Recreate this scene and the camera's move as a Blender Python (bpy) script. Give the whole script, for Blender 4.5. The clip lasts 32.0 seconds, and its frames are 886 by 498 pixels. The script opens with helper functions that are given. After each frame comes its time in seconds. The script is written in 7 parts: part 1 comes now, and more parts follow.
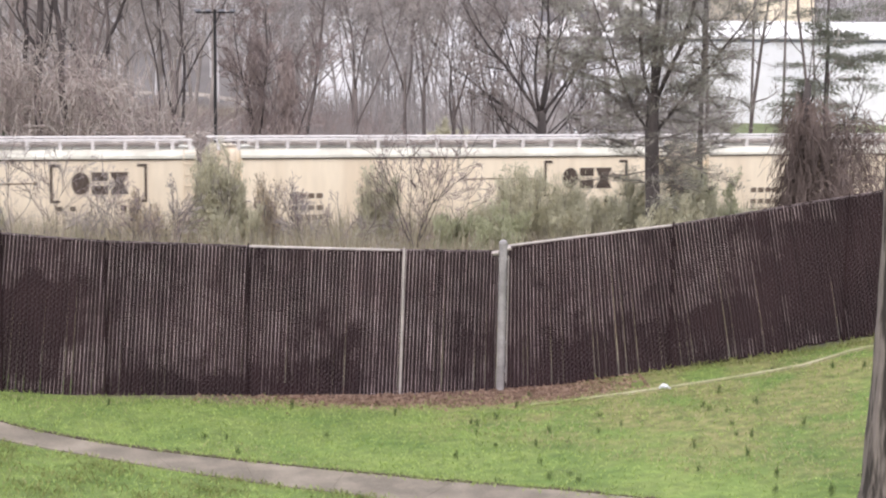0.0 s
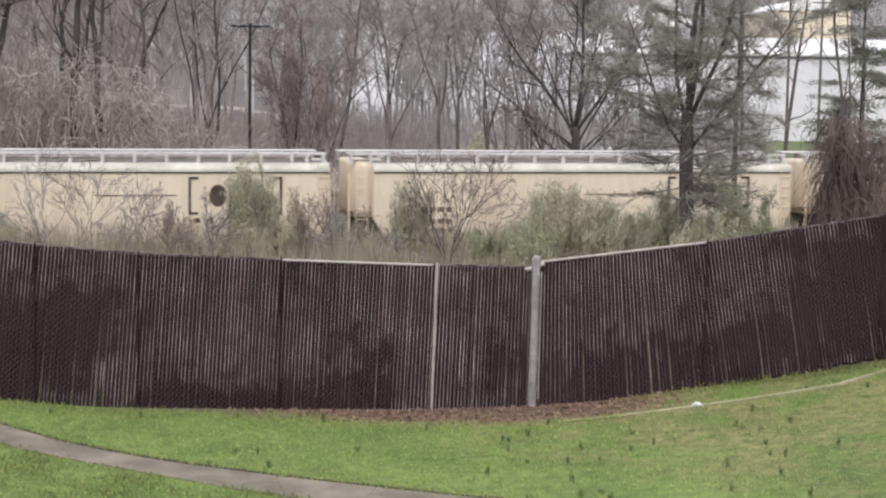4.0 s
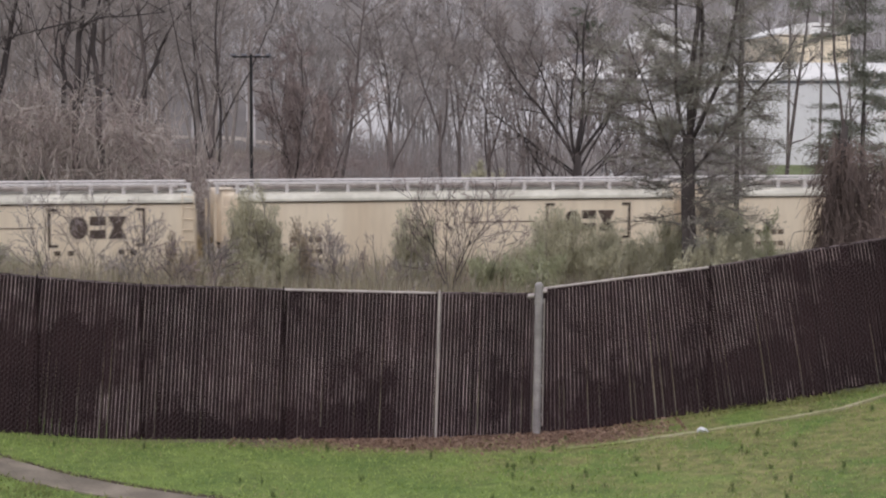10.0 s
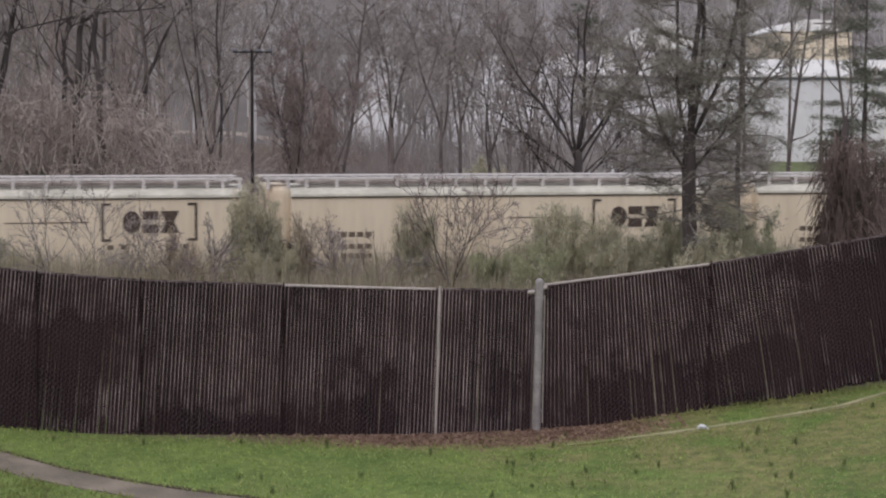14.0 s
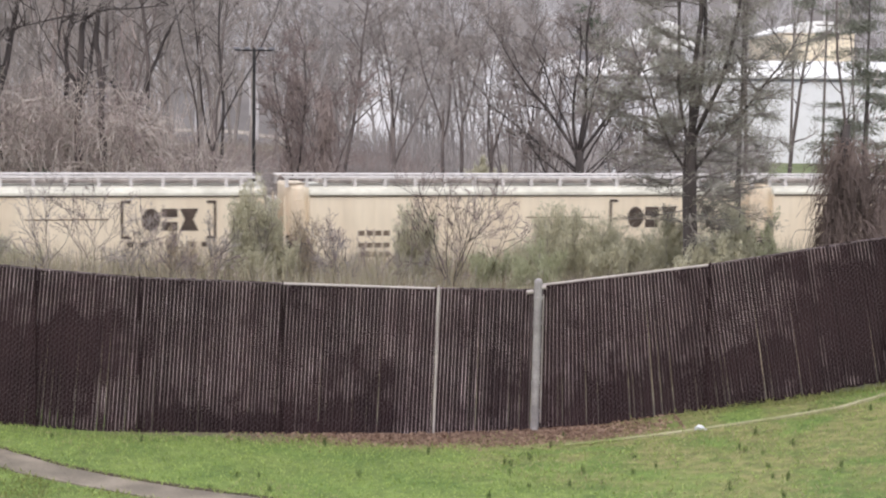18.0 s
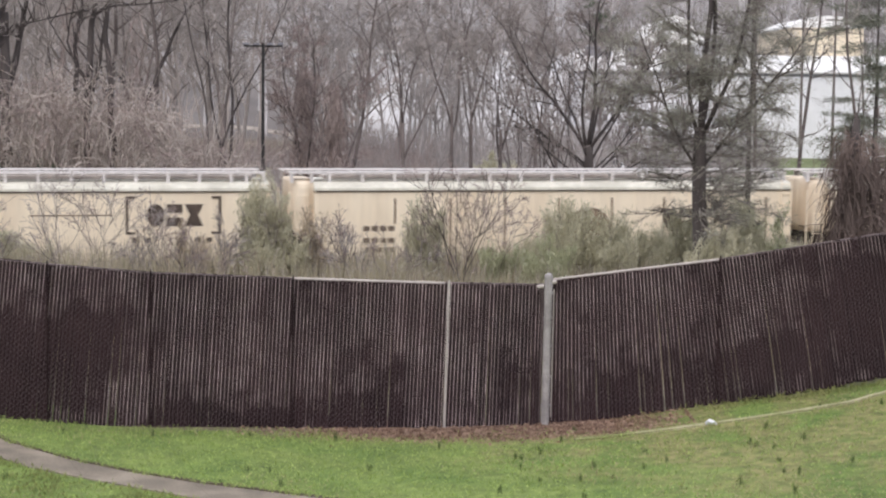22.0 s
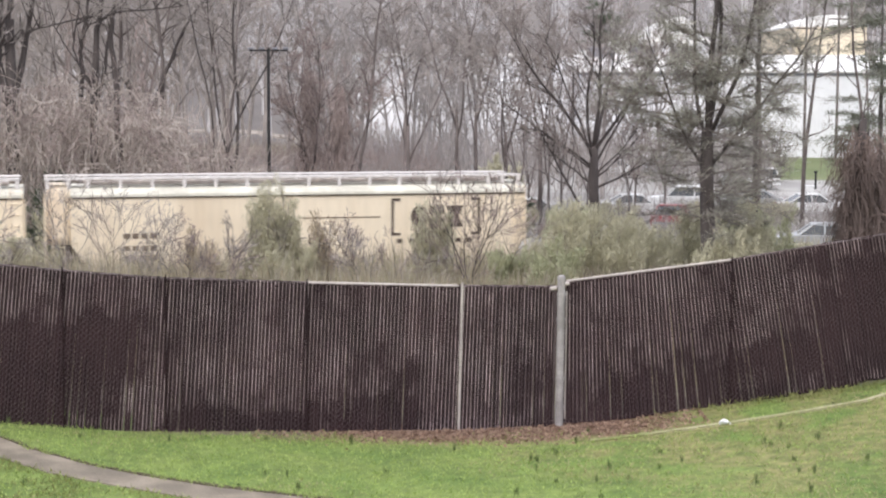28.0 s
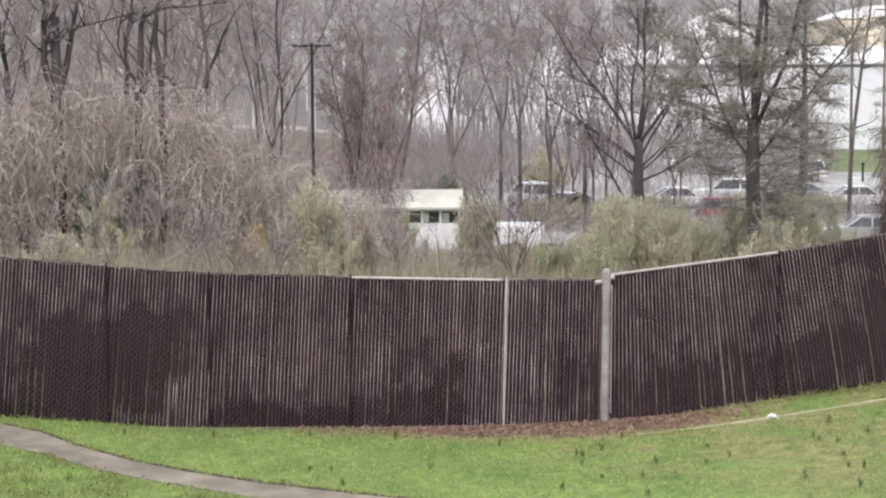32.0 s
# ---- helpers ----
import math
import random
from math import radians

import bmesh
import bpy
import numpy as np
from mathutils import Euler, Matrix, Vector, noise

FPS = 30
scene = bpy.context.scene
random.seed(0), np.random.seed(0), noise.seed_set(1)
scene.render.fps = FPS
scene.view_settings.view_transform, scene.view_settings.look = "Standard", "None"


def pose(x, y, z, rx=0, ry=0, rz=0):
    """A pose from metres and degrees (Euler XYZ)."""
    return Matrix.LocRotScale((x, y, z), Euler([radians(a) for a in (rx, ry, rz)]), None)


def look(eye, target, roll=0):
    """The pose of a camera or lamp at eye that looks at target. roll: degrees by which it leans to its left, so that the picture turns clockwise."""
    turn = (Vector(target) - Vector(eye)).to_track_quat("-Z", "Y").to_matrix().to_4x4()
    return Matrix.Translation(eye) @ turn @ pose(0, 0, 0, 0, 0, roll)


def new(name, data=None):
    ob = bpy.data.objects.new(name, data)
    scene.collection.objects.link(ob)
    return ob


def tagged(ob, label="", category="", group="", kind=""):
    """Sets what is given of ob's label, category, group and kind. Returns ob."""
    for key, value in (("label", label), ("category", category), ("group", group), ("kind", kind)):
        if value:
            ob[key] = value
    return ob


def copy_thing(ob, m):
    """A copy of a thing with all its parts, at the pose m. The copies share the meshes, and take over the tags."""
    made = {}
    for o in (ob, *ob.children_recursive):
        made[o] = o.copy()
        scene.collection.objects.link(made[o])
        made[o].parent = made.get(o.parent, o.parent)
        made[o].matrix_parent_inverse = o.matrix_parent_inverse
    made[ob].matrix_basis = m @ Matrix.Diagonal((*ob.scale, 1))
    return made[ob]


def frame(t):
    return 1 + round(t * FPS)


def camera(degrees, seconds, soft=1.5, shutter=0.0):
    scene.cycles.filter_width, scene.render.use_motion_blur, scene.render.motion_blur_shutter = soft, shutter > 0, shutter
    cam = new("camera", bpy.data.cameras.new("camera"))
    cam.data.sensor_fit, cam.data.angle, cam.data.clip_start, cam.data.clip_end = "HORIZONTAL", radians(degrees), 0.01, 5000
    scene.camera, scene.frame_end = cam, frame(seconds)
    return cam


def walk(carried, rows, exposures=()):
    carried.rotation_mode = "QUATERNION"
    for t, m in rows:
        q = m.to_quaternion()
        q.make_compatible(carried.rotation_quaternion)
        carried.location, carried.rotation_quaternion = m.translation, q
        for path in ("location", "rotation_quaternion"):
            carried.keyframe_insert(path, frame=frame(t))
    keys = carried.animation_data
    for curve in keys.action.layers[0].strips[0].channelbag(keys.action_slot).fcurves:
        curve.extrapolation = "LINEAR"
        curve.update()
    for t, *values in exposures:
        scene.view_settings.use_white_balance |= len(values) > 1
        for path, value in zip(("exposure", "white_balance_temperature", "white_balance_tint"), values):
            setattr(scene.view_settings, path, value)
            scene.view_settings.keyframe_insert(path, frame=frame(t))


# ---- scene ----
# The camera: carried by hand on an upstairs balcony, it sways and turns a little.
cam = camera(29.29, 32.0, soft=2.2, shutter=0.2)
PATH = [
    (0, pose(-0.005, -0.053, 4.244, 83.499, -0.512, -1.166)),
    (0.5, pose(-0.048, -0.009, 4.234, 83.748, -0.317, -0.520)),
    (1, pose(-0.030, 0.012, 4.240, 83.917, -0.417, -0.045)),
    (1.5, pose(0.025, 0.004, 4.236, 83.948, -0.205, 0.055)),
    (2, pose(0.048, 0.026, 4.232, 83.946, -0.520, 0.075)),
    (2.5, pose(0.045, 0.016, 4.236, 83.887, -0.471, 0.076)),
    (3, pose(0.031, 0.003, 4.239, 83.886, -0.461, 0.024)),
    (3.5, pose(0.005, -0.003, 4.241, 83.905, -0.672, -0.017)),
    (5.5, pose(-0.018, -0.012, 4.239, 84.600, -1.083, 0.043)),
    (6, pose(-0.012, 0.014, 4.236, 84.839, -0.923, 0.056)),
    (6.5, pose(-0.003, 0.011, 4.234, 84.950, -0.516, 0.035)),
    (7, pose(-0.002, -0.001, 4.241, 84.933, -0.198, 0.023)),
    (7.5, pose(0.007, 0.000, 4.241, 84.933, -0.204, 0.022)),
    (8, pose(-0.005, 0.006, 4.244, 84.909, -0.227, 0.020)),
    (8.5, pose(0.002, 0.007, 4.245, 84.900, -0.210, 0.033)),
    (9, pose(-0.007, 0.015, 4.247, 84.913, -0.241, -0.002)),
    (9.5, pose(-0.000, 0.001, 4.240, 84.939, -0.256, 0.032)),
    (10, pose(0.000, -0.000, 4.240, 84.933, -0.228, 0.020)),
    (10.5, pose(0.010, -0.008, 4.247, 84.896, -0.318, 0.058)),
    (11, pose(0.012, -0.011, 4.236, 84.884, -0.235, 0.054)),
    (11.5, pose(0.006, -0.003, 4.252, 84.875, -0.090, 0.021)),
    (12, pose(0.010, 0.017, 4.244, 84.869, -0.256, 0.038)),
    (12.5, pose(0.015, 0.012, 4.244, 84.874, -0.177, 0.064)),
    (13, pose(0.007, 0.036, 4.240, 84.830, -0.429, 0.059)),
    (13.5, pose(0.008, 0.031, 4.246, 84.761, -0.402, 0.070)),
    (14, pose(0.005, 0.034, 4.239, 84.795, -0.386, 0.059)),
    (14.5, pose(0.008, 0.029, 4.237, 84.829, -0.318, 0.071)),
    (16.5, pose(0.016, 0.011, 4.235, 84.879, -0.564, 0.083)),
    (17, pose(0.022, 0.005, 4.241, 84.823, -0.847, 0.133)),
    (17.5, pose(0.032, 0.027, 4.236, 84.845, -0.855, 0.136)),
    (18, pose(0.035, 0.018, 4.239, 84.776, -0.732, 0.141)),
    (18.5, pose(0.034, -0.018, 4.238, 84.796, -0.802, 0.157)),
    (19, pose(0.009, -0.023, 4.242, 84.752, -1.195, 0.118)),
    (19.5, pose(0.003, -0.051, 4.241, 84.769, -0.765, 0.099)),
    (20, pose(0.012, -0.049, 4.235, 84.779, -0.442, 0.102)),
    (20.5, pose(0.023, -0.022, 4.228, 84.645, -0.884, 0.135)),
    (21, pose(0.022, 0.027, 4.229, 84.616, -1.299, 0.336)),
    (21.5, pose(0.017, 0.027, 4.230, 84.579, -0.734, 0.454)),
    (22, pose(0.014, 0.012, 4.228, 84.623, -0.645, 0.429)),
    (22.5, pose(0.022, 0.016, 4.232, 84.610, -0.553, 0.430)),
    (23, pose(0.049, 0.008, 4.224, 84.686, -0.574, 0.487)),
    (23.5, pose(0.069, 0.034, 4.220, 84.876, -0.686, 0.500)),
    (24, pose(-0.018, 0.014, 4.227, 85.028, -1.076, 0.490)),
    (24.5, pose(-0.080, 0.027, 4.240, 85.060, 0.096, 0.544)),
    (25, pose(-0.109, -0.030, 4.248, 85.178, 0.009, 0.472)),
    (25.5, pose(-0.111, -0.057, 4.250, 85.073, -0.053, 0.470)),
    (27.5, pose(-0.105, -0.074, 4.245, 84.694, 0.017, 0.490)),
    (28, pose(-0.096, -0.074, 4.242, 84.704, -0.117, 0.523)),
    (28.5, pose(-0.098, -0.053, 4.238, 84.689, -0.150, 0.519)),
    (29, pose(-0.099, 0.004, 4.236, 84.679, -0.091, 0.667)),
    (29.5, pose(-0.089, 0.047, 4.234, 84.657, -0.240, 0.976)),
    (30, pose(-0.090, 0.062, 4.233, 84.657, -0.156, 1.245)),
    (30.5, pose(-0.089, 0.070, 4.231, 84.593, -0.314, 1.504)),
    (31, pose(-0.088, 0.089, 4.224, 84.561, -0.064, 1.749)),
    (31.5, pose(-0.086, 0.076, 4.228, 84.519, 0.185, 1.916)),
    (32, pose(-0.086, 0.045, 4.225, 84.526, 0.325, 2.002)),
]
EXPOSURE = [
    (0, 0.62, 6550, 12.5),
    (0.5, 0.43, 6550, 12.5),
    (1, 0.25, 6550, 12.5),
    (2, 0.10, 6550, 13.5),
    (3, 0.33, 6550, 9.5),
    (3.5, 0.30, 6550, 9.5),
    (5.5, -0.15, 6550, 11.5),
    (6, -0.35, 6550, 12.5),
    (7, -0.50, 6550, 12.5),
    (8, -0.32, 6550, 12.5),
    (9, -0.32, 6550, 12.5),
    (10, -0.25, 6550, 12.5),
    (11, -0.05, 6550, 11.5),
    (12, 0.33, 6550, 10.5),
    (13, 0.33, 6550, 10.5),
    (14, -0.46, 6550, 12.5),
    (14.5, -0.45, 6550, 12.5),
    (16.5, -0.20, 6550, 11.5),
    (17, -0.12, 6550, 11.5),
    (18, 0.37, 6550, 10.5),
    (19, 0.52, 6550, 10.5),
    (20, 0.53, 6550, 10.5),
    (21, 0.58, 6550, 10.5),
    (22, 0.26, 6550, 10.5),
    (23, 0.30, 6550, 10.5),
    (24, -0.44, 6550, 13.5),
    (24.6, -0.10, 6550, 12.5),
    (25, 0.13, 6550, 11.5),
    (25.5, 0.30, 6550, 10.5),
    (27.5, 0.60, 6550, 9.5),
    (28, 0.58, 6550, 9.5),
    (29, 0.57, 6550, 8.5),
    (30, 0.60, 6550, 8.5),
    (32, 0.57, 6550, 8.5),
]
walk(cam, PATH, EXPOSURE)

# Overcast daylight.
world = bpy.data.worlds.new("sky")
scene.world = world
world.use_nodes = True
wn, wl = world.node_tree.nodes, world.node_tree.links
wn.clear()
sky = wn.new("ShaderNodeTexSky")
sky.sky_type, sky.sun_disc = "NISHITA", False
sky.sun_elevation, sky.sun_rotation = radians(55), radians(195)
sky.air_density, sky.dust_density, sky.ozone_density = 1.0, 6.0, 1.0
veil = wn.new("ShaderNodeMix")
veil.data_type = "RGBA"
veil.inputs["Factor"].default_value = 0.75
veil.inputs["B"].default_value = (7.0, 7.25, 8.3, 1)  # the even cloud layer
bg = wn.new("ShaderNodeBackground")
bg.inputs["Strength"].default_value = 0.13
wout = wn.new("ShaderNodeOutputWorld")
wl.new(sky.outputs["Color"], veil.inputs["A"])
wl.new(veil.outputs["Result"], bg.inputs["Color"])
wl.new(bg.outputs["Background"], wout.inputs["Surface"])
sun_data = bpy.data.lights.new("sun", "SUN")
sun_data.energy, sun_data.angle, sun_data.color = 1.35, radians(40), (1.0, 0.975, 0.95)
sun = new("sun", sun_data)
sun.matrix_world = look((0, 0, 60), (8, 29, 17))

# ---- materials ----
def material(name, color, rough=0.8, metal=0.0, vary=0.25, size=3.0, second=None, grain=40.0, bump=0.3, space="Object", per_object=0.0, stretch=(1, 1, 1), spread=(0.4, 0.65), gloss=0.5):
    """A surface with stains at one size and grain at a finer one, and relief."""
    m = bpy.data.materials.new(name)
    m.use_nodes = True
    n, l = m.node_tree.nodes, m.node_tree.links
    b = n["Principled BSDF"]
    b.inputs["Roughness"].default_value, b.inputs["Metallic"].default_value = rough, metal
    b.inputs["Specular IOR Level"].default_value = gloss
    if space == "World":
        place = n.new("ShaderNodeNewGeometry").outputs["Position"]
    else:
        place = n.new("ShaderNodeTexCoord").outputs["Object"]
    mp = n.new("ShaderNodeMapping")
    mp.inputs["Scale"].default_value = stretch
    l.new(place, mp.inputs["Vector"])
    t1, t2 = n.new("ShaderNodeTexNoise"), n.new("ShaderNodeTexNoise")
    for t, sc, de in ((t1, size, 5), (t2, grain, 3)):
        t.inputs["Scale"].default_value, t.inputs["Detail"].default_value = sc, de
        l.new(mp.outputs["Vector"], t.inputs["Vector"])
    ramp = n.new("ShaderNodeValToRGB")
    ramp.color_ramp.elements[0].position, ramp.color_ramp.elements[1].position = spread
    c2 = second or tuple(c * (1 - vary) for c in color)
    ramp.color_ramp.elements[0].color, ramp.color_ramp.elements[1].color = (*c2, 1), (*color, 1)
    l.new(t1.outputs["Fac"], ramp.inputs["Fac"])
    fine = n.new("ShaderNodeMix")
    fine.data_type, fine.blend_type = "RGBA", "MULTIPLY"
    fine.inputs["Factor"].default_value = 0.5
    fr = n.new("ShaderNodeValToRGB")
    fr.color_ramp.elements[0].position, fr.color_ramp.elements[1].position = 0.3, 0.7
    fr.color_ramp.elements[0].color, fr.color_ramp.elements[1].color = (1 - vary, 1 - vary, 1 - vary, 1), (1.1, 1.1, 1.1, 1)
    l.new(t2.outputs["Fac"], fr.inputs["Fac"])
    l.new(ramp.outputs["Color"], fine.inputs["A"])
    l.new(fr.outputs["Color"], fine.inputs["B"])
    last = fine.outputs["Result"]
    if per_object:
        info = n.new("ShaderNodeObjectInfo")
        rng = n.new("ShaderNodeMapRange")
        rng.inputs["To Min"].default_value, rng.inputs["To Max"].default_value = 1 - per_object, 1 + per_object
        l.new(info.outputs["Random"], rng.inputs["Value"])
        sc = n.new("ShaderNodeVectorMath")
        sc.operation = "SCALE"
        l.new(last, sc.inputs[0])
        l.new(rng.outputs["Result"], sc.inputs["Scale"])
        last = sc.outputs["Vector"]
    l.new(last, b.inputs["Base Color"])
    if bump:
        bp = n.new("ShaderNodeBump")
        bp.inputs["Strength"].default_value, bp.inputs["Distance"].default_value = bump, 0.02
        l.new(t2.outputs["Fac"], bp.inputs["Height"])
        l.new(bp.outputs["Normal"], b.inputs["Normal"])
    return m


def foliage(name, color, second, rough=0.7):
    """Leaves: each island takes its own tint between two."""
    m = bpy.data.materials.new(name)
    m.use_nodes = True
    n, l = m.node_tree.nodes, m.node_tree.links
    b = n["Principled BSDF"]
    b.inputs["Roughness"].default_value = rough
    geo = n.new("ShaderNodeNewGeometry")
    ramp = n.new("ShaderNodeValToRGB")
    ramp.color_ramp.elements[0].color, ramp.color_ramp.elements[1].color = (*second, 1), (*color, 1)
    l.new(geo.outputs["Random Per Island"], ramp.inputs["Fac"])
    l.new(ramp.outputs["Color"], b.inputs["Base Color"])
    thin = n.new("ShaderNodeBsdfTranslucent")
    l.new(ramp.outputs["Color"], thin.inputs["Color"])
    both = n.new("ShaderNodeMixShader")
    both.inputs["Fac"].default_value = 0.42
    l.new(b.outputs["BSDF"], both.inputs[1])
    l.new(thin.outputs["BSDF"], both.inputs[2])
    l.new(both.outputs["Shader"], n["Material Output"].inputs["Surface"])
    return m


CREAM = material("cream_car_paint", (0.78, 0.68, 0.53), 0.55, 0.0, 0.1, 0.9, (0.67, 0.56, 0.42), 5, 0.05, stretch=(1, 1, 0.16), spread=(0.3, 0.6), per_object=0.05)
CREAM_ROOF = material("weathered_roof_paint", (0.72, 0.63, 0.5), 0.6, 0.0, 0.15, 1.2, (0.58, 0.48, 0.38), 9, 0.05)
GREY_STEEL = material("galvanised_walkway", (0.78, 0.74, 0.72), 0.5, 0.1, 0.2, 4, None, 40, 0.1)
# grey kept darker, painting in the shadow below the roof walkway
COAMING = material("shade_greyed_steel", (0.54, 0.48, 0.45), 0.7, 0.1, 0.3, 2, None, 20, 0.1)
UNDER = material("grimy_running_gear", (0.035, 0.028, 0.024), 0.75, 0.2, 0.3, 3, (0.06, 0.04, 0.03), 30, 0.2)
DARK_MARK = material("faded_dark_paint", (0.05, 0.035, 0.028), 0.7, 0.0, 0.3, 4, (0.09, 0.065, 0.05), 18, 0.0)
PALE_MARK = material("worn_thin_lettering", (0.2, 0.15, 0.11), 0.7, 0.0, 0.3, 6, None, 25, 0.0)
EAVE = material("eave_shade_brown", (0.12, 0.085, 0.06), 0.8, 0.1, 0.3, 3, None, 20, 0.1)
WHEEL = material("worn_wheel_steel", (0.06, 0.045, 0.04), 0.5, 0.6, 0.3, 8, None, 30, 0.1)

SLAT = material("brown_privacy_slat", (0.04, 0.0225, 0.0255), 0.6, 0.0, 0.35, 0.9, (0.022, 0.0125, 0.0148), 30, 0.1, "World", 0.18, gloss=0.12)


def ridge_material():
    """The slats' raised edges: pale for light between slats, broad dark patches painted for shade behind and grime."""
    m = material("gap_light_slat_ridge", (0.8, 0.655, 0.66), 0.6, 0.0, 0.55, 2.2, (0.48, 0.375, 0.38), 14, 0.0, "World", 0.3, gloss=0.15)
    n, l = m.node_tree.nodes, m.node_tree.links
    b = n["Principled BSDF"]
    # pale tone painted for light showing through between the slats
    faded = b.inputs["Base Color"].links[0].from_socket
    pos = n.new("ShaderNodeNewGeometry").outputs["Position"]
    rough_edge = n.new("ShaderNodeTexNoise")
    rough_edge.inputs["Scale"].default_value, rough_edge.inputs["Detail"].default_value = 3.4, 9
    l.new(pos, rough_edge.inputs["Vector"])
    total = n.new("ShaderNodeMath")
    total.operation = "MULTIPLY_ADD"
    l.new(rough_edge.outputs["Fac"], total.inputs[0])
    total.inputs[1].default_value, total.inputs[2].default_value = 4.6, -2.9
    slat = n.new("ShaderNodeObjectInfo")
    uneven = n.new("ShaderNodeMath")
    uneven.operation = "MULTIPLY_ADD"
    l.new(slat.outputs["Random"], uneven.inputs[0])
    uneven.inputs[1].default_value = 0.8
    l.new(total.outputs["Value"], uneven.inputs[2])
    total = uneven.outputs["Value"]
    # dark patches, shade behind the slats painted in along with grime: where along the fence, how high, half width,
    # half height
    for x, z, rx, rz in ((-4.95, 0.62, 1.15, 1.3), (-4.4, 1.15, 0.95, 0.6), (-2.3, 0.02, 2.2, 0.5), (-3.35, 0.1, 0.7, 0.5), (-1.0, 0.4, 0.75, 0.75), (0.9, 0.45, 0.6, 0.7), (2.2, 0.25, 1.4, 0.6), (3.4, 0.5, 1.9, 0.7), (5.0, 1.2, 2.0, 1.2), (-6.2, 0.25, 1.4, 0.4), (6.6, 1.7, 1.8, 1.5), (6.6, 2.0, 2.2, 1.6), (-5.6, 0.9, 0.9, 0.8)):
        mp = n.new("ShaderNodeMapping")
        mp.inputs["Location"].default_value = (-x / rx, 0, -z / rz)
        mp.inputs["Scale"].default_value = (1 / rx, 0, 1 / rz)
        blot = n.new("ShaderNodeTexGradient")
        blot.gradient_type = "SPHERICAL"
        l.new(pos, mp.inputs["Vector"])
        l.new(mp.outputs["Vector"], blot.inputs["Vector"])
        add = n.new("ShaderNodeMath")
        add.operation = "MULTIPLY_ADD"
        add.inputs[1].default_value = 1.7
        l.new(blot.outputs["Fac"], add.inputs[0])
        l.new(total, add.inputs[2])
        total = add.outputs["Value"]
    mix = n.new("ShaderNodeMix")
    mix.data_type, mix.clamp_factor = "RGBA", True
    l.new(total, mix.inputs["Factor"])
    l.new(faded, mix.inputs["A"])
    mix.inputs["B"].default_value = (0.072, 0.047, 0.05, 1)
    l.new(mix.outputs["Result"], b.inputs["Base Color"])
    return m


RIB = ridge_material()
GRIME_DARK = material("dark_grime_sheet", (0.035, 0.021, 0.023), 0.85, 0.0, 0.4, 6, (0.018, 0.011, 0.012), 30, 0.3, stretch=(0.15, 1, 1), gloss=0.1)
WIRE = material("brown_coated_wire", (0.13, 0.095, 0.1), 0.5, 0.0, 0.3, 4, None, 60, 0.0, "World", gloss=0.4)
GALV = material("galvanised_pipe", (0.4, 0.37, 0.37), 0.6, 0.0, 0.25, 5, (0.26, 0.24, 0.24), 40, 0.1)
GALV_PALE = material("pale_top_rail", (0.5, 0.44, 0.42), 0.6, 0.0, 0.2, 5, None, 40, 0.1)

BARK = material("grey_brown_bark", (0.2, 0.165, 0.155), 0.9, 0.0, 0.4, 2.5, (0.11, 0.09, 0.085), 25, 0.6, stretch=(1, 1, 0.25))
DARK_BARK = material("dark_wet_bark", (0.085, 0.07, 0.066), 0.9, 0.0, 0.4, 2.5, (0.05, 0.041, 0.04), 25, 0.6, stretch=(1, 1, 0.25))
NEAR_BARK = material("furrowed_bark", (0.23, 0.19, 0.175), 0.95, 0.0, 0.5, 17, (0.045, 0.036, 0.033), 60, 1.0, stretch=(1, 1, 0.11), spread=(0.42, 0.56))
TWIG = material("bare_twigs", (0.44, 0.39, 0.365), 0.9, 0.0, 0.3, 0.6, (0.29, 0.257, 0.24), 8, 0.0)
PALE_TWIG = material("bleached_vine_stems", (0.58, 0.51, 0.46), 0.9, 0.0, 0.35, 0.8, (0.35, 0.3, 0.265), 6, 0.0)
RED_TWIG = material("reddish_twigs", (0.38, 0.305, 0.28), 0.9, 0.0, 0.3, 0.8, (0.23, 0.18, 0.17), 6, 0.0)
DARK_TWIG = material("dark_bare_twigs", (0.35, 0.3, 0.28), 0.9, 0.0, 0.35, 0.6, (0.225, 0.19, 0.175), 8, 0.0)
# far twigs paler and greyer: distance haze put into the colour
FAR_TWIG = material("hazed_far_twigs", (0.63, 0.605, 0.607), 0.95, 0.0, 0.3, 0.05, (0.515, 0.49, 0.49), 0.6, 0.0)
SHRUB = foliage("grey_green_leaves", (0.62, 0.59, 0.435), (0.455, 0.43, 0.31))
SHRUB_BRIGHT = foliage("fresh_green_leaves", (0.555, 0.56, 0.385), (0.375, 0.385, 0.245))
NEEDLE = foliage("pine_needles", (0.42, 0.405, 0.335), (0.25, 0.243, 0.2))
BOUGH = material("scaly_bough_bark", (0.27, 0.24, 0.215), 0.9, 0.0, 0.35, 1.5, (0.17, 0.15, 0.135), 15, 0.0)
MID_TWIG = material("bare_woods_twigs", (0.44, 0.4, 0.385), 0.9, 0.0, 0.4, 0.35, (0.25, 0.225, 0.215), 1.5, 0.0)
EVERGREEN = foliage("dark_evergreen", (0.15, 0.175, 0.12), (0.07, 0.085, 0.06))
GREY_EVERGREEN = foliage("grey_evergreen", (0.26, 0.27, 0.21), (0.15, 0.16, 0.12))
PINE_BARK = material("scaly_pine_bark", (0.125, 0.105, 0.098), 0.9, 0.0, 0.4, 2.5, (0.07, 0.058, 0.055), 25, 0.6, stretch=(1, 1, 0.3))
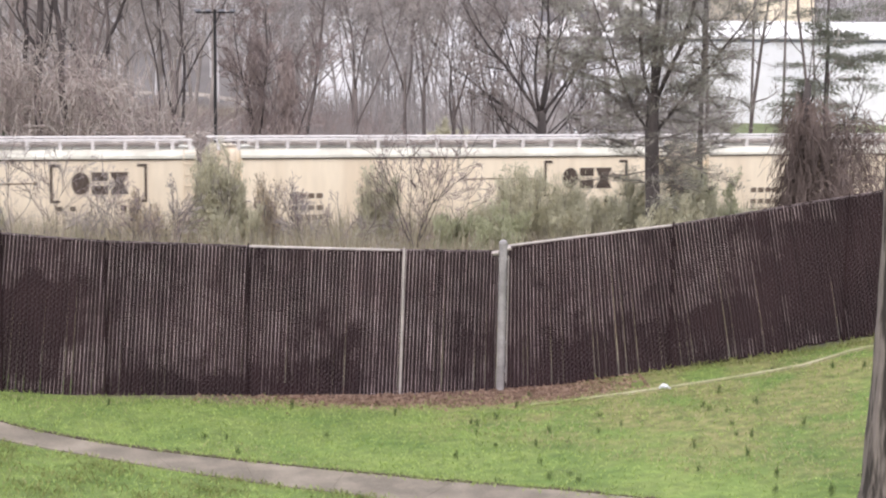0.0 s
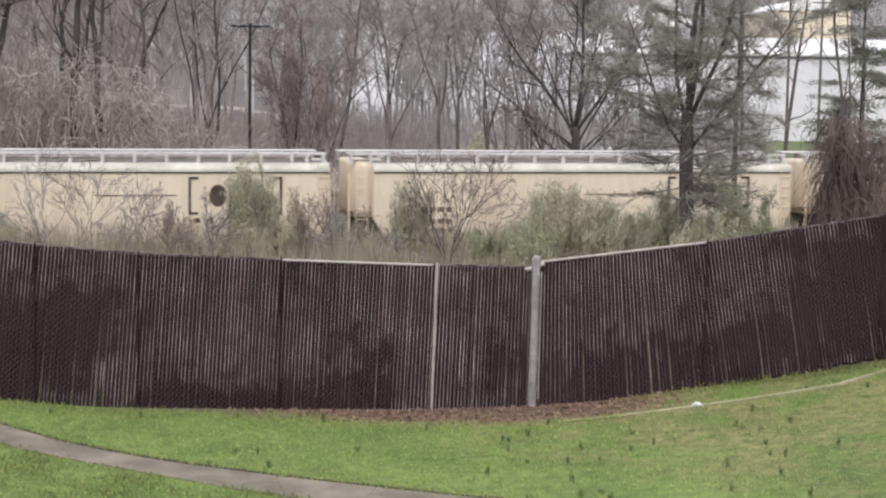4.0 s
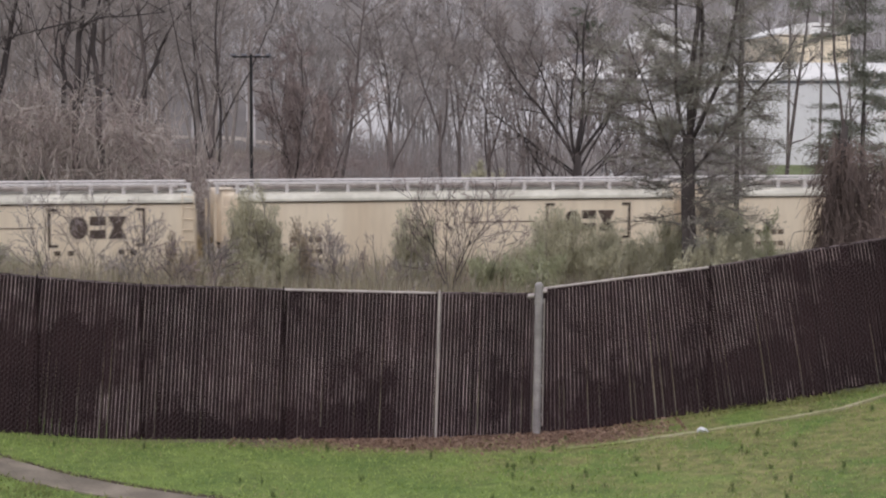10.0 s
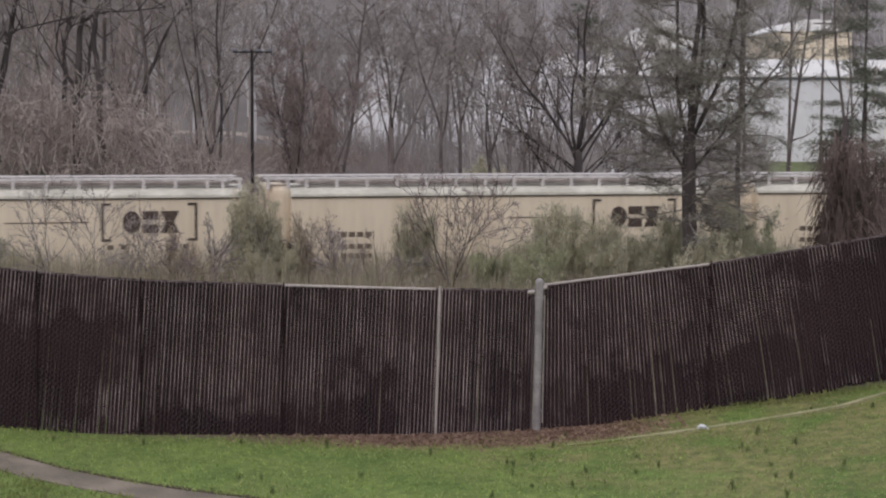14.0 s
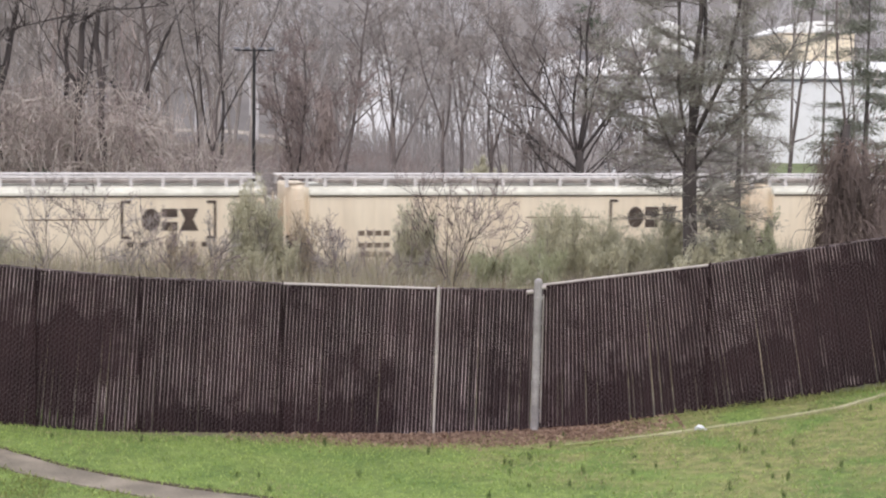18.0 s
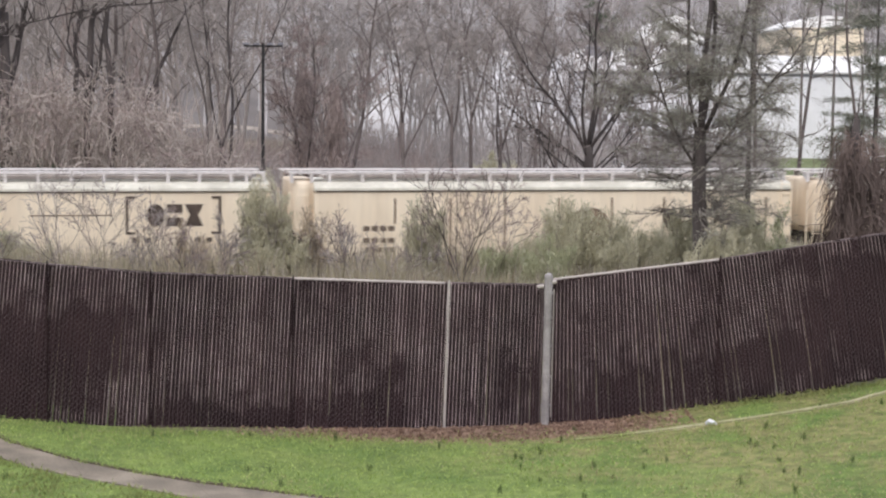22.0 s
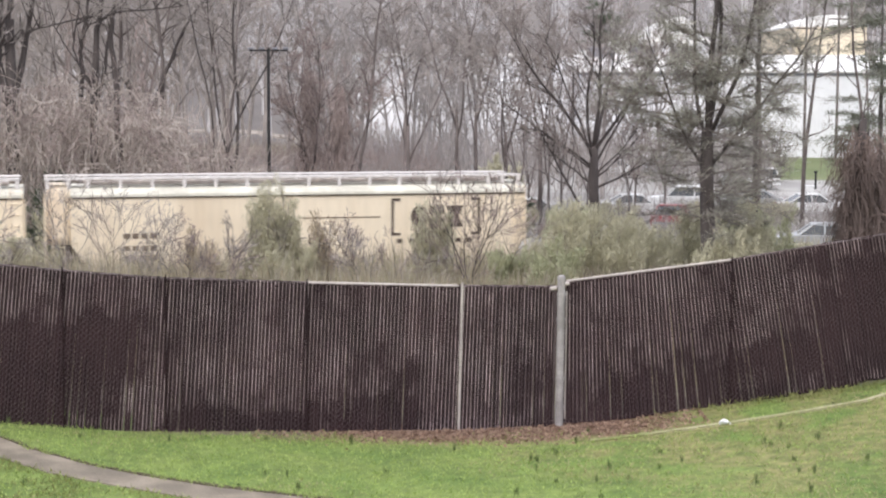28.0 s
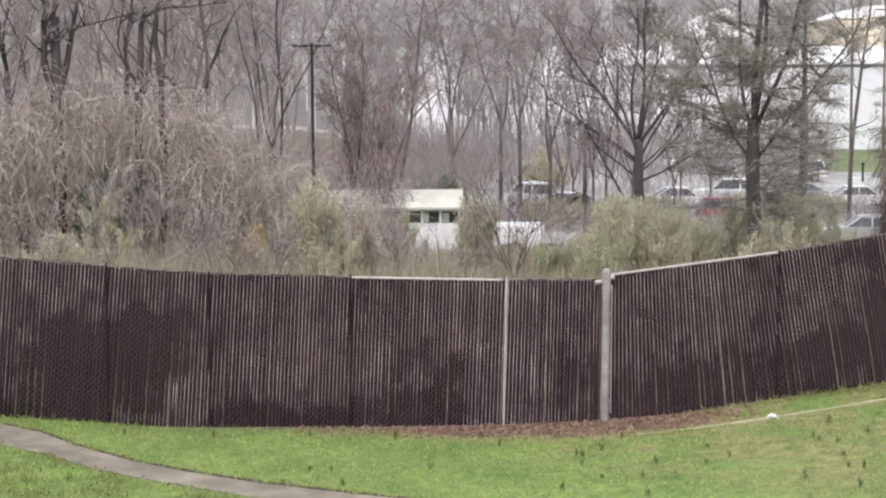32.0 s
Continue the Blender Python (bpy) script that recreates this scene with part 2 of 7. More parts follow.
HEAP = material("brown_dead_vines", (0.25, 0.19, 0.17), 0.9, 0.0, 0.35, 0.8, (0.12, 0.09, 0.08), 6, 0.0)
RUSTY_CREAM = material("rust_streaked_cream", (0.8, 0.7, 0.56), 0.6, 0.0, 0.12, 1.3, (0.62, 0.49, 0.36), 7, 0.05, stretch=(1, 1, 0.22), spread=(0.32, 0.55))
RUSSET = foliage("orange_dry_leaves", (0.62, 0.49, 0.29), (0.42, 0.32, 0.18))
DRY = foliage("dry_weeds", (0.58, 0.49, 0.37), (0.38, 0.31, 0.22))
WEED = foliage("mixed_weeds", (0.46, 0.42, 0.3), (0.29, 0.26, 0.175))
BLADE = foliage("lawn_blades", (0.44, 0.535, 0.18), (0.235, 0.322, 0.09))
TUFT = foliage("dark_tuft_blades", (0.15, 0.2, 0.07), (0.08, 0.115, 0.04))
STRAW = foliage("dry_lawn_blades", (0.5, 0.45, 0.26), (0.3, 0.28, 0.13))
ROUGH_BLADE = foliage("coarse_lawn_blades", (0.31, 0.32, 0.12), (0.14, 0.165, 0.05))
LEAF_LITTER = foliage("fallen_leaves", (0.52, 0.37, 0.28), (0.2, 0.125, 0.095))
PALE_GRAVEL = material("pale_road_gravel", (0.42, 0.37, 0.32), 0.95, 0.0, 0.3, 0.4, (0.3, 0.26, 0.22), 3, 0.2, "World")
EDGE_SHADE = material("edge_shade_brown", (0.06, 0.045, 0.03), 0.95, 0.0, 0.5, 9, (0.1, 0.085, 0.045), 40, 0.6, "World")
BLIND = material("pale_green_blind", (0.5, 0.52, 0.4), 0.8, 0.0, 0.2, 4, (0.38, 0.41, 0.3), 20, 0.1)
CREAM_ROOF = material("weathered_cream_roof", (0.68, 0.66, 0.58), 0.7, 0.0, 0.2, 0.9, (0.54, 0.52, 0.45), 6, 0.1)
CONCRETE = material("worn_concrete", (0.3, 0.255, 0.2), 0.9, 0.0, 0.35, 2.2, (0.18, 0.152, 0.118), 35, 0.3, "World")
WHITE = material("white_paint", (0.8, 0.8, 0.8), 0.5, 0.0, 0.1, 2, (0.66, 0.66, 0.66), 15, 0.05)
WHITE_WALL = material("white_metal_cladding", (0.82, 0.82, 0.84), 0.6, 0.0, 0.08, 0.12, (0.74, 0.74, 0.77), 1.2, 0.05)
WHITE_ROOF = material("pale_metal_roof", (0.82, 0.8, 0.77), 0.6, 0.0, 0.12, 0.1, (0.7, 0.69, 0.67), 1.0, 0.05)
GREY_BAND = material("grey_trim", (0.24, 0.24, 0.27), 0.6, 0.0, 0.15, 0.5, None, 2, 0.0)
TAN_WALL = material("tan_cladding", (0.72, 0.63, 0.48), 0.7, 0.0, 0.1, 0.2, (0.65, 0.56, 0.42), 2, 0.05)
SILVER = material("silver_car_paint", (0.42, 0.43, 0.44), 0.35, 0.5, 0.08, 3, None, 10, 0.0)
RED = material("red_car_paint", (0.27, 0.055, 0.06), 0.35, 0.0, 0.1, 3, None, 10, 0.0)
GLASS = material("dark_car_glass", (0.07, 0.078, 0.085), 0.12, 0.0, 0.1, 3, None, 10, 0.0)
EMBLEM = material("faded_brown_emblem", (0.3, 0.22, 0.155), 0.7, 0.0, 0.4, 5, (0.14, 0.1, 0.07), 20, 0.0)
GREEN_GLASS = material("green_tinted_glass", (0.05, 0.07, 0.045), 0.2, 0.0, 0.3, 1.5, None, 10, 0.0)
RUBBER = material("tyre_rubber", (0.02, 0.02, 0.02), 0.8, 0.0, 0.2, 6, None, 30, 0.1)
POLE = material("dark_pole", (0.018, 0.017, 0.018), 0.7, 0.0, 0.3, 2, None, 20, 0.1)
STEEL_RAIL = material("rusty_rail", (0.12, 0.07, 0.045), 0.6, 0.5, 0.3, 3, None, 20, 0.1)
TIE = material("creosoted_tie", (0.05, 0.04, 0.033), 0.9, 0.0, 0.3, 3, None, 20, 0.2)
BALLAST = material("grey_ballast", (0.24, 0.22, 0.2), 0.95, 0.0, 0.4, 6, (0.13, 0.12, 0.11), 30, 0.8, "World")
LITTER = material("white_litter", (0.75, 0.76, 0.8), 0.5, 0.0, 0.1, 8, None, 20, 0.1)
EDGING = material("pale_edging_strip", (0.44, 0.4, 0.27), 0.8, 0.0, 0.3, 1.2, (0.2, 0.22, 0.08), 12, 0.2, "World")


def ground_material():
    """Lawn up to the fence, leaf litter under it, scrub beyond, asphalt and a field further off."""
    m = bpy.data.materials.new("ground_cover")
    m.use_nodes = True
    n, l = m.node_tree.nodes, m.node_tree.links
    b = n["Principled BSDF"]
    b.inputs["Roughness"].default_value = 0.95
    pos = n.new("ShaderNodeNewGeometry").outputs["Position"]
    sep = n.new("ShaderNodeSeparateXYZ")
    l.new(pos, sep.inputs[0])

    def noise_at(scale, detail=4, stretch=(1, 1, 1)):
        mp = n.new("ShaderNodeMapping")
        mp.inputs["Scale"].default_value = stretch
        l.new(pos, mp.inputs["Vector"])
        t = n.new("ShaderNodeTexNoise")
        t.inputs["Scale"].default_value, t.inputs["Detail"].default_value = scale, detail
        l.new(mp.outputs["Vector"], t.inputs["Vector"])
        return t.outputs["Fac"]

    def ramp(value, lo, hi, c0, c1):
        r = n.new("ShaderNodeValToRGB")
        r.color_ramp.elements[0].position, r.color_ramp.elements[1].position = lo, hi
        r.color_ramp.elements[0].color, r.color_ramp.elements[1].color = (*c0, 1), (*c1, 1)
        l.new(value, r.inputs["Fac"])
        return r.outputs["Color"]

    def span(value, lo, hi):
        r = n.new("ShaderNodeMapRange")
        r.inputs["From Min"].default_value, r.inputs["From Max"].default_value = min(lo, hi), max(lo, hi)
        if lo > hi:
            r.inputs["To Min"].default_value, r.inputs["To Max"].default_value = 1.0, 0.0
        l.new(value, r.inputs["Value"])
        return r.outputs["Result"]

    def mix(fac, a, c, kind="MIX"):
        x = n.new("ShaderNodeMix")
        x.data_type, x.blend_type = "RGBA", kind
        l.new(fac, x.inputs["Factor"])
        l.new(a, x.inputs["A"])
        l.new(c, x.inputs["B"])
        return x.outputs["Result"]

    def math2(op, a, c):
        x = n.new("ShaderNodeMath")
        x.operation, x.use_clamp = op, op != "ADD"
        for i, v in enumerate((a, c)):
            if isinstance(v, (int, float)):
                x.inputs[i].default_value = v
            else:
                l.new(v, x.inputs[i])
        return x.outputs["Value"]

    green = ramp(noise_at(0.9, 7), 0.34, 0.66, (0.106, 0.172, 0.04), (0.186, 0.262, 0.068))
    straw = ramp(noise_at(5.0), 0.35, 0.65, (0.15, 0.175, 0.055), (0.265, 0.25, 0.11))
    dry = math2("MULTIPLY", span(noise_at(1.3, 7), 0.37, 0.56), math2("ADD", span(math2("ADD", sep.outputs["X"], math2("ADD", sep.outputs["Y"], -18.5)), 0.4, 3.0), 0.2))
    lawn_c = mix(dry, green, straw)
    tuft = ramp(noise_at(7, 8), 0.3, 0.7, (0.7, 0.71, 0.66), (1.28, 1.25, 1.2))
    one = n.new("ShaderNodeValue")
    one.outputs[0].default_value = 1.0
    lawn_c = mix(one.outputs[0], lawn_c, tuft, "MULTIPLY")
    mulch = ramp(noise_at(20, 4), 0.35, 0.65, (0.1, 0.06, 0.042), (0.23, 0.135, 0.09))
    wob = noise_at(1.6, 4)
    y_wob = math2("ADD", sep.outputs["Y"], wob)
    scrub = ramp(noise_at(0.7), 0.35, 0.65, (0.1, 0.085, 0.055), (0.22, 0.19, 0.12))
    lot = ramp(noise_at(0.15), 0.35, 0.65, (0.26, 0.25, 0.24), (0.42, 0.405, 0.39))
    field = ramp(noise_at(0.08), 0.35, 0.65, (0.12, 0.15, 0.06), (0.17, 0.19, 0.09))
    hill = ramp(noise_at(0.03), 0.35, 0.65, (0.13, 0.115, 0.108), (0.19, 0.17, 0.16))
    here = math2("MULTIPLY", span(y_wob, 20.85, 21.2), span(sep.outputs["X"], 3.0, 1.9))
    here = math2("MULTIPLY", here, span(sep.outputs["X"], -2.6, -1.6))
    thin = math2("MULTIPLY", span(y_wob, 20.5, 20.75), span(sep.outputs["X"], 2.6, 1.2))
    lawn_c = mix(math2("MULTIPLY", thin, span(sep.outputs["X"], -1.8, -0.6)), lawn_c, straw)
    c = mix(here, lawn_c, mulch)
    soil = ramp(noise_at(6), 0.35, 0.65, (0.13, 0.115, 0.065), (0.2, 0.165, 0.11))
    worn = math2("MULTIPLY", span(y_wob, 21.02, 21.2), span(sep.outputs["X"], -4.6, -3.6))
    c = mix(math2("MULTIPLY", worn, span(sep.outputs["X"], -1.4, -2.0)), c, soil)
    c = mix(span(y_wob, 22.0, 22.3), c, scrub)
    c = mix(math2("MULTIPLY", span(y_wob, 80, 83), span(sep.outputs["X"], -14.0, -10.0)), c, lot)
    meadow = math2("MULTIPLY", span(y_wob, 150, 152), span(sep.outputs["X"], 27.0, 27.5))
    c = mix(meadow, c, field)
    c = mix(span(y_wob, 225, 240), c, hill)
    l.new(c, b.inputs["Base Color"])
    bp = n.new("ShaderNodeBump")
    bp.inputs["Strength"].default_value, bp.inputs["Distance"].default_value = 0.6, 0.04
    l.new(noise_at(18, 3), bp.inputs["Height"])
    l.new(bp.outputs["Normal"], b.inputs["Normal"])
    return m


GROUND = ground_material()


# ---- mesh building ----
class Mesher:
    """Collects corners and faces for one mesh."""

    def __init__(self):
        self.v, self.f, self.mi = [], [], []

    def face(self, idx, mat=0):
        self.f.append(idx)
        self.mi.append(mat)

    def box(self, x0, x1, y0, y1, z0, z1, mat=0, taper=0.0):
        i = len(self.v)
        t = taper
        self.v += [(x0, y0, z0), (x1, y0, z0), (x1, y1, z0), (x0, y1, z0), (x0 + t, y0 + t, z1), (x1 - t, y0 + t, z1), (x1 - t, y1 - t, z1), (x0 + t, y1 - t, z1)]
        for q in ((0, 3, 2, 1), (4, 5, 6, 7), (0, 1, 5, 4), (1, 2, 6, 5), (2, 3, 7, 6), (3, 0, 4, 7)):
            self.face(tuple(i + k for k in q), mat)

    def soft_box(self, x0, x1, y0, y1, z0, z1, c=0.01, mat=0):
        """A box with its four upright and all long edges chamfered."""
        i = len(self.v)
        rings = []
        for z, s in ((z0, c), (z0 + c, 0), (z1 - c, 0), (z1, c)):
            rings.append([(x0 + c + s, y0 + s, z), (x1 - c - s, y0 + s, z), (x1 - s, y0 + c + s, z), (x1 - s, y1 - c - s, z), (x1 - c - s, y1 - s, z), (x0 + c + s, y1 - s, z), (x0 + s, y1 - c - s, z), (x0 + s, y0 + c + s, z)])
        for r in rings:
            self.v += r
        for k in range(3):
            for j in range(8):
                a, b2 = i + k * 8 + j, i + k * 8 + (j + 1) % 8
                self.face((a, b2, b2 + 8, a + 8), mat)
        self.face(tuple(i + 7 - j for j in range(8)), mat)
        self.face(tuple(i + 24 + j for j in range(8)), mat)

    def tube(self, pts, rads, sides=5, cap=True, mat=0):
        i = len(self.v)
        n = len(pts)
        for k in range(n):
            a, b2 = pts[max(k - 1, 0)], pts[min(k + 1, n - 1)]
            d = (b2 - a)
            d.normalize()
            u = d.cross(Vector((0.31, 0.87, 0.05)) if abs(d.y) < 0.8 else Vector((1, 0.1, 0)))
            u.normalize()
            w = d.cross(u)
            for s in range(sides):
                t = math.tau * s / sides
                q = pts[k] + (u * math.cos(t) + w * math.sin(t)) * rads[k]
                self.v.append((q.x, q.y, q.z))
        for k in range(n - 1):
            for s in range(sides):
                a, b2 = i + k * sides + s, i + k * sides + (s + 1) % sides
                self.face((a, b2, b2 + sides, a + sides), mat)
        if cap:
            self.face(tuple(i + s for s in range(sides))[::-1], mat)
            self.face(tuple(i + (n - 1) * sides + s for s in range(sides)), mat)

    def rod(self, a, b2, r, sides=8, mat=0):
        self.tube([Vector(a), Vector(b2)], [r, r], sides, True, mat)

    def extrude(self, profile, a, b2, axis="x", mat=0):
        """A closed outline in the two other axes, drawn out from a to b2."""
        i, n = len(self.v), len(profile)
        for s in (a, b2):
            for p, q in profile:
                self.v.append({"x": (s, p, q), "y": (p, s, q), "z": (p, q, s)}[axis])
        for k in range(n):
            j = (k + 1) % n
            self.face((i + k, i + j, i + n + j, i + n + k), mat)
        self.face(tuple(i + n - 1 - k for k in range(n)), mat)
        self.face(tuple(i + n + k for k in range(n)), mat)

    def mesh(self, name, *mats, smooth=False):
        me = bpy.data.meshes.new(name)
        me.from_pydata(self.v, [], self.f)
        for m in mats:
            me.materials.append(m)
        if len(mats) > 1:
            me.polygons.foreach_set("material_index", self.mi)
        if smooth:
            me.polygons.foreach_set("use_smooth", [True] * len(self.f))
        me.update()
        bm = bmesh.new()
        bm.from_mesh(me)
        if len(bm.faces) < 4000:
            bmesh.ops.recalc_face_normals(bm, faces=bm.faces[:])
            bm.to_mesh(me)
        bm.free()
        return me


def thing(name, m, label, category, group="", kind=""):
    ob = new(name)
    ob.matrix_basis = m
    return tagged(ob, label, category, group, kind)


def part(name, mesher, mats, parent, label="", at=None, smooth=False):
    """Links one mesh as a part of a thing or of a part."""
    mats = mats if isinstance(mats, tuple) else (mats,)
    me = mesher.mesh(name, *mats, smooth=smooth) if isinstance(mesher, Mesher) else mesher
    ob = new(name, me)
    ob.parent = parent
    if at is not None:
        ob.matrix_basis = at
    if label:
        ob["label"] = label
    return ob


def solid(name, mesher, mats, label, category, group="", kind="", m=None, smooth=False):
    """Links one mesh as a thing by itself."""
    mats = mats if isinstance(mats, tuple) else (mats,)
    ob = new(name, mesher.mesh(name, *mats, smooth=smooth))
    if m is not None:
        ob.matrix_basis = m
    return tagged(ob, label, category, group, kind)


def quads(name, centre, along, across, mat):
    """Many small flat leaves as one mesh: arrays of centres and two half edges."""
    n = len(centre)
    v = np.stack([centre - along, centre + across * 0.9, centre + along, centre - across * 0.9], 1).reshape(-1, 3)
    me = bpy.data.meshes.new(name)
    me.vertices.add(4 * n)
    me.vertices.foreach_set("co", v.astype(np.float32).ravel())
    me.loops.add(4 * n)
    me.loops.foreach_set("vertex_index", np.arange(4 * n, dtype=np.int32))
    me.polygons.add(n)
    me.polygons.foreach_set("loop_start", np.arange(0, 4 * n, 4, dtype=np.int32))
    me.materials.append(mat)
    me.update(calc_edges=True)
    me.validate()
    return me


def softplus(v, k=2.0):
    return math.log1p(math.exp(min(k * v, 60))) / k


def smooth01(v):
    v = min(max(v, 0.0), 1.0)
    return v * v * (3 - 2 * v)


TRACK_TURN = 14.12
TRACK_AT = (-0.4, 62.18)
RAIL_TOP = -3.3


def ground_z(x, y):
    """The lie of the land: lawn, the bank behind the fence, the railway, the lot, the hill."""
    lawn = 0.10 * softplus(x - 1.2) + 0.09 * softplus(x - 4.2) + 0.045 * softplus(-x - 1.5)
    lawn = min(lawn, 3.0 + 0.01 * x) - 0.05 * math.exp(-((x + 4.1) / 1.1) ** 2) * smooth01((y - 19.3) / 1.4)
    lawn -= 0.06 * smooth01((y - 19.3) / 1.7) * smooth01((x + 7.5) / 3) * smooth01((3.6 - x) / 2)
    if y < 21.6:
        return lawn
    yt = y - x * math.tan(radians(TRACK_TURN))
    z = lawn + (-1.9 - lawn) * smooth01((y - 21.8) / 12) - 1.85 * smooth01((yt - 50) / 6)
    z += 0.25 * noise.noise((x * 0.2, y * 0.2, 0)) * smooth01((y - 24) / 8)
    if y > 60:
        z += -0.1 * smooth01((yt - 70) / 30) + 0.8 * smooth01((y - 120) / 70)
        z += 46 * smooth01((y - 225) / 330) + 1.5 * noise.noise((x * 0.012, y * 0.012, 3)) * smooth01((y - 200) / 100)
    if y > 900:
        z -= 30 * smooth01((y - 900) / 900)
    return z


def branching(mb_limb, mb_twig, rng, p, d, length, r, level, spec, fine=0.006):
    """Grows one branch and its children. spec: per level (segments, wander, children, ratio, angle, lift)."""
    seg, wander, kids, ratio, angle, lift = spec[level]
    pts, rads = [p.copy()], [r]
    q, dd = p.copy(), d.copy()
    for k in range(seg):
        dd = dd + Vector((rng.uniform(-1, 1), rng.uniform(-1, 1), rng.uniform(-1, 1) + lift)) * wander
        dd.normalize()
        q = q + dd * (length / seg)
        pts.append(q.copy())
        rads.append(max(r * (1 - 0.75 * (k + 1) / seg), fine))
    last = level + 1 >= len(spec)
    (mb_limb if level < 1 or (level == 1 and len(spec) > 3) else mb_twig).tube(pts, rads, 7 if level == 0 else (5 if level == 1 else 3), level == 0)
    if last:
        return
    for c in range(kids):
        f = rng.uniform(0.25, 1.0) if level else rng.uniform(0.35, 1.0)
        k = min(int(f * seg), seg - 1)
        w = f * seg - k
        base = pts[k].lerp(pts[k + 1], w)
        ax = (pts[k + 1] - pts[k]).normalized()
        side = ax.cross(Vector((rng.uniform(-1, 1), rng.uniform(-1, 1), rng.uniform(-1, 1))))
        if side.length < 1e-4:
            continue
        side.normalize()
        a = radians(angle + rng.uniform(-15, 15))
        branching(mb_limb, mb_twig, rng, base, ax * math.cos(a) + side * math.sin(a), length * ratio * rng.uniform(0.6, 1.1) * (1.15 - 0.5 * f), max(rads[k] * 0.5, fine), level + 1, spec, fine)


# ---- the land ----
def build_ground():
    xs = [-1500, -900, -500, -300, -200, -140, -100, -75, -60, -48, -38, -30, -24, -19, -15] + [-12 + 0.5 * i for i in range(53)] + [17, 20, 24, 30, 38, 48, 60, 75, 100, 140, 200, 300, 500, 900, 1500]
    ys = [-300, -150, -80, -40, -20, -8, 0, 5, 9, 12] + [14 + 0.5 * i for i in range(46)] + [38 + 1.5 * i for i in range(36)] + [94 + 6 * i for i in range(26)] + [260, 280, 310, 340, 380, 420, 470, 520, 560, 620, 700, 850, 1000, 1300, 1700, 2400]
    mb = Mesher()
    for y in ys:
        for x in xs:
            mb.v.append((x, y, ground_z(x, y)))
    w = len(xs)
    for j in range(len(ys) - 1):
        for i in range(w - 1):
            mb.face((j * w + i, j * w + i + 1, (j + 1) * w + i + 1, (j + 1) * w + i))
    me = mb.mesh("ground", GROUND, smooth=True)
    tagged(new("ground", me), "green lawn falling to scrub, railway and distant wooded hill", "ground", kind="structure")


build_ground()


def build_path():
    """A curved concrete walk of cast slabs, set into the lawn."""
    far = [(-9.2, 20.35), (-7.6, 20.2), (-6.1, 19.95), (-5.55, 19.6), (-5.0, 18.98), (-4.2, 18.33), (-3.5, 17.92), (-2.7, 17.58), (-1.68, 17.26), (-0.62, 16.9), (0.46, 16.48), (1.55, 15.98), (2.6, 15.2), (3.5, 14.2)]
    near = [(-9.3, 19.4), (-7.6, 19.25), (-5.95, 18.9), (-5.2, 18.48), (-4.5, 17.85), (-3.83, 17.5), (-3.1, 17.16), (-2.35, 16.8), (-1.5, 16.42), (-0.75, 16.1), (0.1, 15.7), (1.1, 15.1), (2.0, 14.4), (2.8, 13.4)]
    path = tagged(new("pavement"), "narrow worn concrete walk curving through the lawn", "path", kind="structure")
    for k in range(len(far) - 1):
        mb = Mesher()
        a, b2 = 0.0012, 0.9988
        corners = []
        for src in (far, near):
            for w in (a, b2):
                x = src[k][0] * (1 - w) + src[k + 1][0] * w
                y = src[k][1] * (1 - w) + src[k + 1][1] * w
                corners.append((x, y))
        order = [corners[0], corners[1], corners[3], corners[2]]
        for dz in (-0.1, 0.008, 0.014):
            for j, (x, y) in enumerate(order):
                cx, cy = sum(c[0] for c in order) / 4, sum(c[1] for c in order) / 4
                s = 0.998 if dz == 0.014 else 1.0
                mb.v.append((cx + (x - cx) * s, cy + (y - cy) * s, ground_z(x, y) + dz))
        for r in (0, 4):
            for j in range(4):
                mb.face((r + j, r + (j + 1) % 4, r + 4 + (j + 1) % 4, r + 4 + j))
        mb.face((8, 9, 10, 11))
        part("slab", mb, CONCRETE, path)
    # a dark strip along the far side stands in for the overhanging turf's shadow
    rng = random.Random(12)
    mb = Mesher()
    for k in range(2, len(far) - 2):
        for i in range(14):
            f = i / 14
            x, y = far[k][0] * (1 - f) + far[k + 1][0] * f, far[k][1] * (1 - f) + far[k + 1][1] * f
            w = rng.uniform(0.015, 0.07)
            mb.v += [(x, y + 0.005, ground_z(x, y) + 0.0), (x, y + 0.005, ground_z(x, y) + 0.022), (x + w * 0.3, y + w, ground_z(x, y) + rng.uniform(0.022, 0.035)), (x + w * 0.3, y + w + 0.03, ground_z(x, y) - 0.02)]
    for k in range(len(mb.v) // 4 - 1):
        for j in range(3):
            mb.face((4 * k + j, 4 * k + 4 + j, 4 * k + 5 + j, 4 * k + 1 + j))
    part("shade_edge", mb, EDGE_SHADE, path, "dark strip painted for shade along the slabs")


build_path()


def build_edging():
    """A pale edging strip, half sunk in the grass, running up beside the fence."""
    line = [(1.5, 20.17), (1.79, 20.21), (2.63, 20.32), (3.19, 20.37), (4.05, 20.5), (4.91, 20.6), (5.6, 20.95), (6.6, 21.1), (8.5, 21.2), (10.5, 21.3)]
    mb = Mesher()
    pts = [Vector((x, y, ground_z(x, y) + 0.012)) for x, y in line]
    mb.tube(pts, [0.028] * len(pts), 6)
    solid("edging_strip", mb, EDGING, "pale plastic edging strip half sunk in the grass", "lawn edging")


build_edging()


def along_track(s, off, z):
    a = radians(TRACK_TURN)
    return Vector((TRACK_AT[0] + s * math.cos(a) - off * math.sin(a), TRACK_AT[1] + s * math.sin(a) + off * math.cos(a), z))


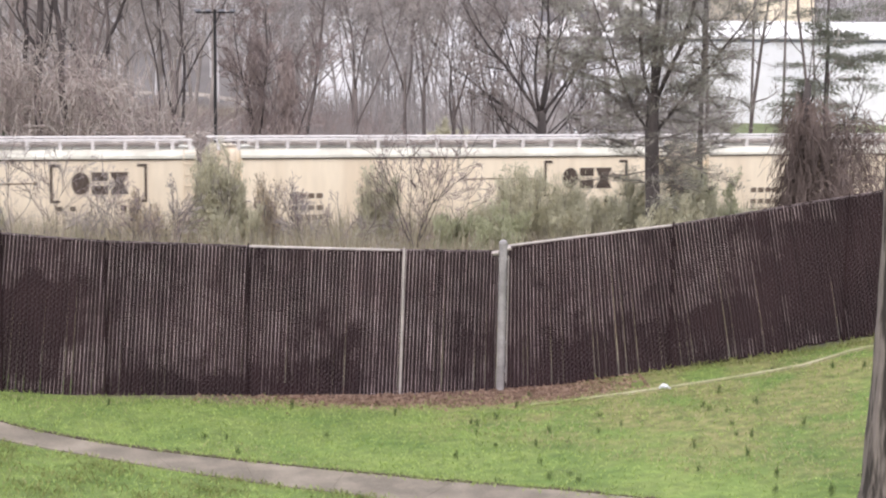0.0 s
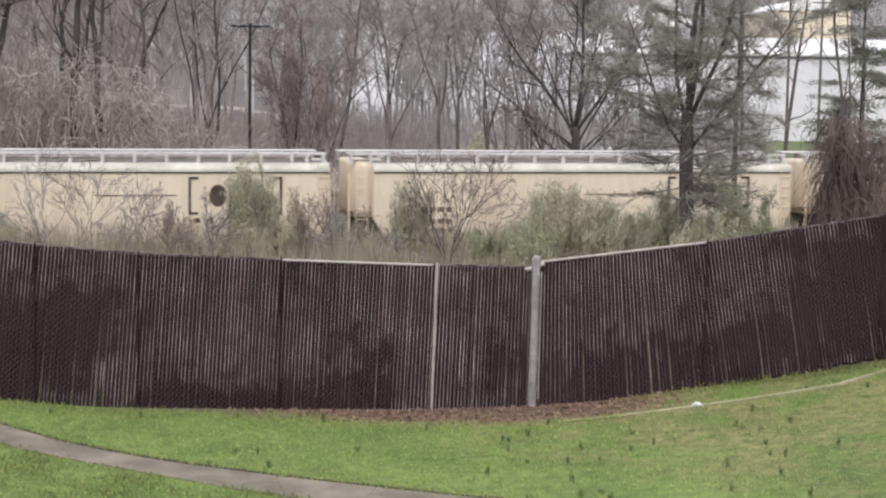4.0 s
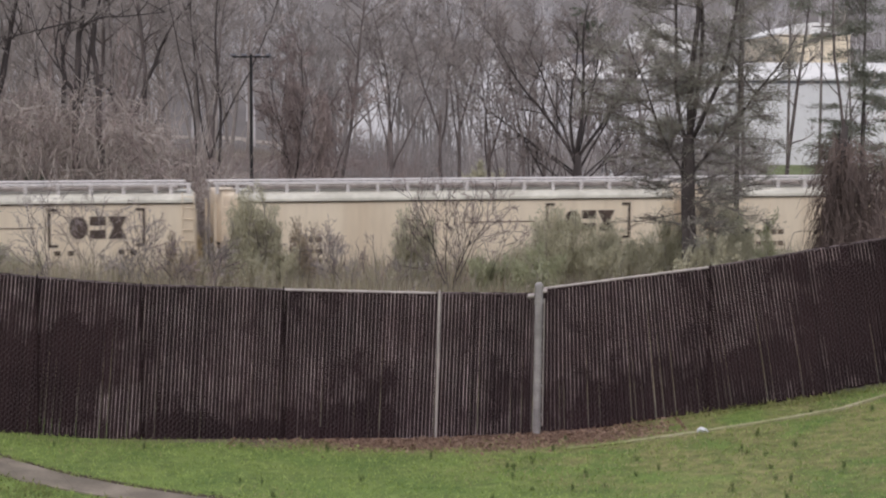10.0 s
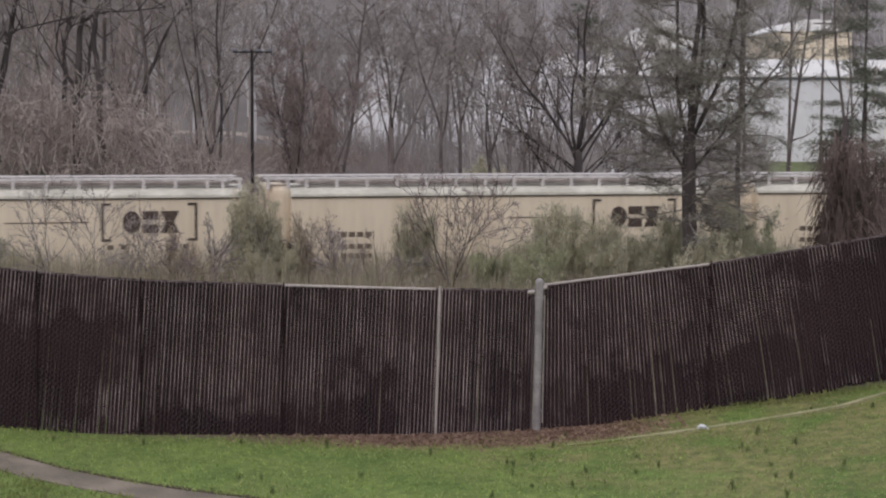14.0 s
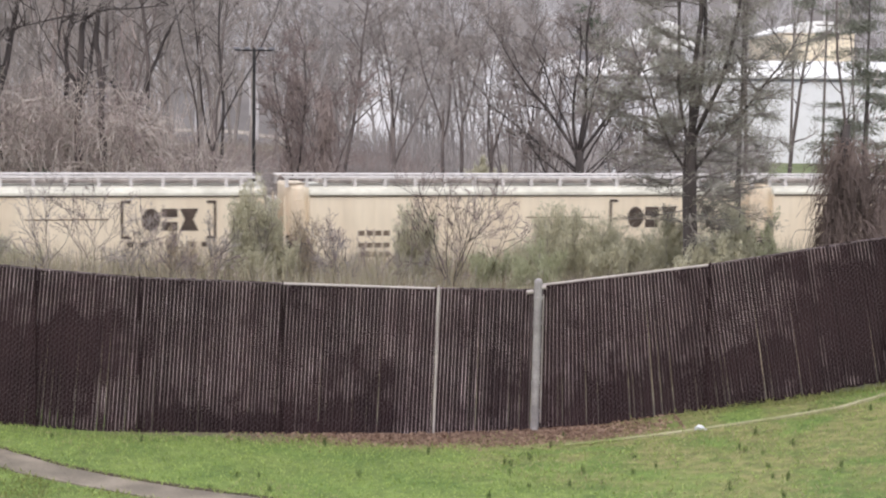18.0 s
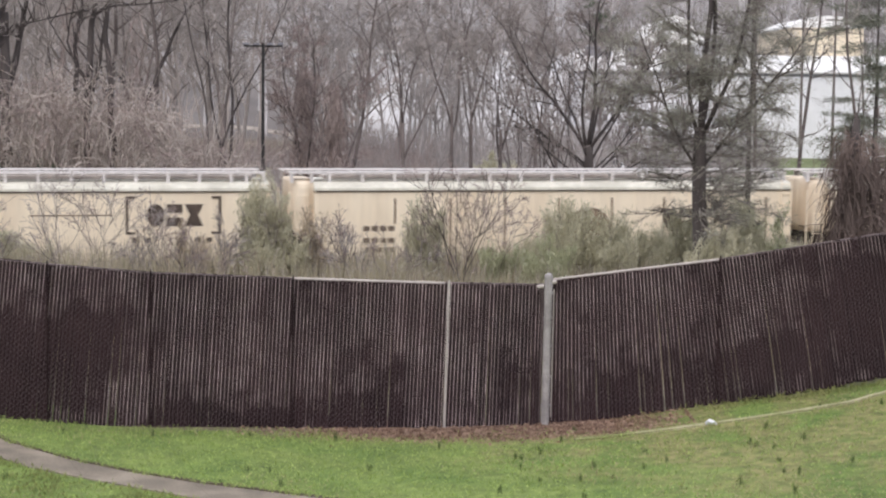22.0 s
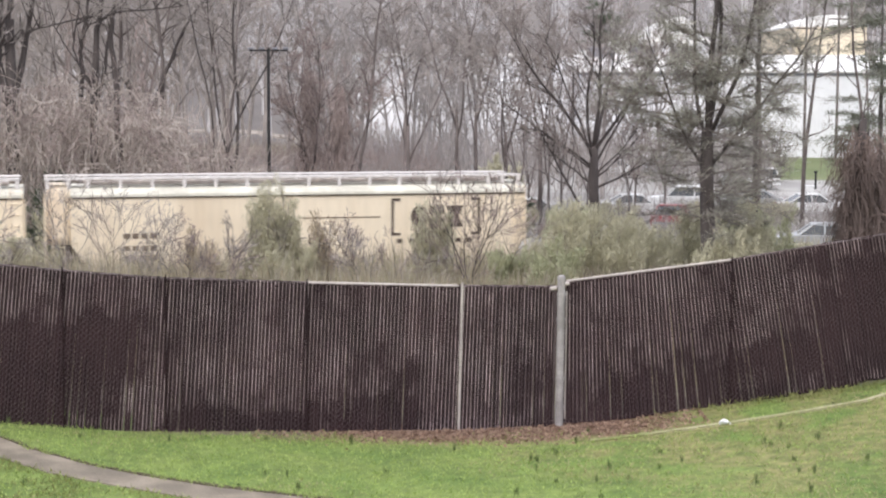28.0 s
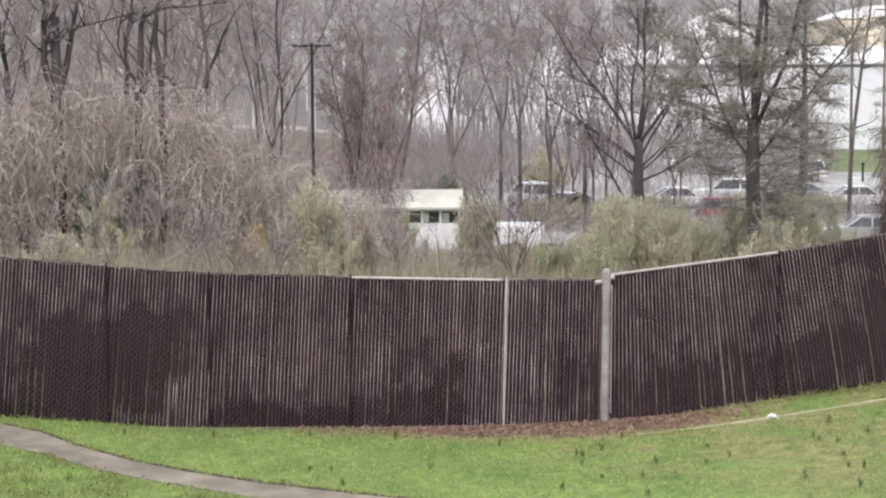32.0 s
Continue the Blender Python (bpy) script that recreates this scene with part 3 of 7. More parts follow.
def build_track():
    """Ballast, ties and two rails of the railway."""
    mb = Mesher()
    i = 0
    for s in range(-260, 461, 10):
        for off, z in ((-4.2, -4.1), (-2.2, RAIL_TOP - 0.24), (2.2, RAIL_TOP - 0.24), (4.2, -4.2)):
            mb.v.append(tuple(along_track(s, off, z + 0.04 * noise.noise((s * 0.7, off, 1)))))
        if s > -260:
            for k in range(3):
                a = i + k - 4
                mb.face((a, a + 4, a + 5, a + 1))
        i += 4
    tagged(new("ballast", mb.mesh("ballast", BALLAST)), "grey crushed stone railway bed", "railway bed", kind="structure")
    track = thing("railway_track", Matrix.Identity(4), "rusty steel rails on dark wooden ties", "railway track", kind="structure")
    for off in (-0.75, 0.75):
        mb = Mesher()
        prof = [(-0.07, -0.17), (0.07, -0.17), (0.07, -0.15), (0.015, -0.13), (0.015, -0.05), (0.036, -0.04), (0.036, 0), (-0.036, 0), (-0.036, -0.04), (-0.015, -0.05), (-0.015, -0.13), (-0.07, -0.15)]
        mb.extrude(prof, -260, 460, "x")
        part("rail", mb, STEEL_RAIL, track, at=Matrix.Translation(along_track(0, off, RAIL_TOP)) @ Matrix.Rotation(radians(TRACK_TURN), 4, "Z"))
    mb = Mesher()
    for k in range(-60, 80):
        mb.box(k * 0.55 - 0.11, k * 0.55 + 0.11, -1.3, 1.3, -0.33, -0.175)
    ties = part("ties", mb, TIE, track, "dark wooden railway ties", at=Matrix.Translation(along_track(0, 0, RAIL_TOP)) @ Matrix.Rotation(radians(TRACK_TURN), 4, "Z"))
    ties["kind"] = "stuff"


build_track()


# ---- the fence ----
# Post feet and rail heights: x, y, foot z, top z.
FENCE_L = [(-10.4, 19.95, 0.3, 2.45), (-8.6, 20.2, 0.22, 2.33), (-6.8, 20.42, 0.15, 2.23), (-4.98, 20.64, -0.02, 2.04), (-3.74, 20.8, -0.06, 1.93), (-2.0, 21.0, -0.07, 1.86), (-0.09, 21.2, -0.08, 1.8), (1.17, 21.4, -0.06, 1.77)]
FENCE_R = [(1.25, 21.42, 0.0, 1.835), (3.4, 21.6, 0.23, 2.1), (5.66, 21.62, 0.66, 2.48), (7.9, 21.66, 1.02, 2.86), (10.2, 21.75, 1.45, 3.3)]


def slat_mesh(height, seed):
    """A flattened privacy slat with a raised ridge, painted pale, down one side."""
    rng = random.Random(seed)
    mb = Mesher()
    w, r = 0.0253, rng.uniform(0.0029, 0.0042)
    rx = (0.55 + rng.uniform(-0.07, 0.07)) * (w - r)
    prof = [(-w, 0.0), (w, 0.0), (w, 0.006), (-w, 0.006)]
    mb.extrude([(x, -y) for x, y in prof], 0, height, "z")
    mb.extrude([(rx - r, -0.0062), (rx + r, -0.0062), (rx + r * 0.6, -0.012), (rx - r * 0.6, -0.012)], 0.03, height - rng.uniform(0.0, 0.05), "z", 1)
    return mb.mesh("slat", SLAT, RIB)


SLAT_SETS = {}


def build_fence(nodes, label, pale_from, pale_to, pale_post):
    fence = thing("chain_link_fence", Matrix.Identity(4), label, "fence")
    rng = random.Random(len(nodes))
    wires = Mesher()
    slopes = [math.atan2(nodes[k + 1][3] - nodes[k][3], math.dist(nodes[k][:2], nodes[k + 1][:2])) for k in range(len(nodes) - 1)]
    at_post = [(slopes[max(k - 1, 0)] + slopes[min(k, len(slopes) - 1)]) / 2 for k in range(len(nodes))]
    corner = len(nodes) - 1 if nodes is FENCE_L else 0
    at_post[corner] = 0.0
    for k in range(len(nodes) - 1):
        a, b2 = nodes[k], nodes[k + 1]
        la, lb = Vector(a[:3]), Vector(b2[:3])
        ta, tb = Vector((a[0], a[1], a[3])), Vector((b2[0], b2[1], b2[3]))
        width = (lb - la).length
        ang = math.atan2(lb.y - la.y, lb.x - la.x)
        count = max(int(width / 0.0455), 1)
        for i in range(count):
            f = (i + 0.5) / count
            foot, top = la.lerp(lb, f), ta.lerp(tb, f)
            h = round((top.z - foot.z + 0.035) / 0.03) * 0.03
            key = (h, rng.randrange(4))
            if key not in SLAT_SETS:
                SLAT_SETS[key] = slat_mesh(*key)
            lean = (at_post[k] * (1 - f) + at_post[k + 1] * f) * (0.85 if nodes is FENCE_L else 1.1) - (0.018 if nodes is FENCE_L else 0.0) + rng.gauss(0, 0.0026)
            # the slats stand square to the sloping rail
            base = top - Vector((-math.sin(lean) * math.cos(ang), -math.sin(lean) * math.sin(ang), math.cos(lean))) * h
            base.z += rng.uniform(-0.008, 0.014) - 0.004 + (0.0 if pale_from <= k <= pale_to else 0.014)
            base += Vector((math.sin(ang), -math.cos(ang), 0)) * (0.0036 if i % 2 else -0.0036)
            part("slat", SLAT_SETS[key], SLAT, fence, at=Matrix.Translation(base) @ Matrix.Rotation(ang, 4, "Z") @ Matrix.Rotation(-lean, 4, "Y"))
        # woven wire, both ways, in front of the slats
        n = Vector((math.sin(ang), -math.cos(ang), 0)) * 0.021
        height = ((ta.z - la.z) + (tb.z - lb.z)) / 2
        step = 0.074
        run = height * 1.05
        m = int((width + run) / step) + 1
        for sgn in (1, -1):
            for i in range(m):
                s0 = -run + i * step
                f0, f1 = max(0, -s0 / run), min(1, (width - s0) / run)
                if f1 - f0 < 0.02:
                    continue
                pts = []
                for f in (f0, f1):
                    s = (s0 + f * run) / width
                    s = s if sgn > 0 else 1 - s
                    lo, hi = la.lerp(lb, s), ta.lerp(tb, s)
                    pts.append(lo.lerp(hi, f) + n)
                wires.tube(pts, [0.0021 if sgn > 0 else 0.0011] * 2, 3, False)
        # rail on top
        pale = pale_from <= k <= pale_to
        mb = Mesher()
        r = 0.018 if pale else 0.017
        mb.rod(ta + Vector((0, 0.005, 0.0)), tb + Vector((0, 0.005, 0.0)), r, 8)
        part("top_rail", mb, GALV_PALE if pale else WIRE, fence, "bare galvanised top rail" if pale else "")
        # line post
        mb = Mesher()
        front = -0.055 if k == pale_post else -0.036
        rad = 0.018 if k == pale_post else 0.011
        mb.rod(la + Vector((0, front, -0.3)), ta + Vector((0.05 if k == pale_post else 0.02, front, 0.02)), rad, 10)
        mb.rod(ta + Vector((0.05 if k == pale_post else 0.02, front, 0.02)), ta + Vector((0.05 if k == pale_post else 0.02, front, 0.05)), rad * 0.8, 10)
        if k or nodes is FENCE_L:
            part("post", mb, GALV_PALE if k == pale_post else SLAT, fence, "bare galvanised line post" if k == pale_post else "dark coated line post")
    mesh = part("wire_mesh", wires, WIRE, fence, "brown coated chain link wire")
    mesh["kind"] = "stuff"
    return fence


build_fence(FENCE_L, "tall chain link fence with dark brown privacy slats", 5, 5, 6)
build_fence(FENCE_R, "chain link fence with dark brown slats, climbing the bank", 0, 0, 9)


def build_corner_post():
    post = thing("corner_post", pose(1.2, 21.36, -0.02), "thick weathered galvanised steel corner post of the fence", "fence post")
    mb = Mesher()
    mb.rod((0.0, 0, -0.3), (0.02, 0, 1.88), 0.052, 14)
    part("pipe", mb, GALV, post, smooth=False)
    mb = Mesher()
    mb.tube([Vector((0.02, 0, 1.88)), Vector((0.02, 0, 1.9)), Vector((0.02, 0, 1.935)), Vector((0.02, 0, 1.95))], [0.055, 0.056, 0.046, 0.012], 14)
    part("cap", mb, GALV, post, "domed cap")
    for z in (0.25, 0.62, 1.02, 1.38, 1.7):
        mb = Mesher()
        mb.rod((0.003 + z * 0.01, 0, z - 0.015), (0.003 + z * 0.01, 0, z + 0.015), 0.06, 14)
        mb.soft_box(0.05, 0.085, -0.012, 0.012, z - 0.013, z + 0.013, 0.003)
        part("tension_band", mb, GALV, post)
    for dx in (-0.075, 0.075):
        mb = Mesher()
        mb.rod((dx, 0.01, 0.1), (dx + 0.015, 0.01, 1.74), 0.009, 6)
        part("tension_bar", mb, GALV_PALE if dx > 0 else WIRE, post)
    mb = Mesher()
    mb.rod((-0.12, 0.0, 1.77), (-0.04, 0, 1.78), 0.028, 10)
    part("rail_cup", mb, GALV_PALE, post)
    mb = Mesher()
    mb.rod((0.04, 0.0, 1.83), (0.12, 0, 1.84), 0.026, 10)
    part("rail_cup", mb, GALV_PALE, post)


build_corner_post()


# ---- the train ----
CAR, EXTRA = 17.654, 2.05
CARS = 24
EMBLEM_CARS = (19, 22)


def half_profile():
    """Right half of the car's cross section above the sill, from the bottom up."""
    return [(1.5, 1.15), (1.585, 1.7), (1.62, 2.4), (1.62, 3.2), (1.6, 3.92)]


def build_car(emblem):
    car = thing("covered_hopper", Matrix.Identity(4), "cream covered hopper railcar with round dark emblem" if emblem else "weathered cream covered hopper railcar with dark markings", "railcar", "hopper cars of the train")
    side = half_profile()
    h = (CAR + EXTRA) / 2 if emblem else CAR / 2
    front, rear = -(h - 1.3), h - 0.25
    # body shell: rings along the car, cut up at both ends over the bogies
    mb = Mesher()
    stations = [(front, 2.3), (front + 0.35, 1.75), (front + 0.75, 1.2), (front + 1.5, 1.15), (0, 1.15), (rear - 1.5, 1.15), (rear - 0.75, 1.3), (rear - 0.35, 1.8), (rear, 2.4)]
    n = 2 * len(side)
    for x, low in stations:
        ring = []
        for y, z in side:
            ring.append((x, y, max(z, low)))
        left = [(x, -q[1], q[2]) for q in ring]
        mb.v += left + [(x, q[1], q[2]) for q in ring[::-1]]
    for k in range(len(stations) - 1):
        for j in range(n):
            a, b2 = k * n + j, k * n + (j + 1) % n
            mb.face((a, b2, b2 + n, a + n))
    mb.face(tuple(range(n)))
    mb.face(tuple((len(stations) - 1) * n + j for j in range(n))[::-1])
    body = part("body", mb, CREAM, car)
    # rolled roof above a projecting eave
    mb = Mesher()
    prof = [(-1.56, 3.92), (-1.58, 4.03), (-1.5, 4.14), (-1.3, 4.22), (-0.9, 4.28), (0, 4.33), (0.9, 4.28), (1.3, 4.22), (1.5, 4.14), (1.58, 4.03), (1.56, 3.92)]
    mb.extrude(prof, front, rear, "x")
    part("roof", mb, CREAM_ROOF, car, "rolled cream roof edge")
    for sgn in (-1, 1):
        mb = Mesher()
        y0, y1 = sorted((sgn * 1.57, sgn * 1.66))
        mb.box(front, rear, y0, y1, 3.94, 4.0)
        part("eave", mb, CREAM_ROOF, car)
        # dark strip standing in for the shadow under the overhang
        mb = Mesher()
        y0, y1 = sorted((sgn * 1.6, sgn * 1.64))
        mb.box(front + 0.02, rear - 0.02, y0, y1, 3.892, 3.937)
        part("eave_shade_strip", mb, EAVE, car, "dark shade line painted under the eave")
    # side sheet joints
    for x in ((h - 10.7, h - 6.5, h - 2.9, h - 14.2) if emblem else (-5.2, 0.2, 5.9)):
        mb = Mesher()
        w = 0.05 if emblem else 0.03
        mb.extrude([(-1.628, 3.88), (-1.628, 2.3), (-1.6, 1.7), (-1.54, 1.3), (-1.5, 1.3), (-1.5, 3.88)], x - w, x + w, "x")
        part("side_seam", mb, CREAM, car)
    # hatch coaming along the roof's middle
    mb = Mesher()
    mb.soft_box(front + 0.5, rear - 0.5, -0.55, 0.55, 4.28, 4.45, 0.03)
    part("hatch_coaming", mb, COAMING, car, "grey hatch coaming with walkway shade painted in")
    for k in range(9 if emblem else 8):
        mb = Mesher()
        x = front + 0.7 + 1.82 * k
        mb.soft_box(x, x + 1.7, -0.5, 0.5, 4.45, 4.53, 0.025)
        part("hatch_cover", mb, COAMING, car)
    for sgn in (-1, 1):
        mb = Mesher()
        y0, y1 = sorted((sgn * 0.72, sgn * 1.3))
        x0, x1 = -h + 0.45, h - 0.35
        mb.box(x0, x1, y0, y1, 4.54, 4.58)
        part("running_board", mb, GREY_STEEL, car, "pale steel roof walkway")
        mb = Mesher()
        yr = sgn * 1.29
        mb.box(x0, x1, min(yr, yr + sgn * 0.03), max(yr, yr + sgn * 0.03), 4.515, 4.59)
        part("running_board_edge", mb, GREY_STEEL, car)
        stops = [-h + 0.55, front - 0.05, front + 0.6] + [front + 0.6 + (1.17 if emblem else 1.09) * k for k in range(1, 15 if emblem else 14)] + [h - 1.05, h - 0.45]
        for x in stops:
            mb = Mesher()
            mb.box(x - 0.055, x + 0.055, min(sgn * 1.21, sgn * 1.31), max(sgn * 1.21, sgn * 1.31), 4.2, 4.535)
            mb.extrude([(sgn * 1.19, 4.25), (sgn * 0.75, 4.48), (sgn * 0.75, 4.54), (sgn * 1.19, 4.54)], x - 0.02, x + 0.02, "x")
            part("bracket", mb, GREY_STEEL, car)
    # front end: narrower end sheet, posts, platform
    mb = Mesher()
    nose = -h + 0.5
    for z, s in ((2.3, 0.97), (2.6, 1.0), (4.02, 1.0), (4.22, 0.95), (4.33, 0.8)):
        for x, y in ((front, -1.36), (nose + 0.42, -1.34), (nose + 0.17, -1.22), (nose + 0.03, -0.95), (nose, -0.6), (nose, 0.6), (nose + 0.03, 0.95), (nose + 0.17, 1.22), (nose + 0.42, 1.34), (front, 1.36)):
            mb.v.append((x, y * s, z))
    for k in range(4):
        for j in range(10):
            a, b2 = k * 10 + j, k * 10 + (j + 1) % 10
            mb.face((a, b2, b2 + 10, a + 10))
    mb.face(tuple(range(10))[::-1])
    mb.face(tuple(range(40, 50)))
    part("end_sheet", mb, RUSTY_CREAM, car, "rust-streaked cream end sheet", smooth=True)
    # dark sheet and added boxes stand in for the shaded opening here
    mb = Mesher()
    mb.extrude([(-h + 0.5, 2.5), (front, 2.5), (front + 1.3, 1.2), (front + 0.6, 1.2)], -1.15, 1.15, "y")
    part("slope_sheet", mb, UNDER, car, "sloping end sheet darkened for the shade beneath")
    for y in (-0.9, 0.9):
        mb = Mesher()
        mb.soft_box(nose + 0.45, front + 1.0, y - 0.3, y + 0.3, 1.1, 2.25, 0.05)
        part("brake_gear_fill", mb, UNDER, car, "dark fill box for brake gear and shade under the end")
    for x in (-h + 0.45, rear + 0.03):
        for y in (-1.45, 1.45):
            mb = Mesher()
            mb.box(x - 0.03, x + 0.03, y - 0.03, y + 0.03, 1.0, 3.9 if x < 0 else 3.7)
            part("corner_post", mb, CREAM, car)
        mb = Mesher()
        mb.soft_box(x - 0.12, x + 0.5 * (1 if x < 0 else -1) + 0.12, -1.5, 1.5, 0.95, 1.1, 0.02)
        part("end_platform", mb, UNDER, car)
    # side ladders
    for x, y in ((front - 0.4, -1.5), (rear - 0.25, -1.66), (front - 0.4, 1.5), (rear - 0.25, 1.66)):
        mb = Mesher()
        for dx in (-0.2, 0.2):
            mb.rod((x + dx, y, 1.0), (x + dx, y, 4.3), 0.018, 6)
        for k in range(9):
            mb.rod((x - 0.2, y, 1.1 + 0.38 * k), (x + 0.2, y, 1.1 + 0.38 * k), 0.014, 6)
        part("ladder", mb, CREAM, car)
    # underframe
    mb = Mesher()
    mb.soft_box(-h + 0.5, h - 0.4, -0.25, 0.25, 0.7, 1.0, 0.02)
    part("centre_sill", mb, UNDER, car)
    for sgn in (-1, 1):
        mb = Mesher()
        y0, y1 = sorted((sgn * 1.42, sgn * 1.52))
        mb.box(front + 0.9, rear - 1.5, y0, y1, 0.98, 1.18)
        part("side_sill", mb, CREAM, car)
    for x in (-4.2, 0.1, 4.4):
        mb = Mesher()
        mb.extrude([(-1.95, 1.15), (1.95, 1.15), (0.45, 0.35), (-0.45, 0.35)], -1.3, 1.3, "y")
        bay = part("hopper_bay", mb, CREAM, car, at=Matrix.Translation((x, 0, 0)))
        mb = Mesher()
        mb.soft_box(-0.55, 0.55, -1.2, 1.2, 0.2, 0.34, 0.02)
        part("outlet_gate", mb, UNDER, bay)
    for x in (-h + 0.02, h - 0.02):
        mb = Mesher()
        s = 1 if x > 0 else -1
        mb.soft_box(min(x, x - s * 0.9), max(x, x - s * 0.9), -0.12, 0.12, 0.72, 0.98, 0.02)
        part("coupler", mb, UNDER, car)
    mb = Mesher()
    mb.rod((front - 0.5, -0.5, 1.5), (front - 0.1, -0.5, 1.5), 0.32, 12)
    part("brake_wheel_housing", mb, UNDER, car)
    mb = Mesher()
    mb.rod((front + 0.2, -1.2, 1.45), (front + 0.9, -1.2, 1.45), 0.24, 12)
    part("air_reservoir", mb, UNDER, car)
    # bogies
    for x in (-h + 2.3, h - 2.2):
        mb = Mesher()
        mb.soft_box(-0.25, 0.25, -1.2, 1.2, 0.45, 0.75, 0.03)
        bogie = part("bogie", mb, UNDER, car, "grimy cast steel bogie", at=Matrix.Translation((x, 0, 0)))
        for sgn in (-1, 1):
            mb = Mesher()
            mb.extrude([(-1.15, 0.38), (-0.75, 0.32), (-0.35, 0.2), (0.35, 0.2), (0.75, 0.32), (1.15, 0.38), (1.15, 0.6), (0.5, 0.78), (-0.5, 0.78), (-1.15, 0.6)], sgn * 1.0, sgn * 1.14, "y")
            part("side_frame", mb, UNDER, bogie)
            for wx in (-0.86, 0.86):
                mb = Mesher()
                mb.tube([Vector((wx, sgn * 0.68, 0.42)), Vector((wx, sgn * 0.72, 0.42)), Vector((wx, sgn * 0.74, 0.42)), Vector((wx, sgn * 0.83, 0.42))], [0.45, 0.45, 0.42, 0.415], 20)
                part("wheel", mb, WHEEL, bogie)
    # markings on both sides
    for sgn in (-1, 1):
        yy = sgn * 1.632

        def mark(name, x0, x1, z0, z1, mat, label=""):
            mb2 = Mesher()
            t = sgn * 0.004
            mb2.box(x0, x1, min(yy - t, yy), max(yy - t, yy), z0, z1)
            part(name, mb2, mat, car, label)

        def worn_emblem(cx, cz):
            """A worn company emblem: an oval, two bars and an hourglass."""
            shapes = [[(-0.81 + 0.31 * math.cos(math.tau * k / 20), 0.385 * math.sin(math.tau * k / 20)) for k in range(20)]]
            shapes += [[(-0.44, z0), (0.1, z0), (0.1, z1), (-0.44, z1)] for z0, z1 in ((-0.38, -0.08), (0.08, 0.38))]
            shapes.append([(0.17, -0.38), (0.81, -0.38), (0.63, 0.0), (0.81, 0.38), (0.17, 0.38), (0.35, 0.0)])
            for outline in shapes:
                mb3 = Mesher()
                mb3.extrude([(cx + px, cz + pz) for px, pz in outline], yy - 0.004 * sgn, yy, "y")
                part("emblem_shape", mb3, DARK_MARK, car, "worn dark emblem")

        if emblem:
            mb = Mesher()
            ring = []
            for k in range(28):
                t = math.tau * k / 28
                ring.append((h - 8.25 + 0.84 * math.cos(t), 2.5 + 0.8 * math.sin(t)))
            mb.extrude(ring, yy - 0.004 * sgn, yy, "y")
            part("round_emblem", mb, EMBLEM, car, "round faded brown emblem")
            mark("emblem_bar", h - 8.8, h - 7.7, 2.55, 2.68, PALE_MARK)
            for k in range(-2, 6):
                x = h - 11.45 + 2.03 * k
                if -h + 0.9 < x < h - 0.6:
                    mark("side_seam", x - 0.035, x + 0.035, 2.75 if -h + 2.9 < x < -h + 4.4 else 0.95, 3.66, EMBLEM, "rust-stained upright seam")
            worn_emblem(h - 4.28, 2.86)
            mark("underline", h - 5.15, h - 3.4, 2.4, 2.47, DARK_MARK)
            mark("underline", h - 5.15, h - 3.4, 2.28, 2.33, DARK_MARK)
        else:
            for x, d in ((3.6, 1), (6.86, -1)):
                mark("square_bracket", min(x, x + 0.09 * d), max(x, x + 0.09 * d), 2.45, 3.77, DARK_MARK, "dark painted bracket")
                for z in (2.45, 3.68):
                    mark("square_bracket", min(x + 0.09 * d, x + 0.33 * d), max(x + 0.09 * d, x + 0.33 * d), z, z + 0.09, DARK_MARK)
            worn_emblem(5.43, 3.11)
            for x in (3.9, 4.35, 6.05, 6.45):
                mark("square_dot", x - 0.1, x + 0.1, 2.17, 2.33, DARK_MARK)
            mark("stencil_line", 0.4, 3.2, 3.1, 3.14, EMBLEM)
        for k in range(4):
            mark("reporting_mark", -h + 3.05 + 0.3 * k, -h + 3.28 + 0.3 * k, 2.5, 2.68, PALE_MARK)
            mark("reporting_mark", -h + 3.05 + 0.3 * k, -h + 3.28 + 0.3 * k, 2.08, 2.25, PALE_MARK)
        for k in range(5):
            mark("number_bar", -h + 3.1 + 0.23 * k, -h + 3.27 + 0.23 * k, 1.74, 1.92, PALE_MARK)
    return car


# Metres rolled since the start, at seconds: the train eases along to the left, gaining a little speed.
ROLLED = [
    (0, 0.32), (1, 12.59), (2, 24.85), (3, 37.29), (4.5, 56.0), (6, 74.78), (7, 87.47), (8, 99.9), (9, 112.57), (10, 125.2), (11, 137.86), (12, 151.05), (13, 163.9),
    (14, 176.4), (15.5, 196.0), (17, 215.66), (18, 228.74), (19, 241.87), (20, 255.11), (21, 268.44), (22, 281.86), (23, 295.75), (24, 309.59), (25, 323.31),
    (26.5, 344.2), (28, 365.2), (29, 379.28), (30, 393.6), (31, 408.0), (32, 422.4)]


def car_middle(k):
    """Where the middle of the k-th car stands along the track before the train has rolled."""
    s = CAR * (k - 2 + 0.5 - 1) - 6.95
    for e in EMBLEM_CARS:
        s += EXTRA if k > e else (EXTRA / 2 if k == e else 0)
    return s


def car_pose(k, rolled):
    return Matrix.Translation(along_track(car_middle(k) - rolled, 0, RAIL_TOP)) @ Matrix.Rotation(radians(TRACK_TURN), 4, "Z")


TRAIN = []
first_car = build_car(False)
TRAIN.append(first_car)
second_kind = None
for car_no in range(1, CARS):
    if car_no not in EMBLEM_CARS:
        TRAIN.append(copy_thing(first_car, Matrix.Identity(4)))
    elif second_kind is None:
        second_kind = build_car(True)
        TRAIN.append(second_kind)
    else:
        TRAIN.append(copy_thing(second_kind, Matrix.Identity(4)))


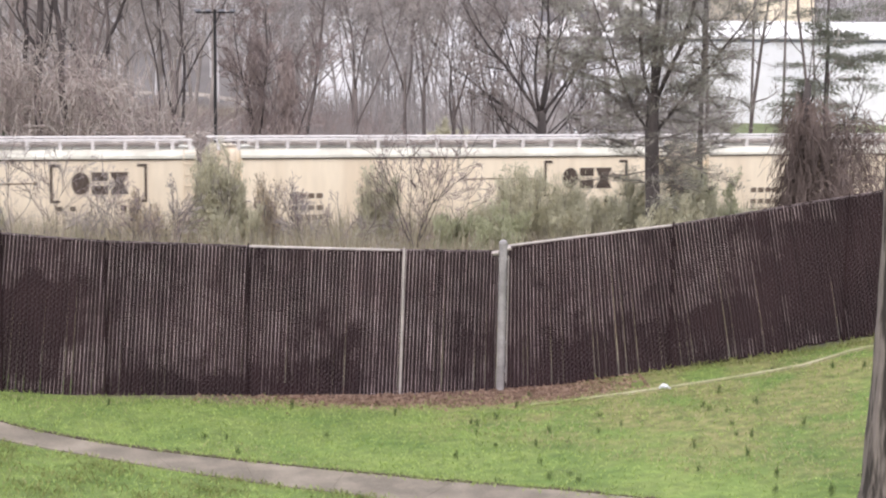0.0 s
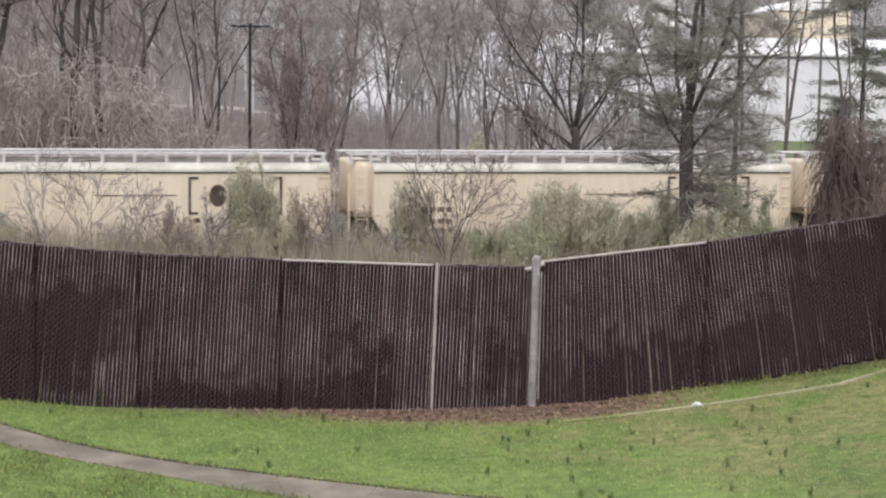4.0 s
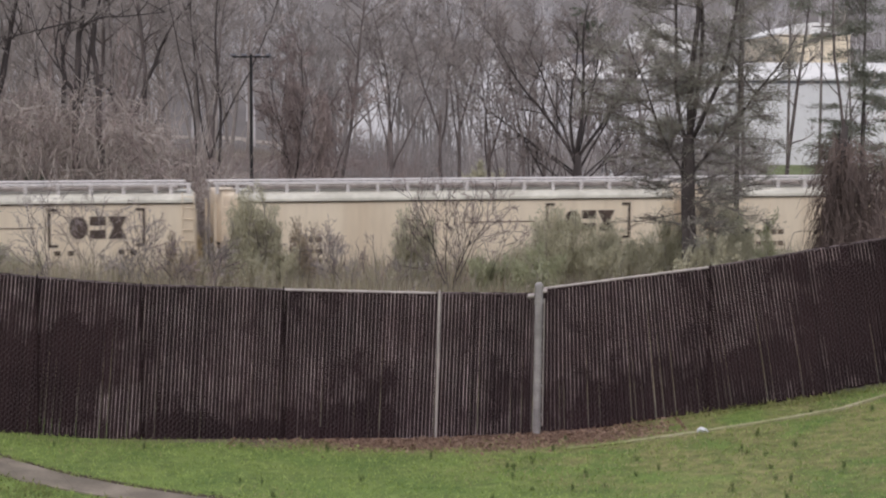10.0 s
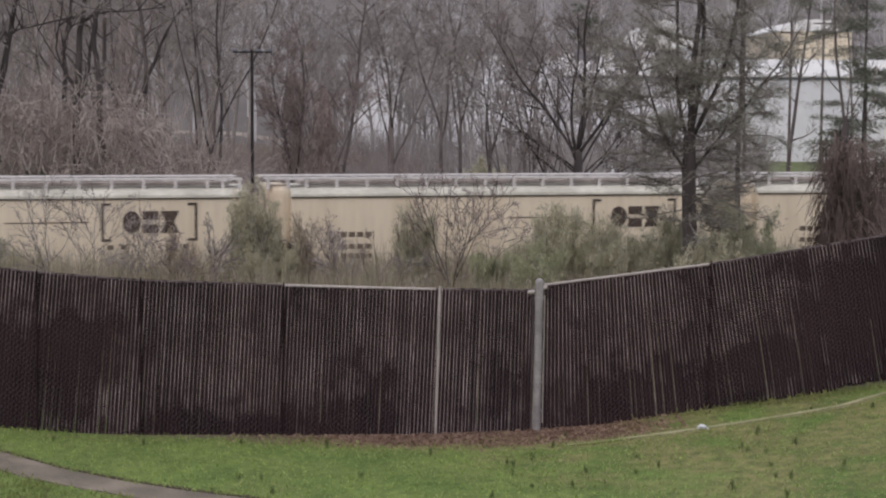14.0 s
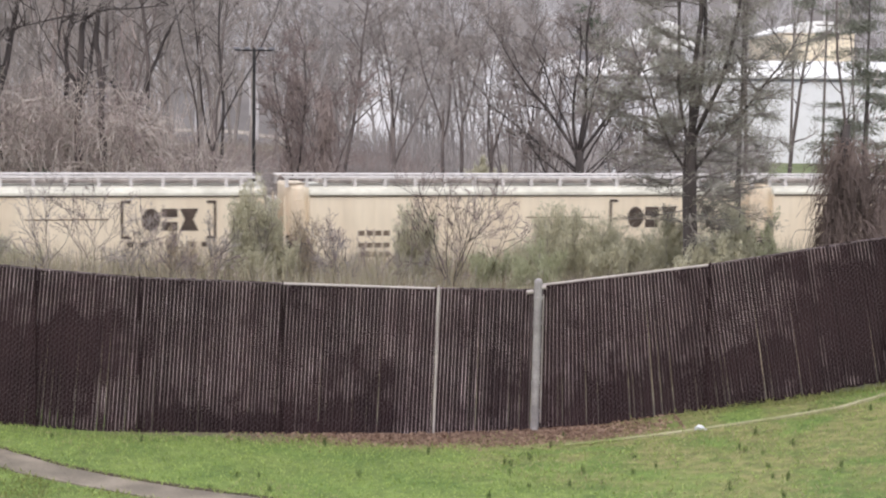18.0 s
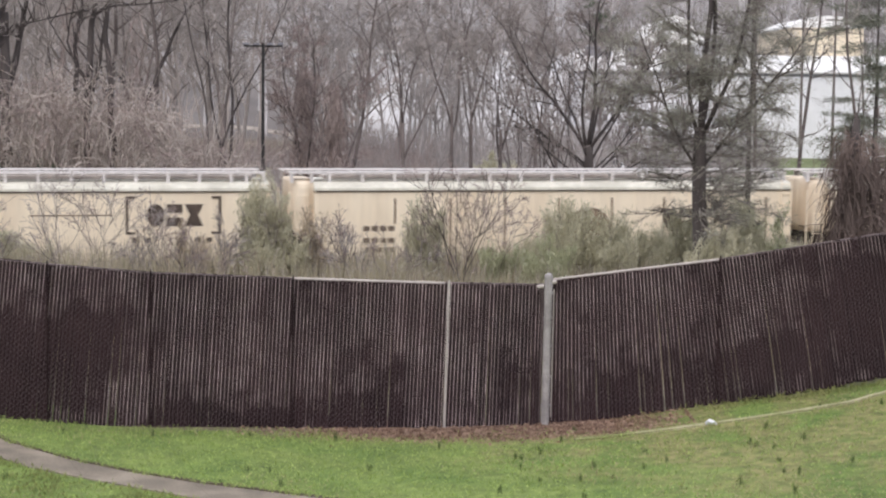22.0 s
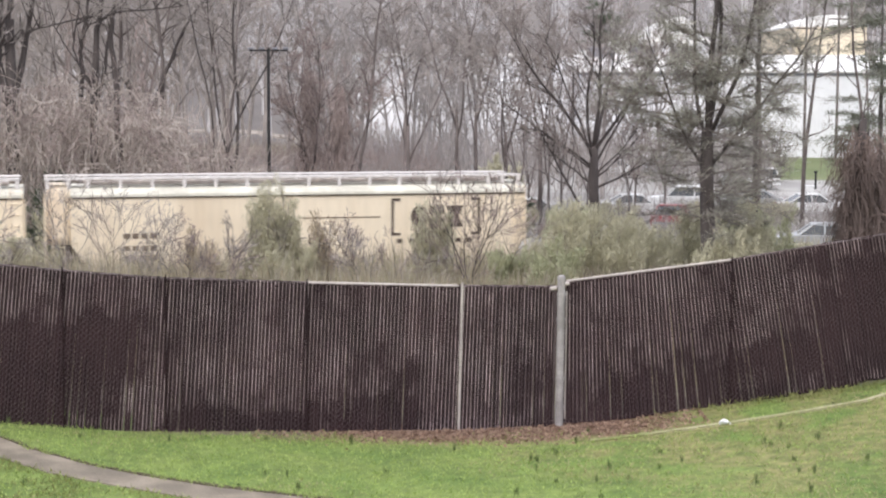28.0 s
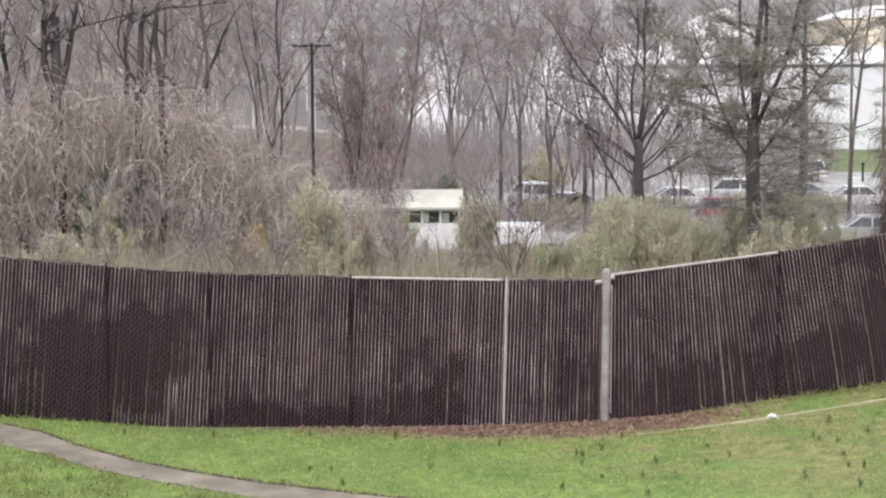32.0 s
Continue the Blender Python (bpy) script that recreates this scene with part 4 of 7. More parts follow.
# ---- plants ----
LOW_GROUND = -3.75  # heights of plants are given over this level

def bare_tree(x, y, height, spread, seed, stems=1, lean=0.0, bark=None, twig=None, label="leafless grey-brown tree with fine upright twigs", fork=0.35, detail=1.0, vines=0, thick=0.0095, limb_size=0.48, group="bare trees beyond the railway", spring=0.6, low_limbs=0, crook=0.13):
    """A leafless tree: trunk, limbs and a crown of twigs."""
    rng = random.Random(seed)
    z = ground_z(x, y) - 0.1
    height += LOW_GROUND - z
    tree = thing("bare_tree", pose(x, y, z), label, "tree", group)
    limb, twigs = Mesher(), Mesher()
    r = height * thick
    trunk_top = height * fork
    base = Vector((0, 0, 0))
    if stems > 1:
        d = Vector((lean, 0, 1)).normalized()
        limb.tube([base, d * trunk_top * 0.5, d * trunk_top], [r * 1.2, r * 1.0, r * 0.62], 8)
        starts = [(d * trunk_top * rng.uniform(spring, 0.97), rng) for k in range(stems)]
    else:
        starts = [(base, rng)]
    for k, (p, _) in enumerate(starts):
        if stems > 1:
            a = math.tau * (k / stems) + rng.uniform(-0.4, 0.4)
            side = (spread / height) * rng.uniform(0.5, 1.0)
            d = Vector((math.cos(a) * side + lean, math.sin(a) * side * 0.6, 1)).normalized()
            length = height - trunk_top
            rr = r * limb_size * rng.uniform(0.75, 1.25)
        else:
            d = Vector((lean, 0, 1)).normalized()
            length, rr = height, r
        ratio = 0.42 * min(1.3, spread / height * 2.2)
        spec = [(9, crook, int(15 * detail), ratio, 46, 0.2), (4, 0.25, int(7 * detail), 0.5, 40, 0.25), (3, 0.3, int(6 * detail), 0.55, 40, 0.2), (2, 0.4, 0, 0.5, 38, 0.15)]
        branching(limb, twigs, rng, p, d, length, rr, 0, spec, fine=max(0.006, 0.00013 * y))
    for k in range(low_limbs):
        a = math.pi * (k % 2) + rng.uniform(-0.5, 0.5)
        spec = [(9, 0.2, int(13 * detail), 0.4, 44, 0.12), (5, 0.2, int(7 * detail), 0.5, 38, 0.1), (4, 0.24, int(5 * detail), 0.55, 36, 0.1), (3, 0.3, 0, 0.5, 35, 0.1)]
        branching(limb, twigs, rng, Vector((0, 0, trunk_top * rng.uniform(0.7, 1.0))), Vector((math.cos(a), math.sin(a) * 0.4, rng.uniform(0.0, 0.5))).normalized(), spread * rng.uniform(0.35, 0.55), r * 0.24, 0, spec, fine=max(0.006, 0.00013 * y))
    part("trunk", limb, bark or BARK, tree, "ridged grey-brown trunk and limbs", smooth=True)
    part("crown", twigs, twig or TWIG, tree, "fine bare twigs")
    if vines:
        vm = Mesher()
        for k in range(vines):
            a = rng.uniform(0, math.tau)
            zt = height * rng.uniform(0.25, 0.85)
            w = spread * 0.5 * (1.02 - zt / height)
            p = Vector((math.cos(a) * w * rng.uniform(0.1, 1), math.sin(a) * w * rng.uniform(0.1, 1), zt))
            pts = [p.copy()]
            for s in range(6):
                p = p + Vector((rng.uniform(-0.25, 0.25), rng.uniform(-0.25, 0.25), -rng.uniform(0.15, 0.5)))
                pts.append(p.copy())
            vm.tube(pts, [rng.uniform(0.012, 0.024)] * len(pts), 3, False)
        part("vines", vm, RED_TWIG, tree, "brown dead vines hanging in the crown")
    return tree


def shrub(x, y, height, width, seed, leaves=5000, mat=None, label="feathery grey-green shrub beside the railway", stems=16, low=0.12, group="shrubs before the railway", size=1.0, even=0.5):
    """Upright fan of thin stems with a loose cloud of small narrow leaves."""
    rng = random.Random(seed)
    g = np.random.default_rng(seed)
    z = ground_z(x, y) - 0.05
    height += LOW_GROUND - z
    bush = thing("shrub", pose(x, y, z), label, "shrub", group)
    mb = Mesher()
    anchors, dirs = [], []
    for k in range(stems):
        a = rng.uniform(0, math.tau)
        out = width / 2 * math.sqrt(rng.random())
        top = height * rng.uniform(even, 1.0) * (1 - 0.3 * (out / (width / 2)) ** 2)
        p = Vector((math.cos(a) * out * 0.25, math.sin(a) * out * 0.25, 0))
        q = Vector((math.cos(a) * out, math.sin(a) * out, top))
        pts = []
        for s in range(7):
            f = s / 6
            c = p.lerp(q, f)
            c += Vector((math.cos(a), math.sin(a), 0)) * out * 0.25 * math.sin(math.pi * f) + Vector((rng.uniform(-1, 1), rng.uniform(-1, 1), 0)) * 0.05
            pts.append(c)
        mb.tube(pts, [0.028 * (1 - 0.8 * s / 6) + 0.004 for s in range(7)], 4, False)
        for j in range(14):
            f = rng.uniform(0.2, 1.0)
            i = min(int(f * 6), 5)
            b0 = pts[i].lerp(pts[i + 1], f * 6 - i)
            d = (pts[i + 1] - pts[i]).normalized() + Vector((rng.uniform(-1, 1), rng.uniform(-1, 1), rng.uniform(-0.2, 0.6))) * 0.7
            d.normalize()
            ln = height * rng.uniform(0.07, 0.17)
            b1, b2 = b0 + d * ln * 0.5, b0 + d * ln + Vector((0, 0, ln * 0.15))
            mb.tube([b0, b1, b2], [0.009, 0.006, 0.003], 3, False)
            if b2.z > height * low:
                anchors += [b1, b2, b0.lerp(b1, 0.5), b1.lerp(b2, 0.5)]
                dirs += [d] * 4
    part("stem_clump", mb, TWIG, bush, "thin grey stems")
    if leaves and anchors:
        leaves = int(leaves * (1.7 if y < 60 else 1.2))
        A, D = np.array([tuple(v) for v in anchors]), np.array([tuple(v) for v in dirs])
        pick = g.integers(0, len(A), leaves)
        sp = 0.03 + 0.018 * width
        c = A[pick] + g.normal(0, sp, (leaves, 3))
        along = D[pick] * 0.7 + g.normal(0, 0.6, (leaves, 3)) + np.array([0, 0, 0.6])
        along /= np.linalg.norm(along, axis=1)[:, None]
        across = np.cross(along, g.normal(0, 1, (leaves, 3)))
        across /= np.linalg.norm(across, axis=1)[:, None] + 1e-9
        ln = g.uniform(0.035, 0.11, leaves)[:, None] * size
        crown = part("foliage", quads("foliage", c, along * ln, across * ln * 0.19, mat or SHRUB), mat or SHRUB, bush, "small grey-green leaves")
    return bush


def strands(name, label, category, seed, count, place, mat, seg=7, step=0.35, droop=0.5, radius=(0.008, 0.02), kind="stuff", up=False):
    """A tangle of thin curved stems; place(rng) gives where each begins and how it sets out."""
    rng = random.Random(seed)
    mb = Mesher()
    for k in range(count):
        p, d = place(rng)
        pts = [p.copy()]
        for s in range(seg):
            d = d + Vector((rng.uniform(-1, 1), rng.uniform(-1, 1), rng.uniform(-1, 1))) * 0.45 + Vector((0, 0, (0.1 if up else -droop * (s + 1) / seg)))
            d.normalize()
            p = p + d * step * rng.uniform(0.6, 1.3)
            pts.append(p.copy())
        r = rng.uniform(*radius)
        mb.tube(pts, [r * (1 - 0.6 * s / seg) for s in range(seg + 1)], 3, False)
    return solid(name, mb, mat, label, category, kind=kind)


def merged_quads(name, sources, moves, mat):
    """One mesh out of many turned and scaled copies of a few all-quad sources."""
    vs, fs, at = [], [], 0
    for k, m in moves:
        v, f = sources[k]
        m = np.array(m)
        vs.append(v @ m[:3, :3].T + m[:3, 3])
        fs.append(f + at)
        at += len(v)
    v, f = np.concatenate(vs), np.concatenate(fs)
    me = bpy.data.meshes.new(name)
    me.vertices.add(len(v))
    me.vertices.foreach_set("co", v.astype(np.float32).ravel())
    me.loops.add(f.size)
    me.loops.foreach_set("vertex_index", f.astype(np.int32).ravel())
    me.polygons.add(len(f))
    me.polygons.foreach_set("loop_start", np.arange(0, f.size, 4, dtype=np.int32))
    me.materials.append(mat)
    me.update(calc_edges=True)
    return me


def woods_sources(count, seed, kids=(12, 5, 4), thick=0.011, fine=0.0012):
    out = []
    for k in range(count):
        rng = random.Random(seed + k)
        one = Mesher()
        branching(one, one, rng, Vector((0, 0, 0)), Vector((rng.uniform(-0.06, 0.06), 0, 1)).normalized(), 1.0, thick, 0,
                  [(6, 0.08, kids[0], 0.36, 36, 0.3), (3, 0.16, kids[1], 0.5, 36, 0.4), (2, 0.22, kids[2], 0.6, 34, 0.35), (1, 0.25, 0, 0.5, 30, 0.3)][: 2 + (kids[1] > 0) + (kids[2] > 0)], fine=fine)
        quads_only = [f for f in one.f if len(f) == 4]
        out.append((np.array(one.v), np.array(quads_only)))
    return out


def mid_woods():
    """Thickets of bare trees between the car park and the white halls."""
    rng = random.Random(78)
    src = woods_sources(8, 700, (14, 5, 4), 0.012, 0.0013)
    for x0, x1, y0, y1, n in ((-48, -12, 108, 185, 66), (-14, 11, 128, 182, 38), (13, 30, 150, 182, 4)):
        moves = []
        for k in range(n):
            y = rng.uniform(y0, y1)
            x = rng.uniform(x0, x1)
            if abs(x / y + 0.113) < 0.03 and y < 150:
                continue
            h = rng.uniform(10, 15) if x > -12 else rng.uniform(13, 19)
            moves.append((rng.randrange(8), Matrix.Translation((x, y, ground_z(x, y) - 0.3)) @ Matrix.Rotation(rng.uniform(0, 6.28), 4, "Z") @ Matrix.Diagonal((h * 1.1, h * 1.1, h, 1))))
        tagged(new("mid_woods", merged_quads("mid_woods", src, moves, TWIG if x0 < -20 else MID_TWIG)), "grey-brown leafless woods before the white halls", "woods", kind="stuff")


def understorey():
    """Bare brush on the ground between the car park and the halls."""
    def spot(rng):
        y = rng.uniform(100, 186)
        x = rng.uniform(-0.3, 0.185) * y
        if x > -3 and y < 124:
            y += 62
        return Vector((x, y, ground_z(x, y))), Vector((rng.uniform(-0.5, 0.5), rng.uniform(-0.5, 0.5), 1))
    strands("understorey", "brown bare brush before the white halls", "brush", 55, 2000, spot, TWIG, seg=5, step=0.75, radius=(0.015, 0.04), up=True)

    def near_spot(rng):
        y = rng.uniform(86, 112)
        x = rng.uniform(-0.2, -0.03) * y
        return Vector((x, y, ground_z(x, y) + rng.uniform(0, 2.2))), Vector((rng.uniform(-0.7, 0.7), rng.uniform(-0.5, 0.5), rng.uniform(0.2, 1)))

    def belt(rng):
        y = rng.uniform(126, 184)
        x = rng.uniform(-0.09, 0.19) * y
        return Vector((x, y, ground_z(x, y) + rng.uniform(0, 2.0))), Vector((rng.uniform(-0.5, 0.5), rng.uniform(-0.5, 0.5), 1))
    strands("brush_belt", "tall grey-brown brush behind the parked cars", "brush", 59, 3000, belt, MID_TWIG, seg=6, step=0.62, radius=(0.018, 0.045), up=True)
    strands("undergrowth", "tangled brown brush at the edge of the car park", "brush", 58, 2000, near_spot, MID_TWIG, seg=5, step=0.55, radius=(0.01, 0.026), up=True)


def far_woods():
    """The wooded hill behind everything: rows of bare trees, denser upwards."""
    rng = random.Random(77)
    src = woods_sources(6, 500, (12, 4, 2), 0.014, 0.0036)
    for name, y0, y1, n, hmin, hmax, xs in (("far_woods", 238, 300, 80, 11, 17, 0.33), ("far_woods", 300, 400, 95, 12, 18, 0.33), ("far_woods", 400, 540, 100, 13, 19, 0.33)):
        moves = []
        for k in range(n):
            y = rng.uniform(y0, y1)
            x = rng.uniform(-xs, xs) * y
            h = rng.uniform(hmin, hmax)
            moves.append((rng.randrange(6), Matrix.Translation((x, y, ground_z(x, y) - 0.3)) @ Matrix.Rotation(rng.uniform(0, 6.28), 4, "Z") @ Matrix.Diagonal((h * 1.15, h * 1.15, h, 1))))
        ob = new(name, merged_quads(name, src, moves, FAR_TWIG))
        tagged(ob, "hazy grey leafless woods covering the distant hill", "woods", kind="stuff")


def scatter_on(name, label, category, seed, n, area, height, mat, width=0.012, lean=0.35, dense=None):
    """Upright blades or weeds on the ground, as one mesh of slim leaves."""
    g = np.random.default_rng(seed)
    x = g.uniform(area[0], area[1], n)
    y = g.uniform(area[2], area[3], n)
    if dense is not None:
        keep = dense(x, y, g)
        x, y = x[keep], y[keep]
        n = len(x)
    z = np.array([ground_z(a, b) for a, b in zip(x, y)])
    h = g.uniform(height[0], height[1], n)
    c = np.stack([x, y, z + h * 0.5], 1)
    along = np.stack([g.normal(0, lean, n), g.normal(0, lean, n), np.ones(n)], 1)
    along *= (h * 0.5 / np.linalg.norm(along, axis=1))[:, None]
    a = g.uniform(0, math.tau, n)
    across = np.stack([np.cos(a), np.sin(a), np.zeros(n)], 1) * (width * g.uniform(0.6, 1.4, n))[:, None]
    ob = new(name, quads(name, c, along, across, mat))
    return tagged(ob, label, category, kind="stuff")


def pine(x, y, height, seed, stems, reach, needles, label, low=0.35, whorls=60, dead=0.3, fork=0.5, tuft=1.0, mat=None, stout=1.0):
    """A forked pine: trunk, thin level boughs in whorls, tufts of needles along their outer parts."""
    rng = random.Random(seed)
    g = np.random.default_rng(seed)
    z = ground_z(x, y) - 0.1
    height += LOW_GROUND - z
    tree = thing("pine_tree", pose(x, y, z), label, "tree")
    trunk, boughs = Mesher(), Mesher()
    fork = height * fork
    trunk.tube([Vector((0, 0, 0)), Vector((0.03, 0, fork * 0.5)), Vector((0, 0, fork))], [0.17 * stout, 0.15 * stout, 0.13 * stout], 10)
    axes = []
    for k in range(stems):
        off = (k - (stems - 1) / 2) * 0.27
        pts = [Vector((off * 0.1, 0, fork * 0.95))]
        for s in range(1, 8):
            f = s / 7
            pts.append(Vector((off * (0.35 + 0.9 * f) + rng.uniform(-0.05, 0.05), rng.uniform(-0.1, 0.1), fork * 0.95 + (height - fork * 0.95) * f * (1 - 0.06 * abs(off)))))
        trunk.tube(pts, [0.12 * stout * (1 - 0.8 * s / 7) for s in range(8)], 7)
        axes.append(pts)
    anchors, dirs = [], []
    for w in range(whorls):
        zb = height * (low + (0.98 - low) * (w + rng.random()) / whorls)
        if zb < fork * 0.98:
            base = Vector((0, 0, zb))
        else:
            pts = axes[w % stems]
            f = min(max((zb - fork * 0.95) / (height - fork * 0.95), 0), 0.99)
            i = min(int(f * 7), 6)
            base = pts[i].lerp(pts[i + 1], f * 7 - i)
        rel = (zb / height - low) / (1 - low)
        ln = reach * (0.85 + 0.45 * rel - 0.4 * rel * rel) * rng.uniform(0.35, 1.15)
        a = rng.uniform(0, math.tau)
        d = Vector((math.cos(a), math.sin(a), rng.uniform(-0.35, 0.3) + 2.6 * max(rel - 0.42, 0)))
        d.normalize()
        p, line = base.copy(), [base.copy()]
        for s in range(7):
            d = d + Vector((rng.uniform(-1, 1), rng.uniform(-1, 1), rng.uniform(-0.8, 0.8) - 0.25 * (rel < 0.45))) * 0.33
            d.normalize()
            p = p + d * ln / 7
            line.append(p.copy())
        boughs.tube(line, [0.02 * (1 - 0.85 * s / 7) + 0.004 for s in range(8)], 4, False)
        for j in range(26):
            q = rng.uniform(0.12, 1.0)
            i = min(int(q * 7), 6)
            b0 = line[i].lerp(line[i + 1], q * 7 - i)
            dd = (line[i + 1] - line[i]).normalized() + Vector((rng.uniform(-1, 1), rng.uniform(-1, 1), rng.uniform(-0.45, 0.5))) * 0.9
            dd.normalize()
            b1 = b0 + dd * ln * rng.uniform(0.12, 0.3)
            b2 = b1 + (dd + Vector((rng.uniform(-0.6, 0.6), rng.uniform(-0.6, 0.6), rng.uniform(-0.5, 0.4)))).normalized() * ln * 0.13
            boughs.tube([b0, b1, b2], [0.007, 0.0055, 0.004], 3, False)
            for i in range(2):
                c0 = b0.lerp(b1, rng.uniform(0.3, 1.0))
                boughs.tube([c0, c0 + (dd + Vector((rng.uniform(-1, 1), rng.uniform(-1, 1), rng.uniform(-0.7, 0.7)))).normalized() * ln * rng.uniform(0.07, 0.16)], [0.005, 0.003], 3, False)
            if rng.random() > dead:
                anchors += [b1, b2, b0.lerp(b1, 0.6)]
                dirs += [dd, dd, dd]
    part("trunk", trunk, PINE_BARK, tree, "dark forked trunk", smooth=True)
    part("bough_crown", boughs, BOUGH, tree, "thin dark level boughs")
    A, D = np.array([tuple(v) for v in anchors]), np.array([tuple(v) for v in dirs])
    if tuft > 1.5:  # dense flat fronds with gaps between
        few = g.choice(len(A), min(len(A), 260), replace=False)
        A, D = A[few], D[few]
    pick = g.integers(0, len(A), needles)
    c = A[pick] + g.normal(0, 1, (needles, 3)) * (np.array([0.4, 0.4, 0.1]) if tuft > 1.5 else 0.13)
    along = D[pick] + g.normal(0, 0.6, (needles, 3))
    along /= np.linalg.norm(along, axis=1)[:, None]
    across = np.cross(along, g.normal(0, 1, (needles, 3)))
    across /= np.linalg.norm(across, axis=1)[:, None] + 1e-9
    ln = g.uniform(0.05, 0.11, needles)[:, None] * tuft
    part("needles", quads("needles", c, along * ln, across * ln * 0.13, mat or NEEDLE), mat or NEEDLE, tree, "sparse grey-green needles")
    return tree


def open_pine():
    """The tall forked pine before the railway: stout trunk, rising limbs, sweeping boughs with flat tufts of needles."""
    rng = random.Random(5)
    g = np.random.default_rng(5)
    x, y = 6.27, 43.2
    z = ground_z(x, y) - 0.1
    tree = thing("pine_tree", pose(x, y, z), "tall dark forked pine with sparse sweeping boughs", "tree")
    trunk, boughs = Mesher(), Mesher()
    fork = 3.35 - z
    line = [Vector((0.04 * math.sin(k * 0.9), 0.03 * math.cos(k * 1.3), fork * k / 6)) for k in range(7)]
    trunk.tube(line, [0.25, 0.215, 0.2, 0.19, 0.185, 0.175, 0.15], 12)
    axes = [line]
    for low, side, rise, r in ((0.9, -0.3, 8.0, 0.05), (0.97, -0.06, 9.5, 0.085), (0.99, 0.07, 9.0, 0.065), (0.95, 0.22, 8.0, 0.06), (0.8, 0.62, 4.5, 0.042), (0.78, -0.7, 4.0, 0.04)):
        p = Vector((0.0, 0.0, fork * low))
        d = Vector((side, rng.uniform(-0.3, 0.3), 0.8)).normalized()
        pts = [p.copy()]
        for k in range(9):
            d = d + Vector((rng.uniform(-0.14, 0.14) - side * 0.02, rng.uniform(-0.14, 0.14), 0.09))
            d.normalize()
            p = p + d * rise / 9
            pts.append(p.copy())
        trunk.tube(pts, [r * (1 - 0.075 * k) for k in range(10)], 8)
        axes.append(pts)
    tips = []
    for w in range(150):
        axis = axes[0] if w < 34 else axes[1 + w % 6]
        q = rng.uniform(0.55, 0.99) if w < 34 else rng.uniform(0.08, 0.98) ** 1.2
        i = min(int(q * (len(axis) - 1)), len(axis) - 2)
        base = axis[i].lerp(axis[i + 1], q * (len(axis) - 1) - i)
        a = rng.uniform(0, math.tau)
        up = rng.uniform(-0.25, 0.35) if w < 34 else rng.uniform(0.0, 0.9)
        d = Vector((math.cos(a), math.sin(a), up)).normalized()
        ln = rng.uniform(0.9, 2.5) * (1.0 if w < 34 else 0.8)
        p, pts = base.copy(), [base.copy()]
        for k in range(7):
            d = d + Vector((rng.uniform(-1, 1), rng.uniform(-1, 1), rng.uniform(-0.6, 0.6) + 0.14 * (k - 2.5))) * 0.22
            d.normalize()
            p = p + d * ln / 7
            pts.append(p.copy())
        boughs.tube(pts, [0.022 * (1 - 0.8 * k / 7) * (0.6 + 0.25 * ln) for k in range(8)], 5, False)
        for j in range(int(9 + 5 * ln)):
            f = rng.uniform(0.2, 1.0)
            i = min(int(f * 7), 6)
            b0 = pts[i].lerp(pts[i + 1], f * 7 - i)
            dd = (pts[i + 1] - pts[i]).normalized() + Vector((rng.uniform(-1, 1), rng.uniform(-1, 1), rng.uniform(-0.35, 0.5))) * 0.85
            dd.normalize()
            b1 = b0 + dd * rng.uniform(0.15, 0.5)
            b2 = b1 + (dd + Vector((rng.uniform(-0.6, 0.6), rng.uniform(-0.6, 0.6), rng.uniform(-0.2, 0.5)))).normalized() * rng.uniform(0.1, 0.3)
            boughs.tube([b0, b1, b2], [0.009, 0.007, 0.004], 3, False)
            for e in range(3):
                c0 = b0.lerp(b2, rng.uniform(0.2, 0.9))
                boughs.tube([c0, c0 + (dd + Vector((rng.uniform(-1, 1), rng.uniform(-1, 1), rng.uniform(-0.5, 0.7)))).normalized() * rng.uniform(0.1, 0.3)], [0.006, 0.003], 3, False)
            if rng.random() < (0.3 if b2.z < fork else 0.6):
                tips.append(b2)
    part("trunk", trunk, PINE_BARK, tree, "dark forked trunk", smooth=True)
    part("bough_crown", boughs, BOUGH, tree, "thin dark sweeping boughs")
    A = np.array([tuple(v) for v in tips])
    each = 34
    pick = np.repeat(np.arange(len(A)), each)
    n = len(pick)
    c = A[pick] + g.normal(0, 1, (n, 3)) * np.array([0.13, 0.13, 0.055])
    along = c - A[pick] + g.normal(0, 0.07, (n, 3)) + np.array([0, 0, 0.04])
    along /= np.linalg.norm(along, axis=1)[:, None]
    across = np.cross(along, g.normal(0, 1, (n, 3)))
    across /= np.linalg.norm(across, axis=1)[:, None] + 1e-9
    ln = g.uniform(0.045, 0.085, n)[:, None]
    part("needles", quads("needles", c, along * ln, across * ln * 0.12, NEEDLE), NEEDLE, tree, "sparse grey-green needles")
    return tree


